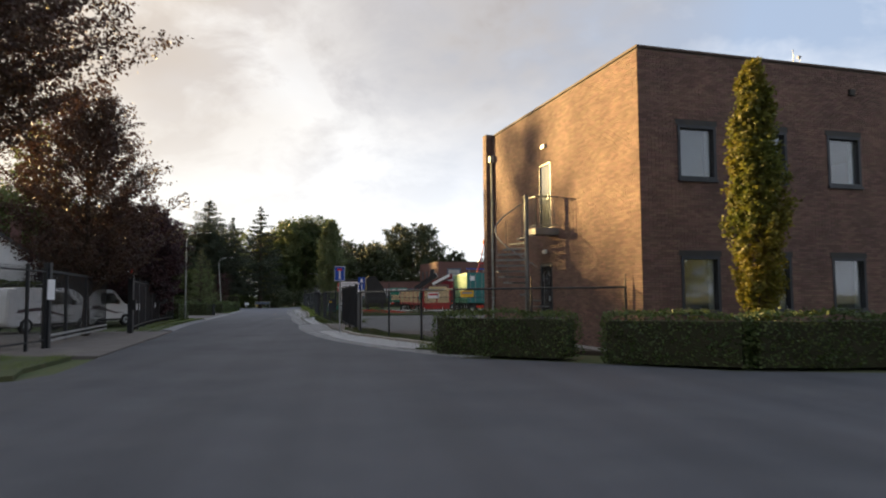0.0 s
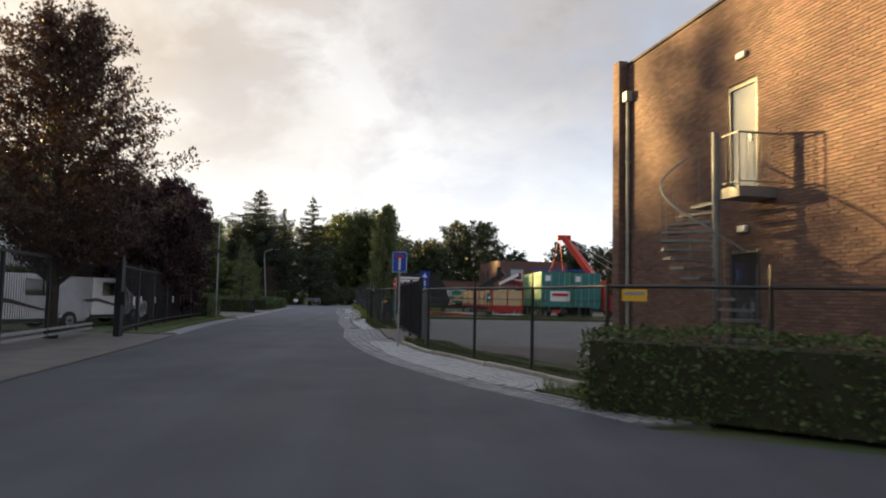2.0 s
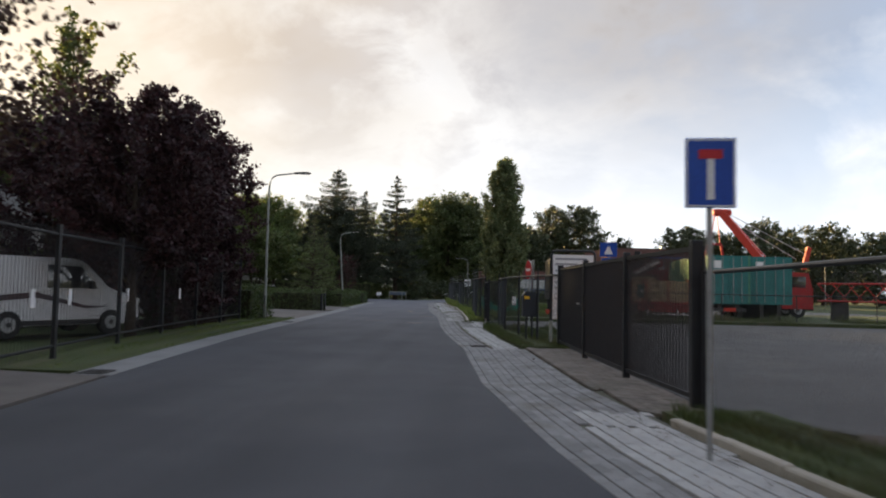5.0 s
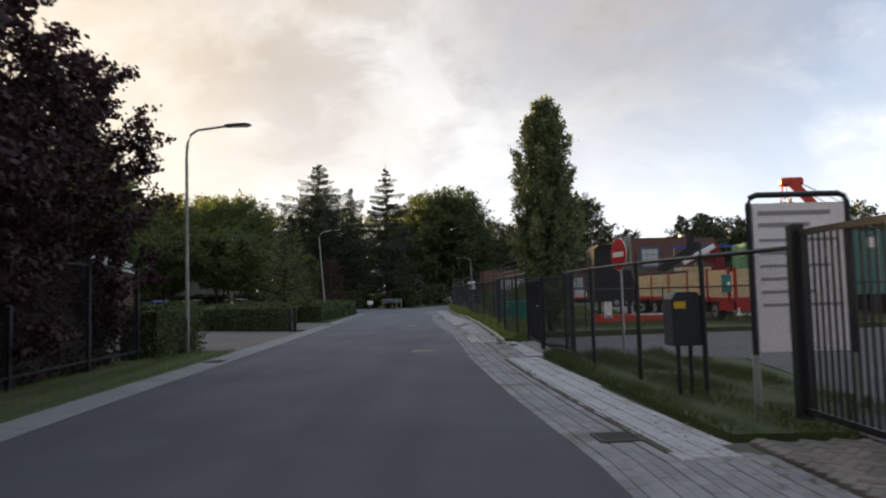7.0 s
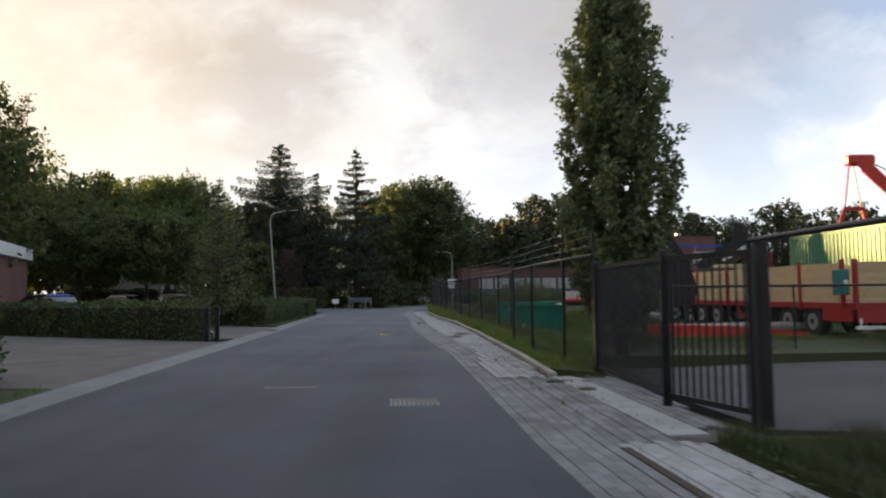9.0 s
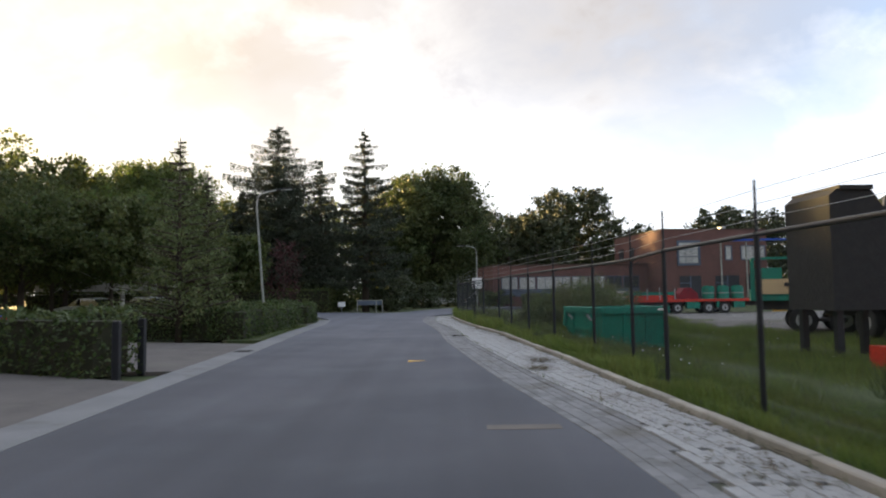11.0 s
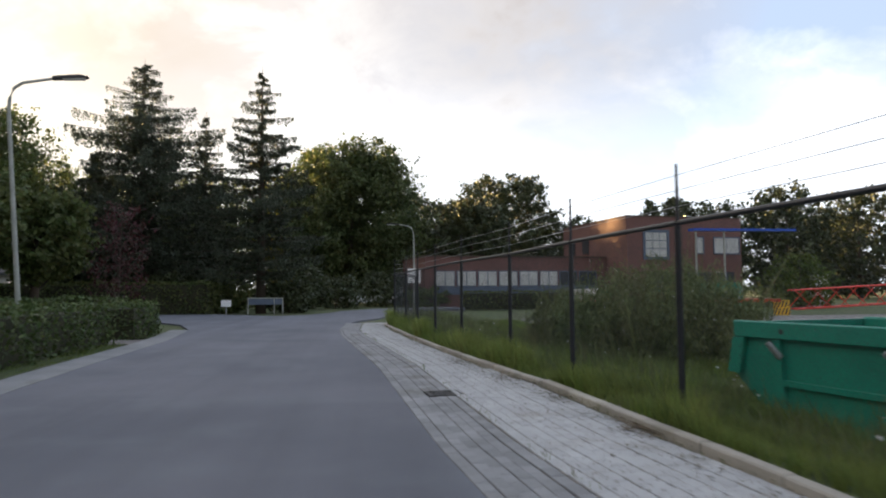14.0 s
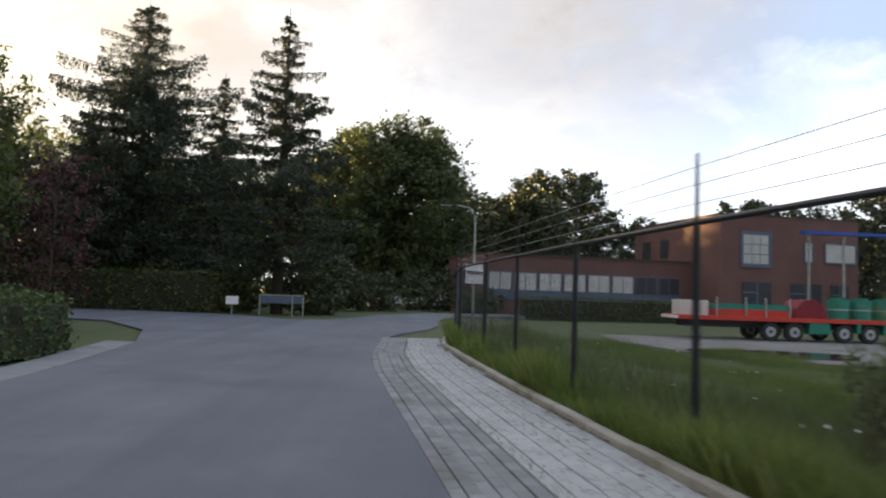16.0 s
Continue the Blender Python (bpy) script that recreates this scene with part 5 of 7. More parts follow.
tree("weeping_birch", "tall weeping birch catching the low sun", (-29, 80, 0), 14.0, 3.4, "leaf_gold", 51, dome, 0.17, 16000, 0.18, 0.25, "birch", 90, 0.35)
FOREST = np.random.default_rng(77)
# those at (-34, 86), (-38, 90), (-42, 101) are raised as sun blockers
for k, (x, y, h, rr) in enumerate(((-19, 82, 7.6, 2.9), (-22, 87, 8.8, 3.3), (-27, 90, 9.2, 3.7), (-34, 86, 14.6, 4.6), (-33, 95, 11.5, 4.6), (-26, 101, 14.0, 4.4), (-23.0, 97.5, 9.0, 3.0), (-38, 90, 15, 5.0), (-42, 101, 16.5, 5.0), (-33, 76, 8.5, 3.4), (-40, 78, 11, 4.4))):
    tree("garden_tree", "leafy green garden tree behind the hedges", (x, y, 0), h * 0.84, rr, "leaf" if k % 2 else "leaf_dark", 100 + k, dome, 0.21, 15000, 0.13, 0.4, "birch" if k % 3 == 0 else "bark", 70, 0.4, group="garden trees", limbs=30)
for k in range(26):
    x = -75 + k * 7.5 + FOREST.uniform(-2, 2)
    y = 138 + FOREST.uniform(0, 26) + max(0, x) * 0.35
    if -14 < x < 24:
        y += 22
    tree("wood_tree", "dark broadleaf tree of the wood behind", (x, y, 0), FOREST.uniform(12.5, 15.5), FOREST.uniform(4.8, 6.0), "leaf_deep", 200 + k, broad, 0.5, 9000, 0.3, 0.06, clumps=80, ragged=0.25, group="trees of the wood", limbs=14)
for k in range(16):
    x = 42 + k * 9 + FOREST.uniform(-2, 2)
    y = 150 - k * 4.5 + FOREST.uniform(0, 12)
    tree("wood_tree", "dark broadleaf tree of the wood behind", (x, y, 0), FOREST.uniform(12.0, 15.0), FOREST.uniform(5.2, 6.5), "leaf_deep", 300 + k, broad, 0.5, 8000, 0.3, 0.04, clumps=80, ragged=0.25, group="trees of the wood", limbs=12)
for k, (x, y, rr, h) in enumerate(((-13.5, 111.5, 2.2, 2.3), (-16.5, 110.5, 2.0, 2.6), (-9.0, 110.8, 1.9, 2.0), (-20, 112, 2.4, 2.6), (-6.3, 121, 2.6, 2.6), (-25, 112, 2.6, 2.6), (1.5, 123, 2.2, 1.6), (-2, 126, 3.0, 3.2), (-9, 118, 3, 3.4), (-14, 121, 3.4, 3.6))):
    tree("shrub", "dark leafy shrub beyond the junction", (x, y, 0), h, rr, "leaf_deep" if k % 3 else "leaf_dark", 400 + k, dome, 0.24, 3200, 0.05, 0.03, clumps=40, ragged=0.25, category="shrub", group="shrubs", limbs=14)

# added tree rows, many out of view, that block the low sun
for k, (x, y, h, rr) in enumerate(((-16.2, 90.5, 6.2, 2.0), (-24.5, 83, 8.0, 3.4), (-22.0, 94.5, 8.3, 3.0), (-25.2, 72.6, 11.2, 3.8), (-31, 70, 11, 4.5), (-28, 61, 10.5, 4.2), (-24.5, 57, 9, 3.6), (-27, 22, 10, 4.4), (-27, 30, 10, 4.4), (-27, 38, 10, 4.2), (-34, 20, 10.5, 4.6), (-33, 28, 11, 4.8), (-31, 36, 10.5, 4.6), (-33, 44, 11, 4.8), (-33, 52, 11, 4.6), (-35, 60, 11, 4.6), (-30, 11, 10, 4.5), (-32, 2, 10, 4.5), (-38, 24, 12, 4.8), (-38, 32, 12, 4.8), (-38, 40, 12, 4.8), (-38, 48, 12, 4.8), (-39, 56, 12, 4.8), (-47, 96, 12, 5), (-46, 106, 12, 5), (-45, 116, 12, 5), (-50, 111, 12, 5), (-40, 122, 12, 5), (-29, 108, 15.8, 4.4), (-34, 104, 12.9, 4.4), (-26.5, 104, 15.0, 4.0), (-27.5, 107, 15.4, 4.4), (-56.3, 95.4, 21, 6.2), (-51, 101, 21, 6.2), (-45.3, 107, 19, 6), (-40, 113, 12.9, 5.2), (-34.5, 118.5, 13.6, 4.8), (-46.1, 113.3, 15.5, 5.2), (-51.7, 107.5, 21, 6.2), (-57.2, 101.8, 21, 6.2), (-40.6, 119, 14.6, 4.8), (-26.8, 130.6, 12.5, 4.6), (-22.6, 134.9, 12.5, 4.6), (-18.5, 139.3, 12.5, 4.6), *[(-37.5 + 0.745 * q, 72 + 0.65 * q, 14.0 + 0.5 * math.sin(q), 4.6) for q in range(-22, 4, 4)], *[(0.756 * q - 91.7, 0.655 * q + 105.8, (17.2, 19.2, 19.4, 18.2, 17.0, 16.8, 17.0, 21.6, 21.6, 21.4, 20.4, 18.0, 17.5)[k], 4.9) for k, q in enumerate(range(51, 116, 5))])):
    tree("garden_tree", "leafy tree behind the houses, added to block low sun", (x, y, 0), h * 0.84 if x > -30 and y > 80 else h, rr, "leaf_dark", 500 + k, dome, 0.22 if x > -30 and y > 80 else 0.34, 12000 if x > -30 and y > 80 else 11000, 0.2, 0.42 if x > -30 and y > 80 else 0.2, clumps=70 if x > -30 and y > 80 else 90, ragged=0.3, group="trees behind the houses", limbs=20)
# added caster, hidden by nearer crowns, that shapes the shade on the brick wall
tree("garden_tree", "slim hidden tree added to cast the office wall's dappled shade", (-21.9, 56.5, 0), 16.0, 2.7, "leaf_dark", 590, dome, 0.3, 3600, 0.16, 0.35, clumps=46, ragged=0.45, group="trees behind the houses", limbs=24)
# unseen row added behind the start; darkens the front wall and window reflections
for k in range(15):
    tree("sky_block_tree", "dark unseen tree added behind the start to block low sky", (-58 + k * 8.5, -30 - 4 * math.sin(k * 1.7), 0), 10 + 2 * math.sin(k * 2.1), 4.9, "leaf_dark", 540 + k, broad, 0.45, 5000, 0.25, 0.05, clumps=60, ragged=0.2, group="trees across the crossing", limbs=12)

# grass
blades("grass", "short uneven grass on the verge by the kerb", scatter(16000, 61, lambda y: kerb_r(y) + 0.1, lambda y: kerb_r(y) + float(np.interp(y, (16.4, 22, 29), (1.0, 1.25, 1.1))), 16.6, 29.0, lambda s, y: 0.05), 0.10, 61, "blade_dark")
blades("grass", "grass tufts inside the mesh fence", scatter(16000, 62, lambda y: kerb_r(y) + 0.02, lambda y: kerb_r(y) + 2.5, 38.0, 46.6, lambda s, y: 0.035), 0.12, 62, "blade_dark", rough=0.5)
blades("grass", "long rough grass along the kerb and fence", scatter(52000, 63, lambda y: kerb_r(y) + 0.1, lambda y: kerb_r(y) + 1.7, 52.2, 92.5, lambda s, y: 0.06 - 0.12 * s), 0.2, 63)
field = scatter(90000, 64, lambda y: kerb_r(y) + 1.5, lambda y: kerb_r(y) + 9.0, 54, 82, lambda s, y: 0.0)
field[:, 2] = [ground_z(p[0], p[1]) for p in field]
blades("grass", "rough meadow grass in the fenced field", field, 0.24, 64, rough=0.5)
hollow = scatter(50000, 69, lambda y: kerb_r(y) + 1.5, lambda y: kerb_r(y) + 12.0, 82, 97, lambda s, y: 0.0)
hollow[:, 2] = [ground_z(p[0], p[1]) for p in hollow]
blades("grass", "rough meadow grass running down to the lane", hollow, 0.24, 69, rough=0.5)
blades("grass", "grass at the pavement's end by the hedge", scatter(2600, 60, lambda y: edge_r(y) + 0.78, lambda y: edge_r(y) + 2.2, 15.6, 18.0, lambda s, y: 0.03), 0.12, 60)
blades("grass", "mown grass before the black fence", scatter(9000, 65, lambda y: edge_l(y) - 2.5, lambda y: edge_l(y) - 0.64, 31.6, 50.3, lambda s, y: 0.02), 0.07, 65)
blades("grass", "mown grass on the gateway corner", scatter(4000, 66, lambda y: -9.0, lambda y: -4.4, 12.4, 17.2, lambda s, y: 0.02), 0.08, 66)
WR = np.random.default_rng(67)
wa, wr = WR.uniform(0, 2 * math.pi, 560), np.sqrt(WR.random(560))
lobe = WR.random(560) < 0.2
foot = np.stack([np.where(lobe, 0.25 + 0.6 * wr * np.cos(wa), 2.2 + 1.75 * wr * np.cos(wa)), np.where(lobe, 77.6 + 1.5 * wr * np.sin(wa), 77.4 + 2.5 * wr * np.sin(wa)), np.full(560, -0.22)], axis=1)
tall = np.where(lobe, 1.3, 1.78) * (1.05 - 0.4 * wr ** 2) * WR.uniform(0.5, 1.25, len(foot))
bend = WR.normal(size=(len(foot), 3)) * np.array((0.16, 0.16, 0))
blades("weeds", "head-high weed stems in the fenced field", foot, tall * 0.9, 67, "weed")
at = np.repeat(np.arange(len(foot)), 150)
up_s = WR.random(len(at)) ** 0.75
pts = foot[at] + bend[at] * (up_s * tall[at])[:, None] + np.stack([0 * up_s, 0 * up_s, up_s * tall[at]], axis=1) + WR.normal(size=(len(at), 3)) * 0.07
tagged(new("weeds", cards("weeds", quads(pts, 0.15, WR, -1.5, 0.13), "weed")), "leafy tops of head-high weeds in the field", "weeds", "", "stuff")
top_s = WR.integers(0, len(foot), 150)
pts = foot[top_s] + bend[top_s] * tall[top_s][:, None] + np.stack([0 * tall[top_s], 0 * tall[top_s], tall[top_s]], axis=1) + WR.normal(size=(150, 3)) * 0.1
tagged(new("flower_heads", cards("flower_heads", quads(pts, 0.04, WR, -0.4, 0.8), "render_wall")), "small pale flower heads on the weeds", "flowers", "", "stuff")
blades("weeds", "dry knee-high weeds along the fence", scatter(2600, 68, lambda y: kerb_r(y) + 0.5, lambda y: kerb_r(y) + 2.2, 61, 92, lambda s, y: -0.02), 0.5, 68, "weed")
blades("grass", "mown grass before the clipped hedge", scatter(5000, 59, lambda y: edge_l(y) - 1.85, lambda y: edge_l(y) - 0.64, 70.7, 81.2, lambda s, y: 0.02), 0.06, 59)
blades("grass", "bright grass tufts leaning over the kerb", scatter(17000, 58, lambda y: kerb_r(y) + 0.1, lambda y: kerb_r(y) + 0.55 + 0.3 * math.sin(y * 1.9), 52.2, 92.3, lambda s, y: 0.05), 0.3, 58, "tuft", rough=0.6)

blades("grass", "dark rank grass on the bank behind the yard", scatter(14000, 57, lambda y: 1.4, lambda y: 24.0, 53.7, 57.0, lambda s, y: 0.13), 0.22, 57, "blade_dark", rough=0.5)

for seed, (x, y, rr) in enumerate(((-0.42, 50.8, 0.2), (-0.12, 50.7, 0.16), (-0.2, 49.9, 0.12), (0.15, 51.3, 0.3))):
    GR = np.random.default_rng(800 + seed)
    ga, gr = GR.uniform(0, 2 * math.pi, 260), np.sqrt(GR.random(260)) * rr
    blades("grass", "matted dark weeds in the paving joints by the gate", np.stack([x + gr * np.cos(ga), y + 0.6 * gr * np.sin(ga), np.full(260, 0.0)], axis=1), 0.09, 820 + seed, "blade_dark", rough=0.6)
FR = np.random.default_rng(56)
fy = FR.uniform(60, 90, 260)
fx = np.array([kerb_r(v) for v in fy]) + 0.6 + np.abs(FR.normal(size=260)) * 2.6
near = np.floor(fy * 0.8) % 2 < 1
fx, fy = fx[near], fy[near]
pts = np.stack([fx, fy, np.array([ground_z(a, b) for a, b in zip(fx, fy)]) + FR.uniform(0.25, 0.45, len(fx))], axis=1)
tagged(new("flower_heads", cards("flower_heads", quads(pts, 0.034, FR, -0.4, 0.9), "signwhite")), "small white flower heads in the meadow grass", "flowers", "", "stuff")

# ---- fences ----


def mesh_panel(parent, a, b, z0, z1, gap=0.075, r=0.0015):
    """Chain-link between two posts: two families of slanting wires."""
    (x0, y0), (x1, y1) = a, b
    ln, h = math.hypot(x1 - x0, y1 - y0), z1 - z0
    ux, uy = (x1 - x0) / ln, (y1 - y0) / ln
    verts, faces = [], []
    for s in (1, -1):
        u = -h if s == 1 else 0.0
        stop = ln if s == 1 else ln + h
        while u < stop:
            c = [(u, 0.0), (u + s * h, h)]
            (ua, za), (ub, zb) = c
            lo, hi = 0.0, 1.0
            for e, f in ((ua, ub - ua),):
                t0, t1 = (0 - e) / f, (ln - e) / f
                lo, hi = max(lo, min(t0, t1)), min(hi, max(t0, t1))
            if hi > lo + 0.01:
                base = len(verts)
                for t in (lo, hi):
                    uu, zz = ua + (ub - ua) * t, za + (zb - za) * t + z0
                    for du, dw in ((r, 0), (-r * 0.5, r), (-r * 0.5, -r)):
                        verts.append((x0 + ux * (uu + du) - uy * (dw + 0.003 * s), y0 + uy * (uu + du) + ux * (dw + 0.003 * s), zz))
                faces += [(base, base + 1, base + 4, base + 3), (base + 1, base + 2, base + 5, base + 4), (base + 2, base, base + 3, base + 5)]
            u += gap
    return part("wire_mesh", raw("wire_mesh", verts, faces, "wire"), "wire", parent)


def mesh_fence(label, places, z0, top, spike=0.0, r=0.034, gap=0.075, wires=False):
    f = thing("mesh_fence", label, "fence", "mesh fences")
    for x, y in places:
        bm = rods(((x, y, -0.1), (x, y, top + 0.02), r))
        if spike:
            rod(bm, (x, y, top + 0.02), (x, y, top + spike), r * 0.55, r * 0.35, 6)
        part("post", bm, "black", f)
    for (a, b) in zip(places, places[1:]):
        part("top_rail", rods(((*a, top), (*b, top), 0.026)), "black", f)
        mesh_panel(f, a, b, z0, top, gap)
        if wires:
            for dz in (0.16, 0.32, 0.47):
                part("barbed_wire", rods(((*a, top + dz), (*b, top + dz), 0.003), n=4), "zinc", f)
    return f


mesh_fence("black chain-link fence round the works yard", [(2.8, 29.6), (2.85, 25.8), (3.78, 22.95), (4.68, 20.75), (5.27, 17.75), (7.1, 16.3), (9.2, 15.1)], 0.12, 1.66, 0.32)
mesh_fence("black chain-link fence beside the gateway", [(2.15, 39.05), (1.72, 40.6), (1.3, 42.35), (0.97, 44.5), (0.82, 47.15)], 0.1, 1.82, 0.2)
F2 = [(0.35, 51.9), (0.15, 53.6), (-0.1, 56.3), (-0.25, 59.0), (-0.05, 61.6), (-0.24, 64.05), (-0.67, 66.9), (-1.02, 69.6), (-1.3, 72.2), (-1.5, 75.2), (-1.93, 78.25), (-2.22, 81.05), (-2.46, 83.85), (-2.65, 86.4), (-2.9, 89.2), (-2.8, 91.6), (-1.8, 93.4)]
mesh_fence("black chain-link fence with barbed wire along the field", F2, 0.05, 1.95, 0.58, wires=True)
# inner low fence of the yard
mesh_fence("thin dark post-and-wire fence behind the yard", [(2.4, 54.2), (5.0, 54.6), (8.2, 54.8), (11.6, 54.8), (15, 54.6), (18.5, 54.3), (22, 53.9)], 0.1, 1.42, 0.1, 0.024, 0.12)
single("verge", sheet("verge", [(0.8, 53.2), (14, 54.0), (36, 52.4), (36, 56), (14, 57.4), (1.4, 56.4)], 0.16, "turf", 0.3), "turf", "low grass bank behind the yard", "verge", kind="structure")


def bar_gate(label, places, z0, z1, bar=0.016, gap=0.11, post=0.07, stiles=(), close=0.0):
    g = thing("bar_gate", label, "gate", "steel bar gates")
    for (x, y), big in zip(places, (post, *[post * 0.75] * (len(places) - 2), post)):
        part("gate_post", boxes(((x - big, y - big, -0.05), (x + big, y + big, z1 + 0.1)), bevel=0.01), "black", g)
    for (x0, y0), (x1, y1) in zip(places, places[1:]):
        ln = math.hypot(x1 - x0, y1 - y0)
        for z in (z0, z1):
            bm = bmesh.new()
            m = Matrix.Translation((x0, y0, z)) @ Matrix.Rotation(math.atan2(y1 - y0, x1 - x0), 4, "Z")
            box(bm, (0, -0.025, -0.03), (ln, 0.025, 0.03), m)
            part("gate_rail", bm, "black", g)
        n = int(ln / gap)
        m = rods(((0, 0, z0), (0, 0, z1), bar), n=6)
        one = mesh("bar", m, "black")
        for k in range(1, n):
            ob = part("bar", one, "black", g)
            ob.location = (x0 + (x1 - x0) * k / n, y0 + (y1 - y0) * k / n, 0)
    return g


ga = bar_gate("black steel double bar gate, closed, to the works yard", [(2.15, 38.9), (2.3, 35.7), (2.5, 32.6), (2.75, 29.75)], 0.14, 1.96)
part("lock_case", boxes(((2.22, 35.55, 1.0), (2.38, 35.64, 1.3))), "chassis", ga)
part("gate_lever", boxes(((2.1, 35.35, 1.14), (2.14, 35.6, 1.17))), "zinc", ga)
gb = bar_gate("black steel double bar gate beside a columnar tree", [(0.36, 51.7), (0.46, 48.6), (0.98, 47.25)], 0.14, 1.72, gap=0.11, bar=0.0135, post=0.055)
part("gate_lever", boxes(((0.32, 48.5, 1.06), (0.36, 48.72, 1.09))), "zinc", gb)
part("drop_bolt", rods(((0.4, 48.55, 0.0), (0.4, 48.55, 1.0), 0.014), n=6), "black", gb)

# left fence: gateway with sliding gate, then bar fence along the grass
gl = thing("sliding_gate", "black steel sliding gate with pale lower rails, half open", "gate")
for x, y, w, h in ((-6.55, 20.7, 0.1, 2.55), (-6.75, 29.6, 0.1, 2.55)):
    part("gate_post", boxes(((x - w, y - w, -0.05), (x + w, y + w, h)), bevel=0.012), "black", gl)
slide = Matrix.Translation((-6.78, 20.9, 0)) @ Matrix.Rotation(radians(8), 4, "Z")
for z in (0.14, 0.3):
    part("guide_rail", box(bmesh.new(), (-0.04, 0, z), (0.04, 10.4, z + 0.07), slide), "zinc", gl, "pale galvanised guide rail")
part("top_rail", box(bmesh.new(), (-0.04, 0, 2.3), (0.04, 10.4, 2.38), slide), "black", gl)
one = mesh("bar", rods(((0, 0, 0.2), (0, 0, 2.32), 0.011), n=5), "black")
for k in range(70):
    part("bar", one, "black", gl).location = slide @ Vector((0, 0.05 + k * 0.148, 0))
for y in (23.9, 27.0):
    part("upright", box(bmesh.new(), (-0.045, y - 20.94, 0.1), (0.045, y - 20.86, 2.4), slide), "black", gl)
bc = part("warning_beacon", rods(((-6.75, 29.6, 2.55), (-6.75, 29.6, 2.72), 0.05)), "orange", gl)
part("light_sensor", boxes(((-6.9, 29.45, 2.58), (-6.84, 29.51, 2.68))), "signwhite", gl)
part("control_box", boxes(((-6.72, 29.4, 1.0), (-6.5, 29.55, 1.42)), bevel=0.01), "black", gl)
single("notice_plate", boxes(((-6.46, 20.45, 1.45), (-6.44, 20.95, 2.05))), "signwhite", "white notice plate on a black gate post", "sign")
LF = [(-6.6, 17.4), (-6.56, 19.4), (-6.55, 20.55)]
LR = [(-6.75, 29.9), (-7.4, 33.0), (-8.0, 36.3), (-8.5, 39.5), (-8.9, 42.7), (-9.2, 45.6), (-9.35, 48.0)]


def bar_fence(label, places, h):
    f = thing("bar_fence", label, "fence", "black bar fences")
    one = mesh("bar", rods(((0, 0, 0.1), (0, 0, h), 0.008), n=5), "black")
    for x, y in places:
        part("post", boxes(((x - 0.04, y - 0.04, -0.05), (x + 0.04, y + 0.04, h + 0.05))), "black", f)
    for a, b in zip(places, places[1:]):
        for z in (0.25, h - 0.12):
            part("rail", rods(((*a, z), (*b, z), 0.026), n=6), "black", f)
        n = int(math.hypot(b[0] - a[0], b[1] - a[1]) / 0.125)
        for k in range(1, n):
            part("bar", one, "black", f).location = (a[0] + (b[0] - a[0]) * k / n, a[1] + (b[1] - a[1]) * k / n, 0)
    return f


bar_fence("black steel bar fence beside the gateway", [(-12, 17.0), (-9.3, 17.2), *LF], 2.4)
bar_fence("black steel bar fence before dark purple trees", LR, 2.35)
hedge("dark dense shrubbery behind the black fence", [(-9.6, 41.6), (-10.3, 47.5)], 0.0, 2.2, 1.1, 71, "plum", 0.13, 150)
for x, y in ((-7.2, 32.0), (-7.55, 33.6), (-8.15, 36.9), (-8.72, 41.0)):
    single("reflector_plate", boxes(((x + 0.02, y - 0.05, 0.95), (x + 0.045, y + 0.05, 1.25))), "signwhite", "small white plate on a black bar fence", "sign", "plates on the fence")

# ---- street lamps and signs ----


def street_lamp(label, x, y, h, reach, turn, lean=0.0):
    t = thing("street_lamp", label, "street lamp", "street lamps", (x, y, 0), turn)
    t.matrix_basis = pose(x, y, 0, 0, lean, turn)
    bm = pipe(bmesh.new(), [(0, 0, -0.1), (0, 0, 1.0), (0, 0, h - 0.75), (0.03, 0, h - 0.45), (0.12, 0, h - 0.22), (0.3, 0, h - 0.1), (reach - 0.45, 0, h)], [0.062, 0.055, 0.04, 0.038, 0.036, 0.034, 0.03], 10)
    part("pole", bm, "pole", t, smooth=True)
    bm = prism(bmesh.new(), [(reach - 0.5, h - 0.03), (reach + 0.2, h + 0.0), (reach + 0.22, h + 0.03), (reach + 0.05, h + 0.07), (reach - 0.35, h + 0.05), (reach - 0.5, h + 0.03)], -0.08, 0.08)
    head = part("lamp_head", bm, "chassis", t)
    part("diffuser", boxes(((reach - 0.3, -0.06, h - 0.035), (reach + 0.15, 0.06, h - 0.008))), "lampglass", head)
    part("hatch", boxes(((-0.02, -0.062, 0.6), (0.02, -0.052, 0.95))), "chassis", t)
    return t


street_lamp("grey street lamp leaning over the road from a hedge corner", -8.95, 50.0, 6.2, 1.55, 4)
street_lamp("grey street lamp with a slightly leaning pole behind a hedge", -11.35, 79.0, 6.0, 1.4, 8, -4.0)
street_lamp("grey street lamp with an arm over the junction", -1.3, 101.2, 5.0, 1.3, 176)
street_lamp("far grey street lamp beyond the works yard", 47, 118, 6.0, 0.8, 180)
far_sign = thing("route_sign", "small white sign fixed to a street lamp pole", "sign", "", (-1.3, 101.05, 0))
part("plate", boxes(((-0.36, -0.03, 1.75), (0.36, 0.0, 2.55))), "signwhite", far_sign)
part("arrow_mark", boxes(((-0.28, -0.034, 2.12), (0.28, -0.03, 2.2))), "inkgrey", far_sign)
part("clamp", boxes(((-0.07, 0.0, 2.1), (0.07, 0.1, 2.18))), "zinc", far_sign)

dead = thing("dead_end_sign", "blue dead-end traffic sign on a grey pole", "traffic sign", "", (2.04, 27.05, 0), -4)
part("pole", rods(((0, 0.03, -0.1), (0, 0.03, 2.7), 0.026)), "zinc", dead)
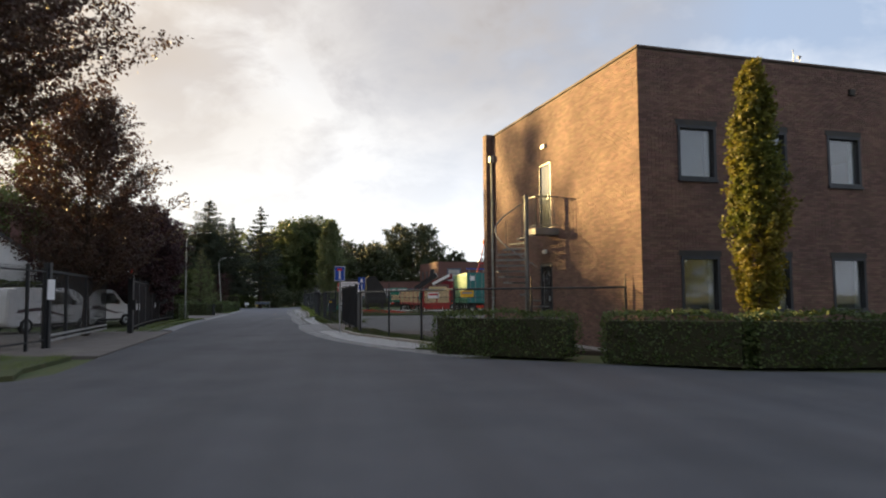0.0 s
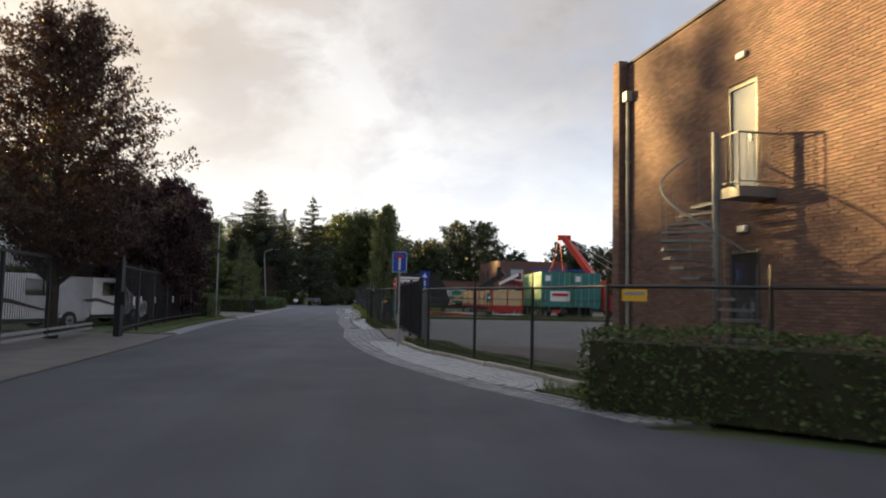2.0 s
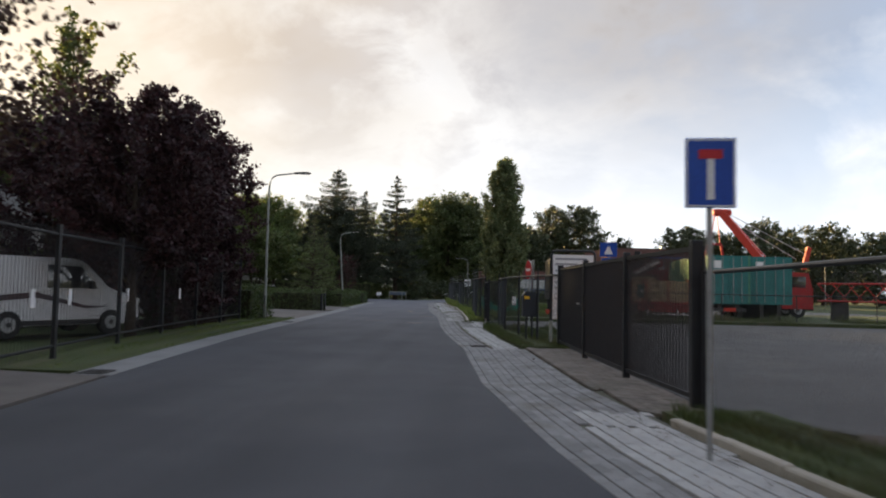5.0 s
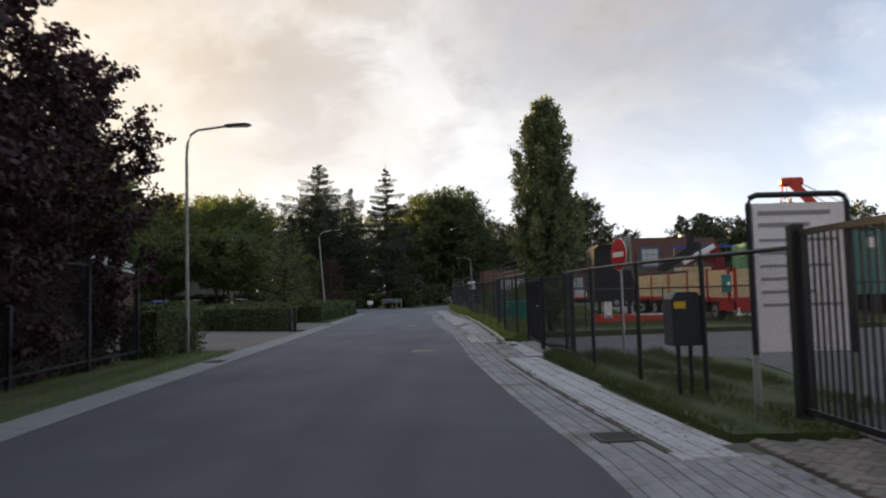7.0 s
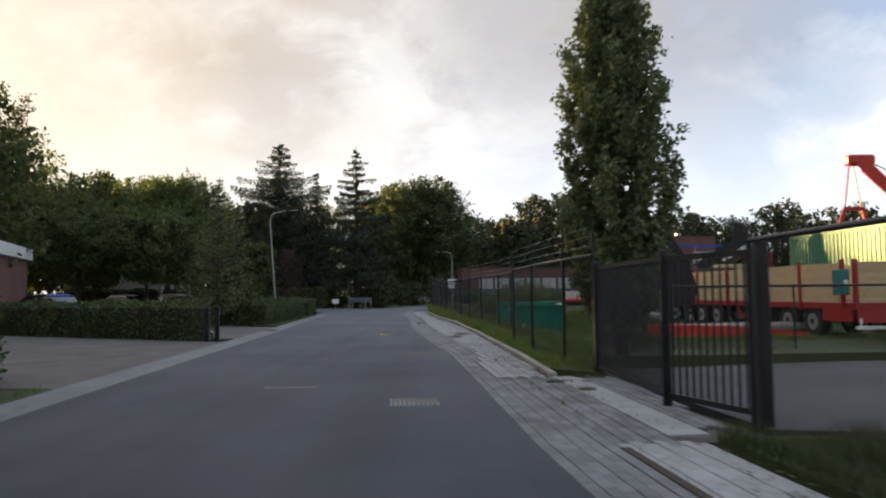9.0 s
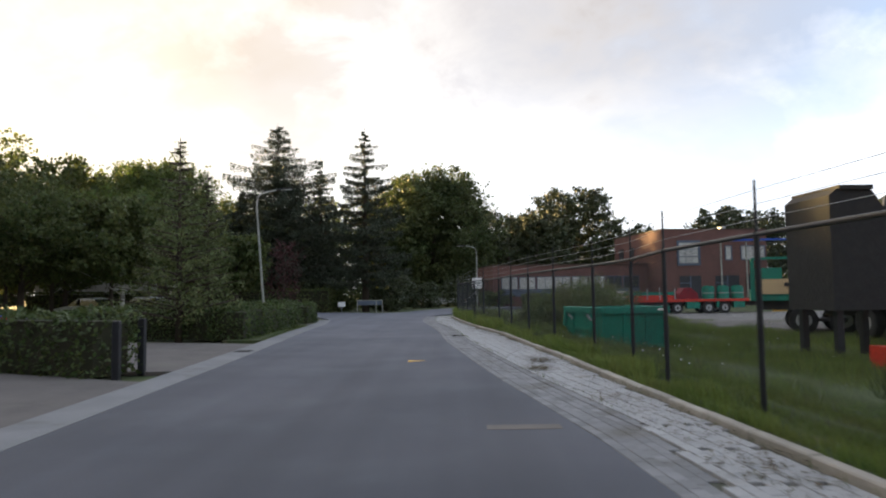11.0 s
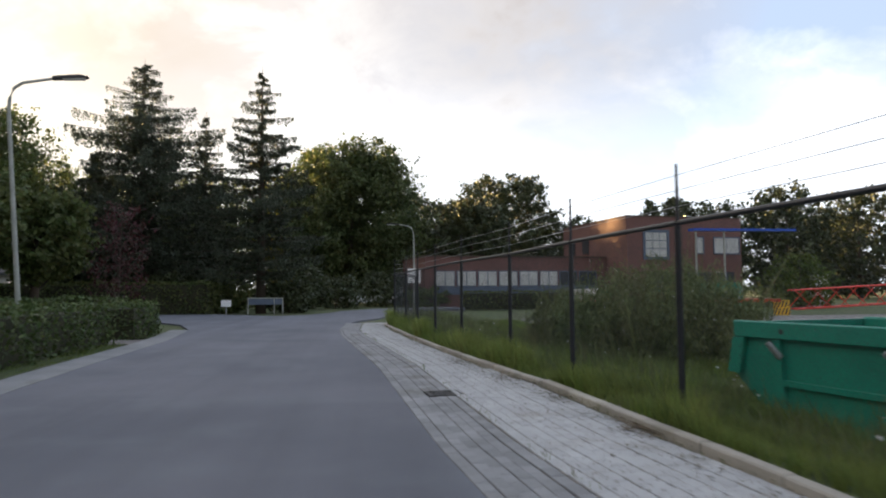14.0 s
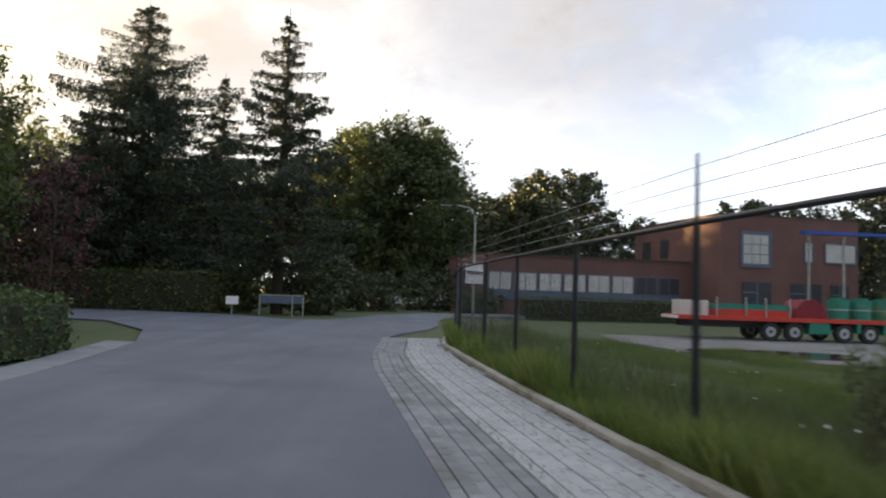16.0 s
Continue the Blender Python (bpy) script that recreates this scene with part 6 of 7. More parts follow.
pl = part("plate", boxes(((-0.21, -0.012, 2.13), (0.21, 0.0, 2.73)), bevel=0.004), "signblue", dead)
part("border", boxes(((-0.2, -0.016, 2.14), (0.2, -0.0125, 2.152)), ((-0.2, -0.016, 2.708), (0.2, -0.0125, 2.72)), ((-0.2, -0.016, 2.152), (-0.188, -0.0125, 2.708)), ((0.188, -0.016, 2.152), (0.2, -0.0125, 2.708))), "signwhite", pl)
part("stem", boxes(((-0.03, -0.017, 2.2), (0.03, -0.0125, 2.55))), "signwhite", pl)
part("red_bar", boxes(((-0.1, -0.018, 2.55), (0.1, -0.0125, 2.63))), "signred", pl)

walkers = thing("footpath_sign", "two blue signs one above the other on the yard gate", "traffic sign", "", (3.2, 38.05, 0), -14)
part("pole", rods(((0, 0.04, -0.1), (0, 0.04, 2.6), 0.026)), "zinc", walkers)
pl = part("plate", boxes(((-0.2, -0.012, 2.26), (0.2, 0.0, 2.6))), "signblue", walkers)
part("white_mark", prism(bmesh.new(), [(-0.1, 2.32), (0.1, 2.32), (0.05, 2.44), (0.0, 2.54), (-0.05, 2.44)], -0.016, -0.0125), "signwhite", pl)
pl = part("plate", boxes(((-0.17, -0.012, 1.9), (0.17, 0.0, 2.23))), "signblue", walkers)
part("white_mark", boxes(((-0.025, -0.016, 1.95), (0.025, -0.0125, 2.18))), "signwhite", pl)

noent = thing("no_entry_sign", "round red no-entry sign on a grey pole", "traffic sign", "", (1.85, 46.15, 0), -75)
part("pole", rods(((0, 0.03, -0.1), (0, 0.03, 2.45), 0.028)), "zinc", noent)
disc = part("disc", rods(((0, 0.0, 2.15), (0, -0.02, 2.15), 0.33), n=40), "signred", noent)
part("rim", rods(((0, 0.001, 2.15), (0, -0.012, 2.15), 0.345), n=40), "signwhite", disc)
part("white_bar", boxes(((-0.23, -0.026, 2.1), (0.23, -0.02, 2.2))), "signwhite", disc)
part("back_plate", boxes(((0.1, 0.05, 1.82), (0.42, 0.06, 2.5))), "pole", noent)

board = thing("notice_board", "white information board in a black tube frame on posts", "notice board", "", (2.0, 39.7, 0), 3)
part("frame", pipe(bmesh.new(), [(0, 0, 0.62), (0, 0, 2.38), (0.03, 0, 2.45), (0.1, 0, 2.48), (1.06, 0, 2.48), (1.13, 0, 2.45), (1.16, 0, 2.38), (1.16, 0, 0.62)], 0.035), "black", board)
for x in (0.0, 1.16):
    part("leg", rods(((x, 0, -0.1), (x, 0, 0.63), 0.045)), "pole", board, "pale grey leg")
pl = part("panel", boxes(((0.04, -0.015, 0.66), (1.12, 0.015, 2.38))), "signwhite", board)
rr = random.Random(8)
for k, z in enumerate((2.24, 2.1, 1.93, 1.78, 1.63, 1.48, 1.33, 1.18)):
    part("text_line", boxes(((0.1, -0.019, z), (0.1 + (rr.uniform(0.5, 0.95) if k else 0.85), -0.015, z + (0.05 if k < 2 else 0.035)))), "inkgrey", pl)

post = thing("letterbox", "dark blue-grey steel letterbox on two legs behind mesh", "letterbox", "", (1.5, 40.75, 0), 4)
part("box", prism(bmesh.new(), [(-0.2, 0.68), (0.2, 0.68), (0.2, 1.28), (0.13, 1.37), (-0.13, 1.37), (-0.2, 1.28)], -0.16, 0.16), "frame", post)
part("slot_label", boxes(((-0.17, -0.166, 1.16), (-0.02, -0.16, 1.25))), "yellow", post)
for x in (-0.08, 0.08):
    part("leg", rods(((x, 0, -0.1), (x, 0, 0.69), 0.028)), "black", post)
for x, y, z, m, lab, w in ((5.6, 17.44, 1.53, "yellow", "small yellow warning plate on the mesh fence", 0.185), (4.9, 19.3, 1.5, "signwhite", "small white plate with a red bar on the fence", 0.175), (1.25, 44.5, 0.9, "signwhite", "small white plate on the mesh fence", 0.07)):
    s = thing("fence_plate", lab, "sign", "plates on the mesh fence", (x, y, z), -25 if w > 0.1 else 0)
    part("plate", boxes(((-w, -0.05, -0.09 if w > 0.1 else 0), (w, -0.04, 0.09 if w > 0.1 else 0.3))), m, s)
    part("print", boxes(((-w * 0.8, -0.054, 0.0), (w * 0.8, -0.05, 0.05))), "signred" if m == "signwhite" and w > 0.1 else "inkgrey", s)
ws = thing("lawn_sign", "little white sign on a peg by the junction", "sign", "", (-12.4, 106.9, 0))
part("plate", boxes(((-0.3, -0.02, 0.45), (0.3, 0.0, 0.85))), "signwhite", ws)
part("peg", boxes(((-0.03, 0.0, -0.1), (0.03, 0.03, 0.5))), "zinc", ws)
bs = thing("name_board", "low blue-grey company board in a pale frame by the junction", "sign", "", (-10.1, 107.3, 0), 3)
part("panel", boxes(((-1.0, -0.03, 0.55), (1.0, 0.0, 0.9))), "bluegrey", bs)
part("frame", boxes(((-1.08, -0.05, 0.92), (1.08, 0.03, 0.98)), ((-1.08, -0.05, -0.1), (-1.02, 0.03, 0.92)), ((0.5, -0.05, -0.1), (0.55, 0.03, 0.92)), ((1.02, -0.05, -0.1), (1.08, 0.03, 0.92))), "pole", bs)

# ---- brick house with low wing, far side of the field ----
house = thing("brick_house", "red brick two-storey building with a long low wing", "building", "", (19.0, 121.8, 0), TURN_B)
part("main_wall", boxes(((0, 0, -0.6), (11.8, 13, 7.8))), "redbrick", house)
part("roof_edge", boxes(((-0.06, -0.06, 7.8), (11.86, 13.06, 7.9))), "coping", house)
part("wing_wall", boxes(((-17.4, 3.75, -0.6), (-0.003, 13, 4.3))), "redbrick", house)
part("wing_edge", boxes(((-17.5, 3.65, 4.3), (-0.003, 13.1, 4.42))), "coping", house, "brown roof edge of the wing")
part("wing_band", boxes(((-16.6, 3.68, 1.0), (-1.0, 3.747, 1.68))), "bluegrey", house)
for k in range(8):
    u = -16.5 + k * 1.95
    w = part("window", boxes(((u, 3.69, 1.69), (u + 1.8, 3.747, 3.1))), "bluegrey", house)
    for c in (0.08, 0.94):
        part("pane", boxes(((u + c, 3.66, 1.78), (u + c + 0.78, 3.688, 3.02))), "frame" if k > 5 else "palepane", w)
for u, z0, z1, ww in ((1.6, 4.0, 6.65, 2.6), (8.8, 4.5, 6.1, 2.8), (7.0, 4.5, 6.1, 0.8)):
    f = 0.22 if u < 2 else 0.09
    w = part("window", boxes(((u, -0.1, z0), (u + ww, -0.003, z0 + f)), ((u, -0.1, z1 - f), (u + ww, -0.003, z1)), ((u, -0.1, z0 + f), (u + f, -0.003, z1 - f)), ((u + ww - f, -0.1, z0 + f), (u + ww, -0.003, z1 - f))), "bluegrey", house)
    nx, nz = (3, 3) if u < 2 else (2, 1) if ww > 1 else (1, 1)
    for i in range(nx):
        for j in range(nz):
            a = u + f + i * (ww - 2 * f) / nx
            c = z0 + f + j * (z1 - z0 - 2 * f) / nz
            part("pane", boxes(((a + 0.03, -0.05, c + 0.03), (a + (ww - 2 * f) / nx - 0.03, -0.02, c + (z1 - z0 - 2 * f) / nz - 0.03))), "palepane", w)
    part("backing", boxes(((u + f, -0.018, z0 + f), (u + ww - f, -0.006, z1 - f))), "bluegrey", w)
for u, ww in ((1.8, 2.4), (5.8, 2.7), (9.3, 1.6)):
    g = part("ground_window", boxes(((u, -0.06, 0.3), (u + ww, -0.003, 2.9))), "frame", house)
    part("mullion", boxes(((u + ww / 2 - 0.05, -0.09, 0.3), (u + ww / 2 + 0.05, -0.062, 2.9)), ((u, -0.09, 2.1), (u + ww / 2 - 0.052, -0.062, 2.2))), "bluegrey", g)
for y in (7.2, 10.2):
    part("side_window", boxes(((-0.06, y, 4.9), (-0.004, y + 1.3, 6.4))), "frame", house)
part("roof_chimney", boxes(((9.5, 5, 7.9), (10.1, 5.6, 8.6))), "zinc", house)

# ---- houses on the left ----


def gable_house(label, x, y, w, d, wall_h, ridge, turn, wallmat):
    t = thing("gabled_house", label, "house", "houses behind the trees", (x, y, 0), turn)
    part("wall", prism(bmesh.new(), [(-w / 2, -0.07), (w / 2, -0.07), (w / 2, wall_h), (0, ridge), (-w / 2, wall_h)], 0, d), wallmat, t)
    bm = bmesh.new()
    for s in (1, -1):
        o = [(0, ridge + 0.05), (s * (w / 2 + 0.35), wall_h - 0.25), (s * (w / 2 + 0.35), wall_h - 0.05), (0, ridge + 0.28)]
        prism(bm, o, -0.3, d + 0.3)
    part("roof", bm, "tile", t)
    for u in (-w / 4, w / 4):
        win = part("window", boxes(((u - 0.6, -0.06, 1.0), (u + 0.6, -0.003, 2.3))), "white", t)
        part("pane", boxes(((u - 0.5, -0.08, 1.1), (u + 0.5, -0.061, 2.2))), "vanglass", win)
    part("chimney", boxes(((w / 4 - 0.3, d / 2, ridge - 1.2), (w / 4 + 0.3, d / 2 + 0.6, ridge + 0.5))), "redbrick", t)
    return t


gable_house("white gabled house with dark tiled roof behind the fence", -18.6, 41.0, 7.0, 9, 3.6, 6.0, 20, "white")
gable_house("red brick house with dark roof among trees", -25.0, 50.0, 9, 10, 3.6, 7.2, 15, "redbrick")
bung = thing("bungalow", "flat-roofed brick bungalow with a white roof edge", "house", "", (-20.1, 67.3, 0), 20)
part("wall", boxes(((-10, 0, -0.07), (0, 8.5, 3.2))), "redbrick", bung)
part("fascia", boxes(((-10.3, -0.2, 3.2), (-0.8, 8.7, 3.75)), ((-0.8, 0.9, 3.2), (0.2, 8.7, 3.75))), "white", bung)
part("white_panel", boxes(((-2.4, -0.26, 2.95), (0.3, -0.203, 3.9)), ((0.203, -0.203, 2.95), (0.3, 0.898, 3.9))), "white", bung, "white boxed corner of the roof edge")
part("roof", boxes(((-10.2, 0.9, 3.75), (0.1, 8.6, 3.8))), "roofing", bung)
for u in (-7.5, -3.2):
    win = part("window", boxes(((u, -0.06, 0.9), (u + 1.8, -0.003, 2.3))), "white", bung)
    part("pane", boxes(((u + 0.1, -0.08, 1.0), (u + 1.7, -0.061, 2.2))), "vanglass", win)
hedge("dark hedge before the white gabled house", [(-14.6, 45), (-16.3, 37.5), (-20.5, 31)], 0.0, 2.4, 1.0, 72, "leaf_dark", 0.16, 90)
gable_house("pale house far behind the garden trees", -36, 112, 10, 9, 3.0, 6.0, 5, "render_wall")
gable_house("white house far beyond the wood edge", -4, 150, 12, 9, 3.0, 6.0, 5, "white")

# ---- vehicles and plant ----


def beam(bm, a, b, w, h):
    a, b = Vector(a), Vector(b)
    way = b - a
    m = Matrix.Translation(a) @ way.to_track_quat("X", "Z").to_matrix().to_4x4()
    return box(bm, (0, -w / 2, -h / 2), (way.length, w / 2, h / 2), m)


def wheel(parent, x, y, z, r, w, axis="x", rimmat="zinc"):
    d = Vector((w / 2, 0, 0)) if axis == "x" else Vector((0, w / 2, 0))
    c = Vector((x, y, z))
    bm = rod(bmesh.new(), c - d, c + d, r, None, 20)
    bmesh.ops.bevel(bm, geom=[e for e in bm.edges if len(e.link_faces) == 2 and any(len(f.verts) > 4 for f in e.link_faces)], offset=0.03, segments=2, affect="EDGES")
    t = part("wheel", bm, "rubber", parent)
    part("rim", rod(bmesh.new(), c - d * 1.04, c + d * 1.04, r * 0.56, None, 14), rimmat, t)
    part("hub", rod(bmesh.new(), c - d * 1.14, c + d * 1.14, r * 0.2, None, 8), "chassis", t)


def van(label, x, y, turn, length=4.9):
    """Nose towards +y."""
    t = thing("van", label, "van", "parked vans", (x, y, 0.0), turn)
    k = length
    side = [(0.0, 0.42), (0.02, 1.6), (0.12, 1.9), (0.5, 1.98), (k - 2.0, 1.98), (k - 1.7, 1.9), (k - 0.95, 1.22), (k - 0.25, 1.05), (k - 0.04, 0.8), (k, 0.42), (k - 0.3, 0.28), (0.2, 0.28)]
    bm = prism(bmesh.new(), side, -0.9, 0.9, "x")
    bmesh.ops.bevel(bm, geom=list(bm.edges), offset=0.06, segments=2, affect="EDGES", clamp_overlap=True)
    part("body", bm, "vanwhite", t, smooth=False)
    for s in (1, -1):
        a, b = sorted((s * 0.895, s * 0.912))
        part("side_window", prism(bmesh.new(), [(k - 2.75, 1.22), (k - 1.35, 1.22), (k - 1.85, 1.78), (k - 2.75, 1.8)], a, b, "x"), "vanglass", t)
        part("stripe", prism(bmesh.new(), [(0.5, 1.02), (1.6, 1.12), (2.9, 0.78), (3.6, 0.74), (2.9, 0.7), (1.6, 0.98), (0.5, 0.88)], a, b, "x"), "vandark", t, "dark curved stripe")
        part("sill", boxes(((a, 0.9, 0.3), (b, k - 1.2, 0.42))), "chassis", t)
        part("mirror", boxes(((s * 0.95 - 0.08, k - 1.62, 1.2), (s * 0.95 + 0.08, k - 1.5, 1.42)), bevel=0.02), "chassis", t)
        part("headlight", boxes(((s * 0.72 - 0.14, k - 0.16, 0.78), (s * 0.72 + 0.14, k + 0.0, 0.96)), bevel=0.03), "lampglass", t)
        for yy in (0.95, k - 0.95):
            wheel(t, s * 0.84, yy, 0.33, 0.33, 0.2)
    part("windscreen", prism(bmesh.new(), [(k - 1.66, 1.83), (k - 1.0, 1.25), (k - 0.98, 1.27), (k - 1.64, 1.86)], -0.74, 0.74, "x"), "vanglass", t)
    part("bumper", boxes(((-0.85, k - 0.12, 0.3), (0.85, k + 0.05, 0.55)), bevel=0.03), "chassis", t)
    return t


van("white panel van with dark curved stripes behind the gate", -12.45, 30.0, -25, 5.0)
van("white delivery van parked behind another van", -12.2, 36.4, -25, 4.6)

# trailer with board sides
bt = thing("board_trailer", "red lorry trailer with pale wooden side boards", "trailer", "", (9.13, 59.47, -0.07), 4.7)
part("deck", boxes(((0, 0, 0.85), (2.45, 12.4, 1.02))), "red", bt)
for y0, y1 in ((0.55, 2.4), (2.52, 4.6), (4.72, 7.0), (7.12, 9.5), (9.62, 12.25)):
    for k in range(5):
        part("side_board", boxes(((-0.02, y0, 1.04 + k * 0.225), (0.03, y1, 1.255 + k * 0.225))), "board", bt)
    part("far_board", boxes(((2.4, y0, 1.04), (2.45, y1, 2.16))), "board", bt)
for y in (0.42, 2.41, 4.61, 7.01, 9.51, 12.26):
    part("stake", boxes(((-0.06, y, 0.8), (0.04, y + 0.1, 2.24))), "red", bt)
    part("stake", boxes(((2.41, y, 0.8), (2.51, y + 0.1, 2.24))), "red", bt)
for x0, x1 in ((0.1, 1.16), (1.26, 2.34)):
    for k in range(5):
        part("end_board", boxes(((x0, -0.03, 1.04 + k * 0.225), (x1, 0.03, 1.255 + k * 0.225))), "board", bt)
for x in (-0.01, 1.17, 2.35):
    part("end_stake", boxes(((x, -0.06, 0.84), (x + 0.1, 0.05, 2.24))), "red", bt)
part("end_skirt", boxes(((0.05, -0.03, 0.48), (2.4, 0.03, 0.84))), "red", bt)
tb = part("tool_box", boxes(((-0.3, 0.06, 1.25), (-0.07, 0.5, 1.95)), bevel=0.02), "contteal", bt)
part("box_print", boxes(((-0.25, 0.054, 1.52), (-0.12, 0.06, 1.66))), "signwhite", tb)
part("lower_skirt", boxes(((-0.03, 0.1, 0.5), (0.02, 1.4, 0.85))), "red", bt)
part("beam", boxes(((0.7, 0.1, 0.6), (0.85, 12.2, 0.84)), ((1.65, 0.1, 0.6), (1.8, 12.2, 0.84))), "chassis", bt)
part("side_guard", beam(beam(boxes(((-0.02, 4.6, 0.42), (0.02, 6.0, 0.5))), (0.0, 4.6, 0.46), (0.0, 4.2, 0.84), 0.04, 0.07), (0.0, 6.0, 0.46), (0.0, 6.4, 0.84), 0.04, 0.07), "red", bt)
for y in (2.0, 3.3, 8.1, 9.4):
    for x in (0.2, 2.25):
        wheel(bt, x, y, 0.45, 0.45, 0.3)
part("bumper_rail", boxes(((0.0, -0.08, 0.3), (2.45, 0.0, 0.4))), "signwhite", bt)
for x in (0.06, 1.72):
    part("bumper_post", boxes(((x, -0.1, 0.32), (x + 0.06, -0.081, 0.62))), "signwhite", bt)


def container(label, at, turn, length, wide, z0, z1, mat, endmat, group):
    """Ribbed steel container; doors on its -y end."""
    t = thing("shipping_container", label, "container", group, at, turn)
    bm = bmesh.new()
    box(bm, (0.04, 0.04, z0 + 0.12), (wide - 0.04, length - 0.04, z1 - 0.08))
    part("body", bm, mat, t)
    n = int(length / 0.28)
    bm = bmesh.new()
    for k in range(n):
        y = 0.12 + k * 0.28
        for s in (0.04, wide - 0.04):
            d = -0.03 if s < 1 else 0.03
            box(bm, (min(s, s + d), y, z0 + 0.2), (max(s, s + d), y + 0.15, z1 - 0.18))
    part("ribs", bm, mat, t)["kind"] = "stuff"
    for x, y in ((0, 0), (wide - 0.12, 0), (0, length - 0.12), (wide - 0.12, length - 0.12)):
        part("corner_post", boxes(((x, y, z0), (x + 0.12, y + 0.12, z1))), mat, t)
    for z in (z0, z1 - 0.12):
        part("side_rail", boxes(((0, 0.12, z), (0.1, length - 0.12, z + 0.12)), ((wide - 0.1, 0.12, z), (wide, length - 0.12, z + 0.12))), mat, t)
        part("end_rail", boxes(((0.12, -0.01, z), (wide - 0.12, 0.1, z + 0.12))), endmat, t)
    for x0 in (0.13, wide / 2 + 0.01):
        d = part("door", boxes(((x0, -0.02, z0 + 0.13), (x0 + wide / 2 - 0.14, 0.035, z1 - 0.13))), endmat, t)
        for x in (0.22, 0.7):
            part("lock_bar", rods(((x0 + x, -0.05, z0 + 0.1), (x0 + x, -0.05, z1 - 0.1), 0.02), n=6), "zinc", d)
        for z in (0.6, 1.2, 1.8):
            part("door_panel", boxes(((x0 + 0.06, -0.035, z0 + z), (x0 + wide / 2 - 0.2, -0.02, z0 + z + 0.38))), endmat, d)
    part("label_plate", boxes(((0.3, -0.045, z1 - 0.75), (0.75, -0.037, z1 - 0.3))), "signwhite", t)
    return t


cc = container("green corrugated container with teal end doors on a chassis", (13.7, 63.2, -0.07), -1, 9.1, 2.44, 0.95, 3.82, "contgreen", "contteal", "containers")
part("chassis", boxes(((0.6, 0.1, 0.55), (0.8, 9.0, 0.95)), ((1.6, 0.1, 0.55), (1.8, 9.0, 0.95)), ((0.2, 0.0, 0.5), (2.2, 0.12, 0.7))), "chassis", cc)
part("rear_plate", boxes(((0.9, -0.03, 0.5), (1.6, 0.0, 0.72))), "orange", cc)
for y in (1.2, 2.4, 7.4):
    for x in (0.3, 2.1):
        wheel(cc, x, y, 0.48, 0.48, 0.3)

ck = container("second teal container standing beside the green one", (16.3, 63.6, -0.07), -1, 6.1, 2.44, 0.95, 3.8, "contteal", "contteal", "containers")
part("chassis", boxes(((0.6, 0.1, 0.0), (0.8, 6.0, 0.95)), ((1.6, 0.1, 0.0), (1.8, 6.0, 0.95))), "chassis", ck)

# black tipping hopper beside the trailer
hp = thing("tipping_hopper", "black steel hopper with a slanted rim", "hopper", "", (4.25, 62.8, -0.07), 4)
part("shell", prism(bmesh.new(), [(0, 1.0), (1.75, 1.0), (1.85, 1.5), (1.6, 2.4), (0.9, 3.4), (0.2, 3.45), (0, 3.3)], 0, 1.6), "rubber", hp)
part("rim", boxes(((0.2, -0.05, 3.41), (0.9, 1.65, 3.5))), "rubber", hp)
for x in (0.2, 1.55):
    for y in (0.2, 1.4):
        part("leg", boxes(((x - 0.07, y - 0.07, 0), (x + 0.07, y + 0.07, 1.01))), "black", hp)
rp = thing("steel_ramp", "low red steel ramp lying on the yard", "ramp", "", (4.0, 60.2, -0.12), 8)
part("plate", prism(bmesh.new(), [(0, 0.1), (4.6, 0.1), (4.6, 0.22), (2.5, 0.42), (0, 0.5)], 0, 0.9), "orange", rp)
part("pipe_load", rods(((1.4, 1.3, 0.28), (6.4, 1.5, 0.28), 0.16), ((1.2, 1.65, 0.28), (6.3, 1.85, 0.28), 0.16), n=10), "pole", rp)

# crane lorry with folded red boom
cr = thing("crane_lorry", "teal and red crane lorry with a raised red boom", "crane lorry", "", (17.2, 70.5, -0.07), 0)
part("lorry_bed", boxes(((0.0, 0.0, 0.75), (3.4, 2.4, 1.9)), bevel=0.04), "contteal", cr)
part("cab", prism(bmesh.new(), [(3.9, 0.6), (6.0, 0.6), (6.0, 1.9), (5.7, 3.1), (3.9, 3.2)], 0.0, 2.3), "red", cr)
part("cab_window", boxes(((4.2, -0.03, 2.1), (5.5, -0.004, 2.85))), "vanglass", cr)
part("crane_base", boxes(((3.0, 0.6, 1.9), (4.2, 1.8, 3.4)), bevel=0.05), "orange", cr)
part("frame", boxes(((0.0, 0.4, 0.5), (6.2, 0.6, 0.74)), ((0.0, 1.8, 0.5), (6.2, 2.0, 0.74))), "chassis", cr)
for x in (0.8, 2.0, 5.0):
    for y in (0.2, 2.2):
        wheel(cr, x, y, 0.5, 0.5, 0.3, "y")


part("main_boom", beam(beam(bmesh.new(), (3.5, 1.0, 3.2), (0.75, 2.9, 7.6), 0.3, 0.5), (4.1, 1.6, 3.2), (1.35, 3.5, 7.3), 0.26, 0.42), "orange", cr)
part("knuckle", boxes(((0.2, 2.8, 7.35), (1.5, 3.4, 7.85)), bevel=0.1), "orange", cr)
part("stay_rod", rods(((0.35, 3.1, 7.4), (-0.25, 2.6, 5.2), 0.035), ((0.5, 3.1, 7.4), (0.55, 2.6, 5.2), 0.035), n=6), "orange", cr)
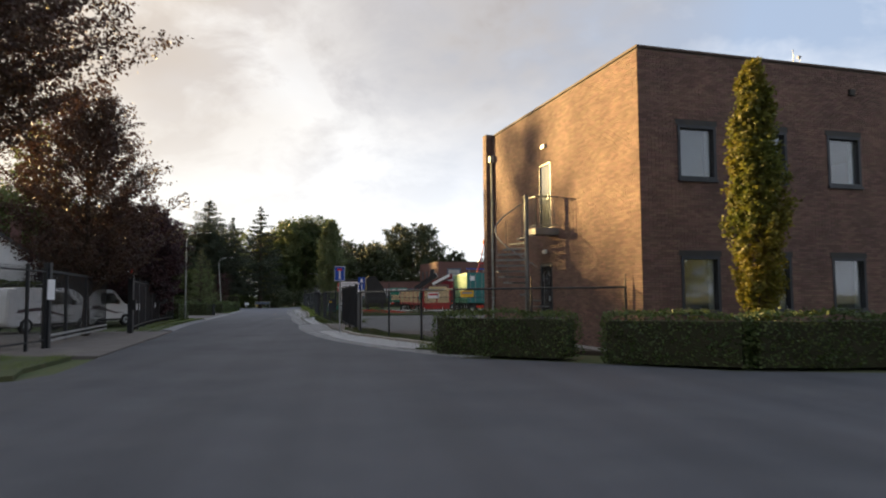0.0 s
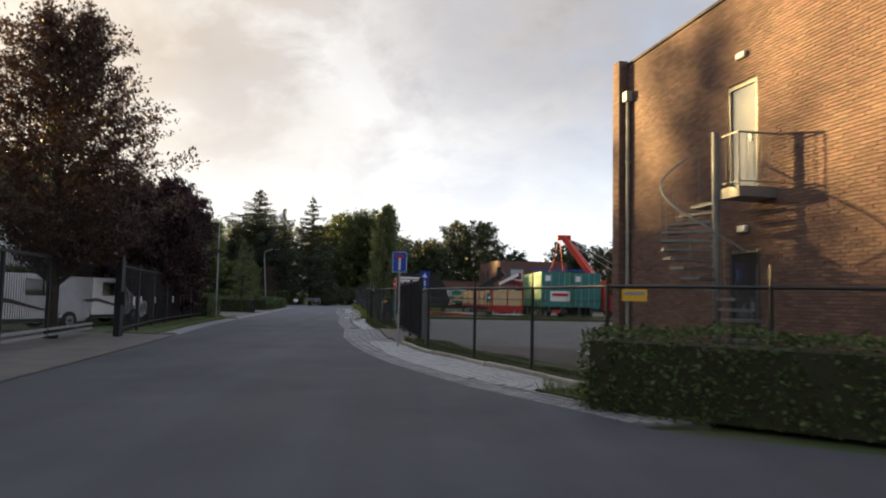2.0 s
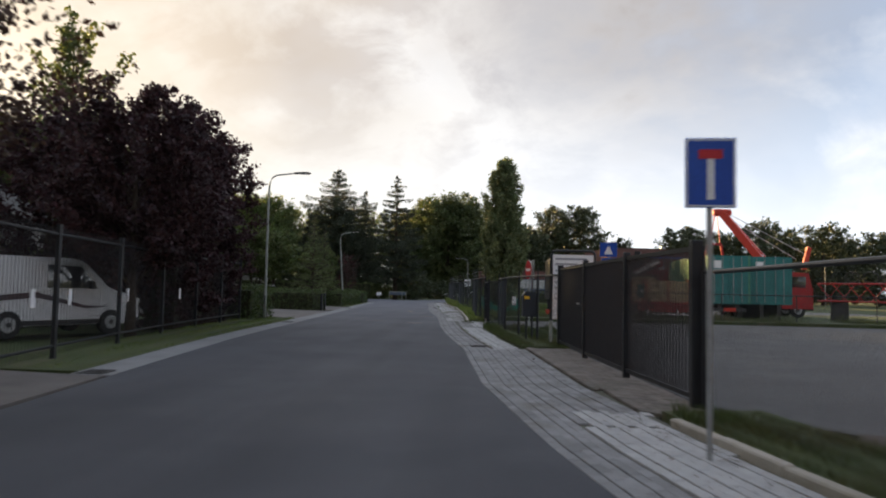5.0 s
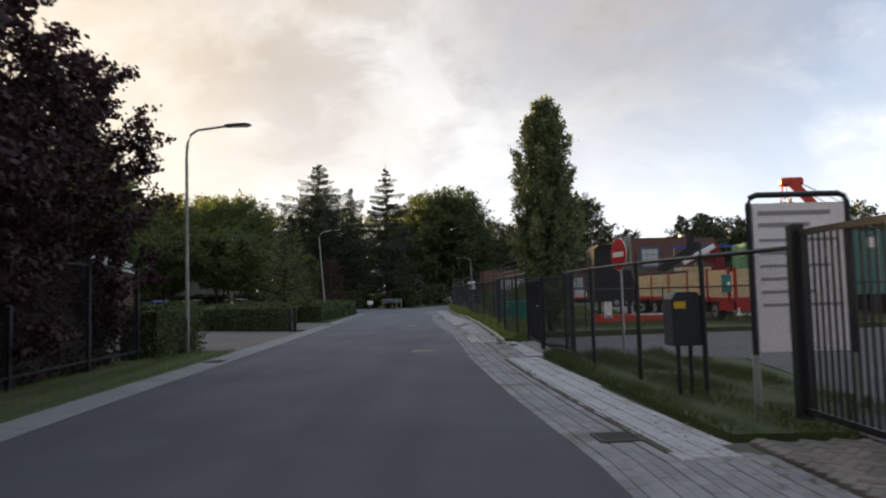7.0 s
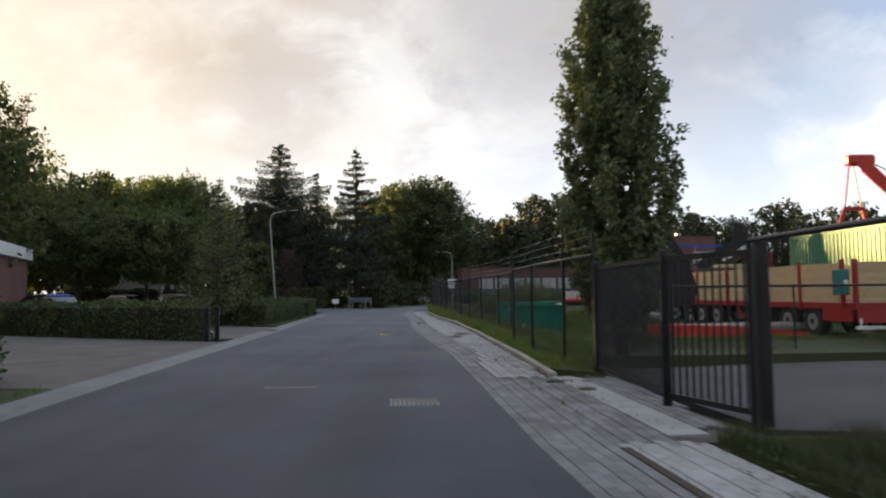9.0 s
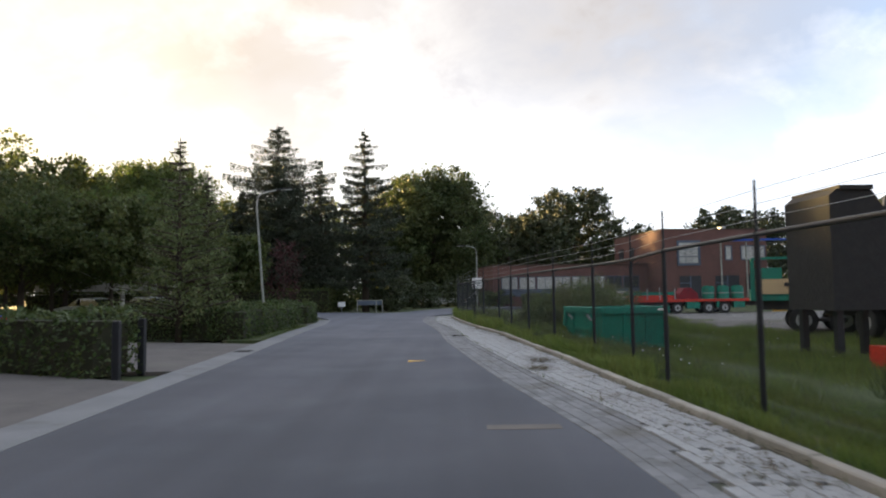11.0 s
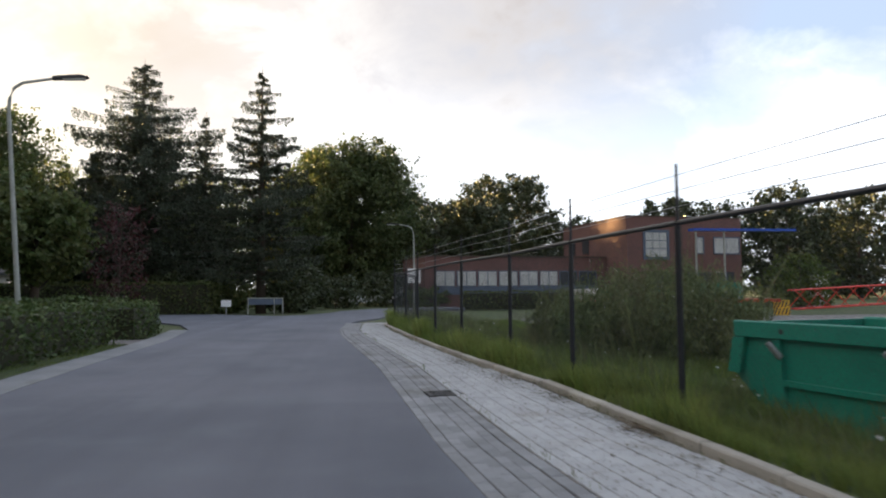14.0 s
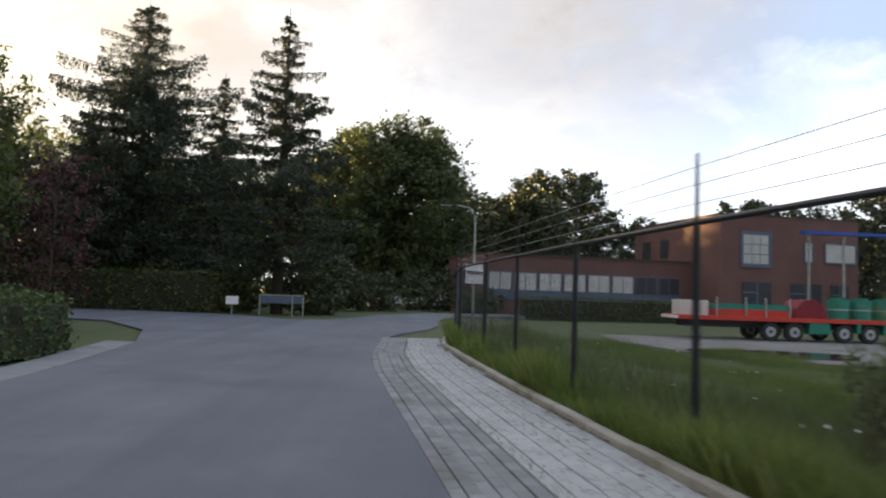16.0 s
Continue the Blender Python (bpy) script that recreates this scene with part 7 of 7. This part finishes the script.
part("hook_frame", beam(beam(beam(beam(bmesh.new(), (-0.3, 2.6, 5.2), (0.65, 2.6, 5.2), 0.16, 0.16), (-0.7, 2.6, 4.1), (0.9, 2.6, 4.1), 0.2, 0.2), (-0.25, 2.6, 5.2), (-0.65, 2.6, 4.1), 0.15, 0.15), (0.6, 2.6, 5.2), (0.8, 2.6, 4.1), 0.15, 0.15), "red", cr)
part("ram", rods(((3.9, 1.3, 3.5), (2.3, 2.4, 5.4), 0.1), n=8), "zinc", cr)
part("cable", rods(((1.2, 3.1, 7.6), (6.5, 2.4, 4.6), 0.03), ((1.2, 3.2, 7.3), (6.0, 2.6, 4.2), 0.03), n=5), "zinc", cr)
part("jib_stub", beam(bmesh.new(), (5.9, 1.2, 3.4), (6.3, 1.2, 5.0), 0.25, 0.3), "orange", cr)


def lattice(label, a, b, w, h, mat, bays, stand):
    t = thing("lattice_boom", label, "crane boom", "lattice booms")
    a, b = Vector(a), Vector(b)
    way = (b - a).normalized()
    side = way.cross(Vector((0, 0, 1))).normalized() * w / 2
    up = Vector((0, 0, h / 2))
    corner = [side + up, side - up, -side - up, -side + up]
    for c in corner:
        part("chord", rod(bmesh.new(), a + c, b + c, 0.05, None, 6), mat, t)
    for k in range(bays):
        p, q = a.lerp(b, k / bays), a.lerp(b, (k + 1) / bays)
        for i in range(4):
            part("brace", rod(bmesh.new(), p + corner[i], q + corner[(i + 1) % 4], 0.03, None, 5), mat, t)
    for s in stand:
        p = a.lerp(b, s)
        part("trestle", boxes(((p.x - 0.5, p.y - 0.12, -0.06), (p.x + 0.5, p.y + 0.12, p.z - h / 2 - 0.04))), "chassis", t)
    return t


lattice("red lattice crane section resting on trestles", (22.2, 67.2, 1.7), (26.6, 61.2, 1.7), 1.0, 1.1, "red", 8, (0.15, 0.8))
lattice("long orange-red lattice jib lying in the field", (25.4, 108.2, 0.55), (37.5, 106.5, 1.2), 1.1, 1.3, "orange", 10, (0.1, 0.85))
single("white_cabinet", boxes(((34.2, 118.2, -0.4), (35.4, 119.0, 2.5)), bevel=0.03), "signwhite", "white steel cabinet beside the lattice jib", "cabinet")
hoops = thing("hose_reels", "dark hose hoops lying on the red lattice", "hose reel", "", (24.3, 64.4, 2.3), -53)
for k in range(4):
    ring = [(-1.6 + k * 1.1 + 0.42 * math.cos(a), 0.0, 0.36 + 0.34 * math.sin(a)) for a in np.linspace(0, 2 * math.pi, 15)]
    part("hoop", pipe(bmesh.new(), ring, 0.03, 5), "chassis", hoops)

# green skip in the field
sk = thing("skip", "teal green open steel skip with one sloping end in long grass", "skip", "", (0.28, 70.86, -0.22), -77.7)
LS, WS, HS = 2.67, 1.96, 1.14
outer = [(0.0, HS), (LS, HS), (LS - 0.07, 0.0), (0.62, 0.0), (-0.09, 0.58)]
for w in (0.0, WS - 0.05):
    part("side_plate", prism(bmesh.new(), outer, w, w + 0.05), "teal", sk)
for (xa, za), (xb, zb) in (((0.0, HS), (-0.09, 0.58)), ((-0.09, 0.58), (0.62, 0.0)), ((LS, HS), (LS - 0.07, 0.0))):
    d = 0.05 if xa < 1 else -0.05
    part("end_plate", prism(bmesh.new(), [(xa, za), (xb, zb), (xb + d, zb), (xa + d, za)], 0.05, WS - 0.05), "teal", sk)
part("floor_plate", boxes(((0.64, 0.05, 0.0), (LS - 0.12, WS - 0.05, 0.05))), "teal", sk)
part("rim", boxes(((0.0, -0.07, HS - 0.17), (LS + 0.07, -0.002, HS + 0.02)), ((0.0, WS + 0.002, HS - 0.17), (LS + 0.07, WS + 0.07, HS + 0.02)), bevel=0.012), "teal", sk)
part("end_rim", boxes(((LS + 0.002, 0.0, HS - 0.17), (LS + 0.07, WS, HS + 0.018)), bevel=0.012), "teal", sk)
for w in (-0.06, WS + 0.002):
    part("cheek_frame", prism(bmesh.new(), [(-0.02, HS - 0.172), (0.16, HS - 0.172), (0.07, 0.56), (-0.11, 0.56)], w, w + 0.058), "teal", sk)
for x in (0.62, 2.0):
    part("stiffener", prism(bmesh.new(), [(x - 0.05, HS - 0.172), (x + 0.05, HS - 0.172), (x + 0.12, 0.02), (x + 0.04, 0.02)], -0.05, -0.002), "teal", sk)
    part("lifting_lug", rods(((x - 0.02, -0.15, HS - 0.2), (x + 0.06, -0.05, HS - 0.36), 0.035)), "zinc", sk)
    part("lug_hole", rods(((x + 0.1, -0.078, HS - 0.08), (x + 0.1, -0.06, HS - 0.08), 0.03)), "chassis", sk)
part("skirt_rail", boxes(((0.7, -0.05, 0.48), (2.02, -0.003, 0.54))), "teal", sk)
for w in (0.0, 0.62, 1.3, WS - 0.08):
    part("end_rib", prism(bmesh.new(), [(LS + 0.0, HS - 0.172), (LS + 0.05, HS - 0.172), (LS - 0.01, 0.04), (LS - 0.065, 0.04)], w, w + 0.08), "teal", sk)
for w in (0.15, WS - 0.35):
    part("foot", boxes(((LS - 0.1, w, -0.04), (LS + 0.06, w + 0.2, 0.1)), bevel=0.01), "teal", sk)
part("end_plate_sticker", boxes(((LS + 0.071, WS - 0.32, HS - 0.1), (LS + 0.075, WS - 0.05, HS - 0.03))), "signwhite", sk)
part("load", boxes(((0.4, 0.06, 0.7), (LS - 0.1, WS - 0.06, 0.76))), "litter", sk)

# green works trailer
gm = thing("works_trailer", "green works trailer with rail frame and boxes aboard", "trailer", "", (7.1, 73.2, -0.14), -22)
part("deck", boxes(((0, 0, 1.12), (5.6, 2.0, 1.52))), "teal", gm)
part("rail_frame", boxes(((0.05, 0.0, 1.52), (0.13, 0.08, 2.62)), ((0.05, 0.0, 2.54), (1.9, 0.08, 2.62)), ((0.05, 1.92, 1.52), (0.13, 2.0, 2.62)), ((0.05, 0.08, 2.54), (0.13, 1.92, 2.62))), "teal", gm)
part("tail_panel", boxes(((0.02, 0.05, 1.53), (1.0, 0.1, 2.25))), "teal", gm)
bd = part("wooden_board", boxes(((0.15, -0.06, 1.35), (1.25, -0.01, 1.86))), "board", gm)
for x in (0.2, 1.05):
    part("clamp", boxes(((x, -0.1, 1.6), (x + 0.16, -0.06, 1.74))), "chassis", bd)
part("crate", boxes(((1.5, 0.2, 1.53), (2.1, 0.9, 2.2))), "board", gm, "brown wooden crate with yellow labels")
part("engine_box", boxes(((2.15, 0.1, 1.53), (4.2, 1.8, 2.5)), bevel=0.08), "chassis", gm)
part("mast", beam(beam(bmesh.new(), (2.6, 0.9, 2.5), (4.9, 1.1, 4.0), 0.5, 0.5), (4.3, 1.0, 3.4), (4.5, 1.0, 4.6), 0.4, 0.4), "black", gm)
for x in (1.6, 2.8, 4.4):
    wheel(gm, x, 0.1, 0.45, 0.45, 0.3, "y")
    wheel(gm, x, 1.9, 0.45, 0.45, 0.3, "y")
part("axle_frame", boxes(((0.3, 0.4, 0.8), (5.4, 0.6, 1.12)), ((0.3, 1.4, 0.8), (5.4, 1.6, 1.12)), ((1.5, 0.1, 0.4), (4.5, 1.9, 0.5))), "chassis", gm)

# red flatbed with loads
fb = thing("flatbed_trailer", "long red flatbed trailer with planks and tanks aboard", "trailer", "", (9.4, 106.0, -0.5), -2)
part("deck", boxes(((0, 0, 0.96), (13.6, 2.5, 1.16))), "orange", fb)
part("spine", boxes(((0.5, 0.8, 0.6), (13.2, 1.0, 0.96)), ((0.5, 1.5, 0.6), (13.2, 1.7, 0.96))), "chassis", fb)
for x in (4.6, 5.8, 8.3, 9.6):
    for y in (0.2, 2.3):
        wheel(fb, x, y, 0.46, 0.46, 0.32, "y")
for a, b, c in ((6.55, 7.6, 0.4), (8.95, 9.15, 0.5), (10.3, 11.2, 0.45)):
    part("underbox", boxes(((a, 0.05, c), (b, 0.6, 0.95)), bevel=0.02), "teal", fb)
part("light_board", boxes(((-0.05, 0.1, 0.98), (0.0, 2.4, 1.12))), "signwhite", fb)
pk = single("packing_box", boxes(((0, 0, 0), (1.5, 1.0, 0.75)), bevel=0.02), "render_wall", "pale grey box on a flatbed trailer", "box")
pk.matrix_basis = pose(9.6, 106.5, 0.655, 0, 0, -2)
pl = thing("plank_stack", "teal and red planks between steel stakes on a trailer", "plank stack", "", (11.4, 106.0, 0.655), -2)
part("plank", boxes(((0, 0.2, 0.0), (3.6, 2.0, 0.35))), "orange", pl)
part("plank", boxes(((0, 0.2, 0.354), (3.6, 2.0, 0.62))), "teal", pl)
for x in (-0.06, 1.4, 2.4, 3.62):
    part("stake", boxes(((x, 0.1, 0.0), (x + 0.06, 0.18, 0.95))), "zinc", pl)
tp = single("tarpaulin", prism(bmesh.new(), [(0, 0), (1.6, 0), (1.5, 0.5), (1.0, 0.95), (0.4, 0.9), (0.1, 0.5)], 0, 1.6), "maroon", "maroon tarpaulin over a heap on a trailer", "tarpaulin")
tp.matrix_basis = pose(15.4, 106.1, 0.655, 0, 0, -2)
for x, y in ((18.1, 106.9), (19.3, 106.9), (20.5, 106.9)):
    tk = thing("tank", "teal green steel tank strapped on a trailer", "tank", "tanks on the trailer", (x, y, 0.655), -2)
    part("shell", rods(((0, 0, 0.0), (0, 0, 1.0), 0.5), n=18), "teal", tk)
    part("lid", rods(((0, 0, 1.0), (0, 0, 1.1), 0.35), n=14), "teal", tk)
    part("strap", rods(((0, 0, 0.45), (0, 0, 0.52), 0.51), n=18), "zinc", tk)
bk = thing("barrier_panel", "yellow and black striped hazard panel beside the trailer", "barrier")
part("panel", boxes(((0, 0, 0), (1.2, 0.06, 1.0))), "yellow", bk)
for k in range(5):
    x = -0.02 + k * 0.26
    for z, d in ((0.04, 0.18), (0.53, 0.18)):
        part("stripe", prism(bmesh.new(), [(max(x, 0), z), (min(x + 0.12, 1.19), z), (min(x + 0.12 + d, 1.19), z + 0.43), (min(x + d, 1.18), z + 0.43)], -0.008, -0.002), "black", bk)
bk.matrix_basis = pose(23.6, 107.4, -0.47, 0, 0, 2)

# loader crane of a lorry behind the board trailer
lc = thing("loader_crane", "folded white and maroon loader crane on a dark lorry", "crane lorry", "", (11.6, 74.5, -0.07), 0)
part("bed", boxes(((0.0, 0.0, 0.9), (4.2, 2.3, 1.25)), bevel=0.03), "chassis", lc)
for x in (0.8, 3.3):
    for y in (0.2, 2.1):
        wheel(lc, x, y, 0.48, 0.48, 0.3, "y")
part("column", boxes(((2.3, 0.8, 1.25), (2.9, 1.4, 3.3)), bevel=0.05), "maroon", lc)
part("main_arm", beam(bmesh.new(), (2.7, 1.1, 3.1), (0.4, 1.0, 3.3), 0.3, 0.4), "maroon", lc)
part("fly_arm", beam(bmesh.new(), (0.4, 0.9, 3.0), (2.3, 0.8, 4.0), 0.22, 0.28), "white", lc)
part("ram", rods(((0.7, 0.75, 2.9), (1.9, 0.7, 3.45), 0.06), n=8), "chassis", lc)
part("grab", boxes(((2.1, 0.7, 3.5), (2.6, 1.2, 4.1)), bevel=0.08), "maroon", lc)
part("cargo", boxes(((0.1, 0.3, 1.25), (1.9, 1.9, 2.7)), bevel=0.05), "board", lc)


def parked_car(label, x, y, turn, paint):
    """Nose towards +y."""
    t = thing("parked_car", label, "car", "parked cars", (x, y, 0.0), turn)
    low = [(0.05, 0.3), (0.0, 0.62), (0.12, 0.88), (0.9, 0.95), (3.0, 0.92), (3.95, 0.76), (4.1, 0.5), (4.05, 0.3)]
    bm = prism(bmesh.new(), low, -0.85, 0.85, "x")
    bmesh.ops.bevel(bm, geom=list(bm.edges), offset=0.05, segments=2, affect="EDGES", clamp_overlap=True)
    part("body", bm, paint, t)
    part("cabin", prism(bmesh.new(), [(0.2, 0.9), (0.6, 1.36), (1.0, 1.44), (2.0, 1.42), (2.95, 0.9)], -0.7, 0.7, "x"), "vanglass", t)
    part("roof", prism(bmesh.new(), [(0.6, 1.37), (1.0, 1.45), (2.0, 1.43), (2.15, 1.36), (2.0, 1.47), (1.0, 1.49), (0.58, 1.4)], -0.68, 0.68, "x"), paint, t)
    for d in (1, -1):
        part("headlight", boxes(((d * 0.62 - 0.15, 3.98, 0.58), (d * 0.62 + 0.15, 4.1, 0.72)), bevel=0.02), "lampglass", t)
        part("tail_light", boxes(((d * 0.7 - 0.1, -0.02, 0.62), (d * 0.7 + 0.1, 0.06, 0.82)), bevel=0.02), "signred", t)
        for yy in (0.75, 3.25):
            wheel(t, d * 0.78, yy, 0.31, 0.31, 0.18)
    return t


parked_car("blue hatchback parked behind the clipped hedges", -19.6, 73.2, 72, "signblue")
parked_car("white hatchback parked beneath the garden trees", -21.0, 92.5, 80, "vanwhite")
parked_car("silver hatchback parked beneath the garden trees", -26.5, 96.0, 75, "pole")
parked_car("white car parked beyond the wood's edge", -1.5, 131.0, 85, "vanwhite")

# blue canopy beam on poles before the brick house
gt = thing("canopy_frame", "blue canopy beam carried on two pale posts", "canopy", "", (24.0, 119.2, 0), 2)
part("canopy_beam", boxes(((-0.3, -0.3, 6.3), (9.3, 0.5, 6.5))), "signblue", gt)
for x in (0.1, 2.7):
    part("canopy_post", rods(((x, 0, -0.4), (x, 0, 6.3), 0.09)), "pole", gt)
hedge("round clipped shrubs before the brick wing", [(4, 119.5), (16.5, 121.5)], -0.2, 1.2, 1.2, 81, "leaf_dark", 0.18, 60)
tree("shrub", "tall brown-green bush beside the brick house", (33.0, 118.5, -0.3), 4.6, 3.0, "leaf", 82, dome, 0.25, 5000, 0.08, 0.03, clumps=60, ragged=0.3, category="shrub")

# fallen leaves and weeds on the pavement
lr = np.random.default_rng(91)
spots = []
for x, y, n, w in ((-1.55, 63.05, 420, 0.26), (-1.75, 61.55, 380, 0.2), (-1.5, 69.4, 260, 0.2), (-1.75, 71.4, 90, 0.16), (-1.95, 73.2, 150, 0.22), (-2.3, 75.6, 170, 0.26), (-2.0, 78.2, 170, 0.2), (-2.5, 80.0, 140, 0.25), (-2.9, 84.5, 120, 0.3), (-1.2, 58.0, 120, 0.3), (-1.0, 54.5, 90, 0.3)):
    spots.append(np.stack([x + lr.normal(size=n) * w * 0.6, y + lr.normal(size=n) * w * 1.3, np.full(n, 0.034)], axis=1))
n = 1800
yy = lr.uniform(17, 92, n)
spots.append(np.stack([np.array([kerb_r(v) - abs(lr.normal()) * 0.35 for v in yy]), yy, np.full(n, 0.033)], axis=1))
n = 5000
yy = lr.uniform(51, 92, n)
spots.append(np.stack([np.array([edge_r(v) + 0.7 + (kerb_r(v) - edge_r(v) - 0.7) * lr.random() ** 0.8 for v in yy]), yy, np.full(n, 0.03)], axis=1))
litter = quads(np.concatenate(spots), np.where(np.arange(sum(len(a) for a in spots)) > sum(len(a) for a in spots) - n, 0.032, 0.06), lr, 0, 0.7)
litter[:, :, 2] = 0.028 + np.abs(litter[:, :, 2] - 0.033) * 0.35
tagged(new("fallen_leaves", cards("fallen_leaves", litter, "litter")), "brown fallen leaves and crumbs on the tiled pavement", "leaves", "", "stuff")
n = 1400
yy = lr.uniform(38, 92, n)
off = np.where(lr.random(n) < 0.5, 0.72, 1.0)
blades("joint_weeds", "weeds growing in the pavement joints", np.stack([np.where(off < 0.8, np.array([edge_r(v) for v in yy]) + 0.72 + lr.normal(size=n) * 0.02, np.array([kerb_r(v) for v in yy]) - 0.06 + lr.normal(size=n) * 0.03), yy, np.full(n, 0.0)], axis=1), 0.07, 92, "weed")

# ---- single bricks and paving pieces ----
r = random.Random(9)
for a, b, z, out in near_side:
    ob = part("brick", ONE_BRICK, "brick_one", wall_w)
    ob.location = (-out, a, z)
for piece, one, own_spots, parent in LATE:
    for x, y, z, turn in own_spots:
        ob = part(piece, one, "slab_one", parent)
        ob.matrix_basis = pose(x, y, z, 0, 0, math.degrees(turn))
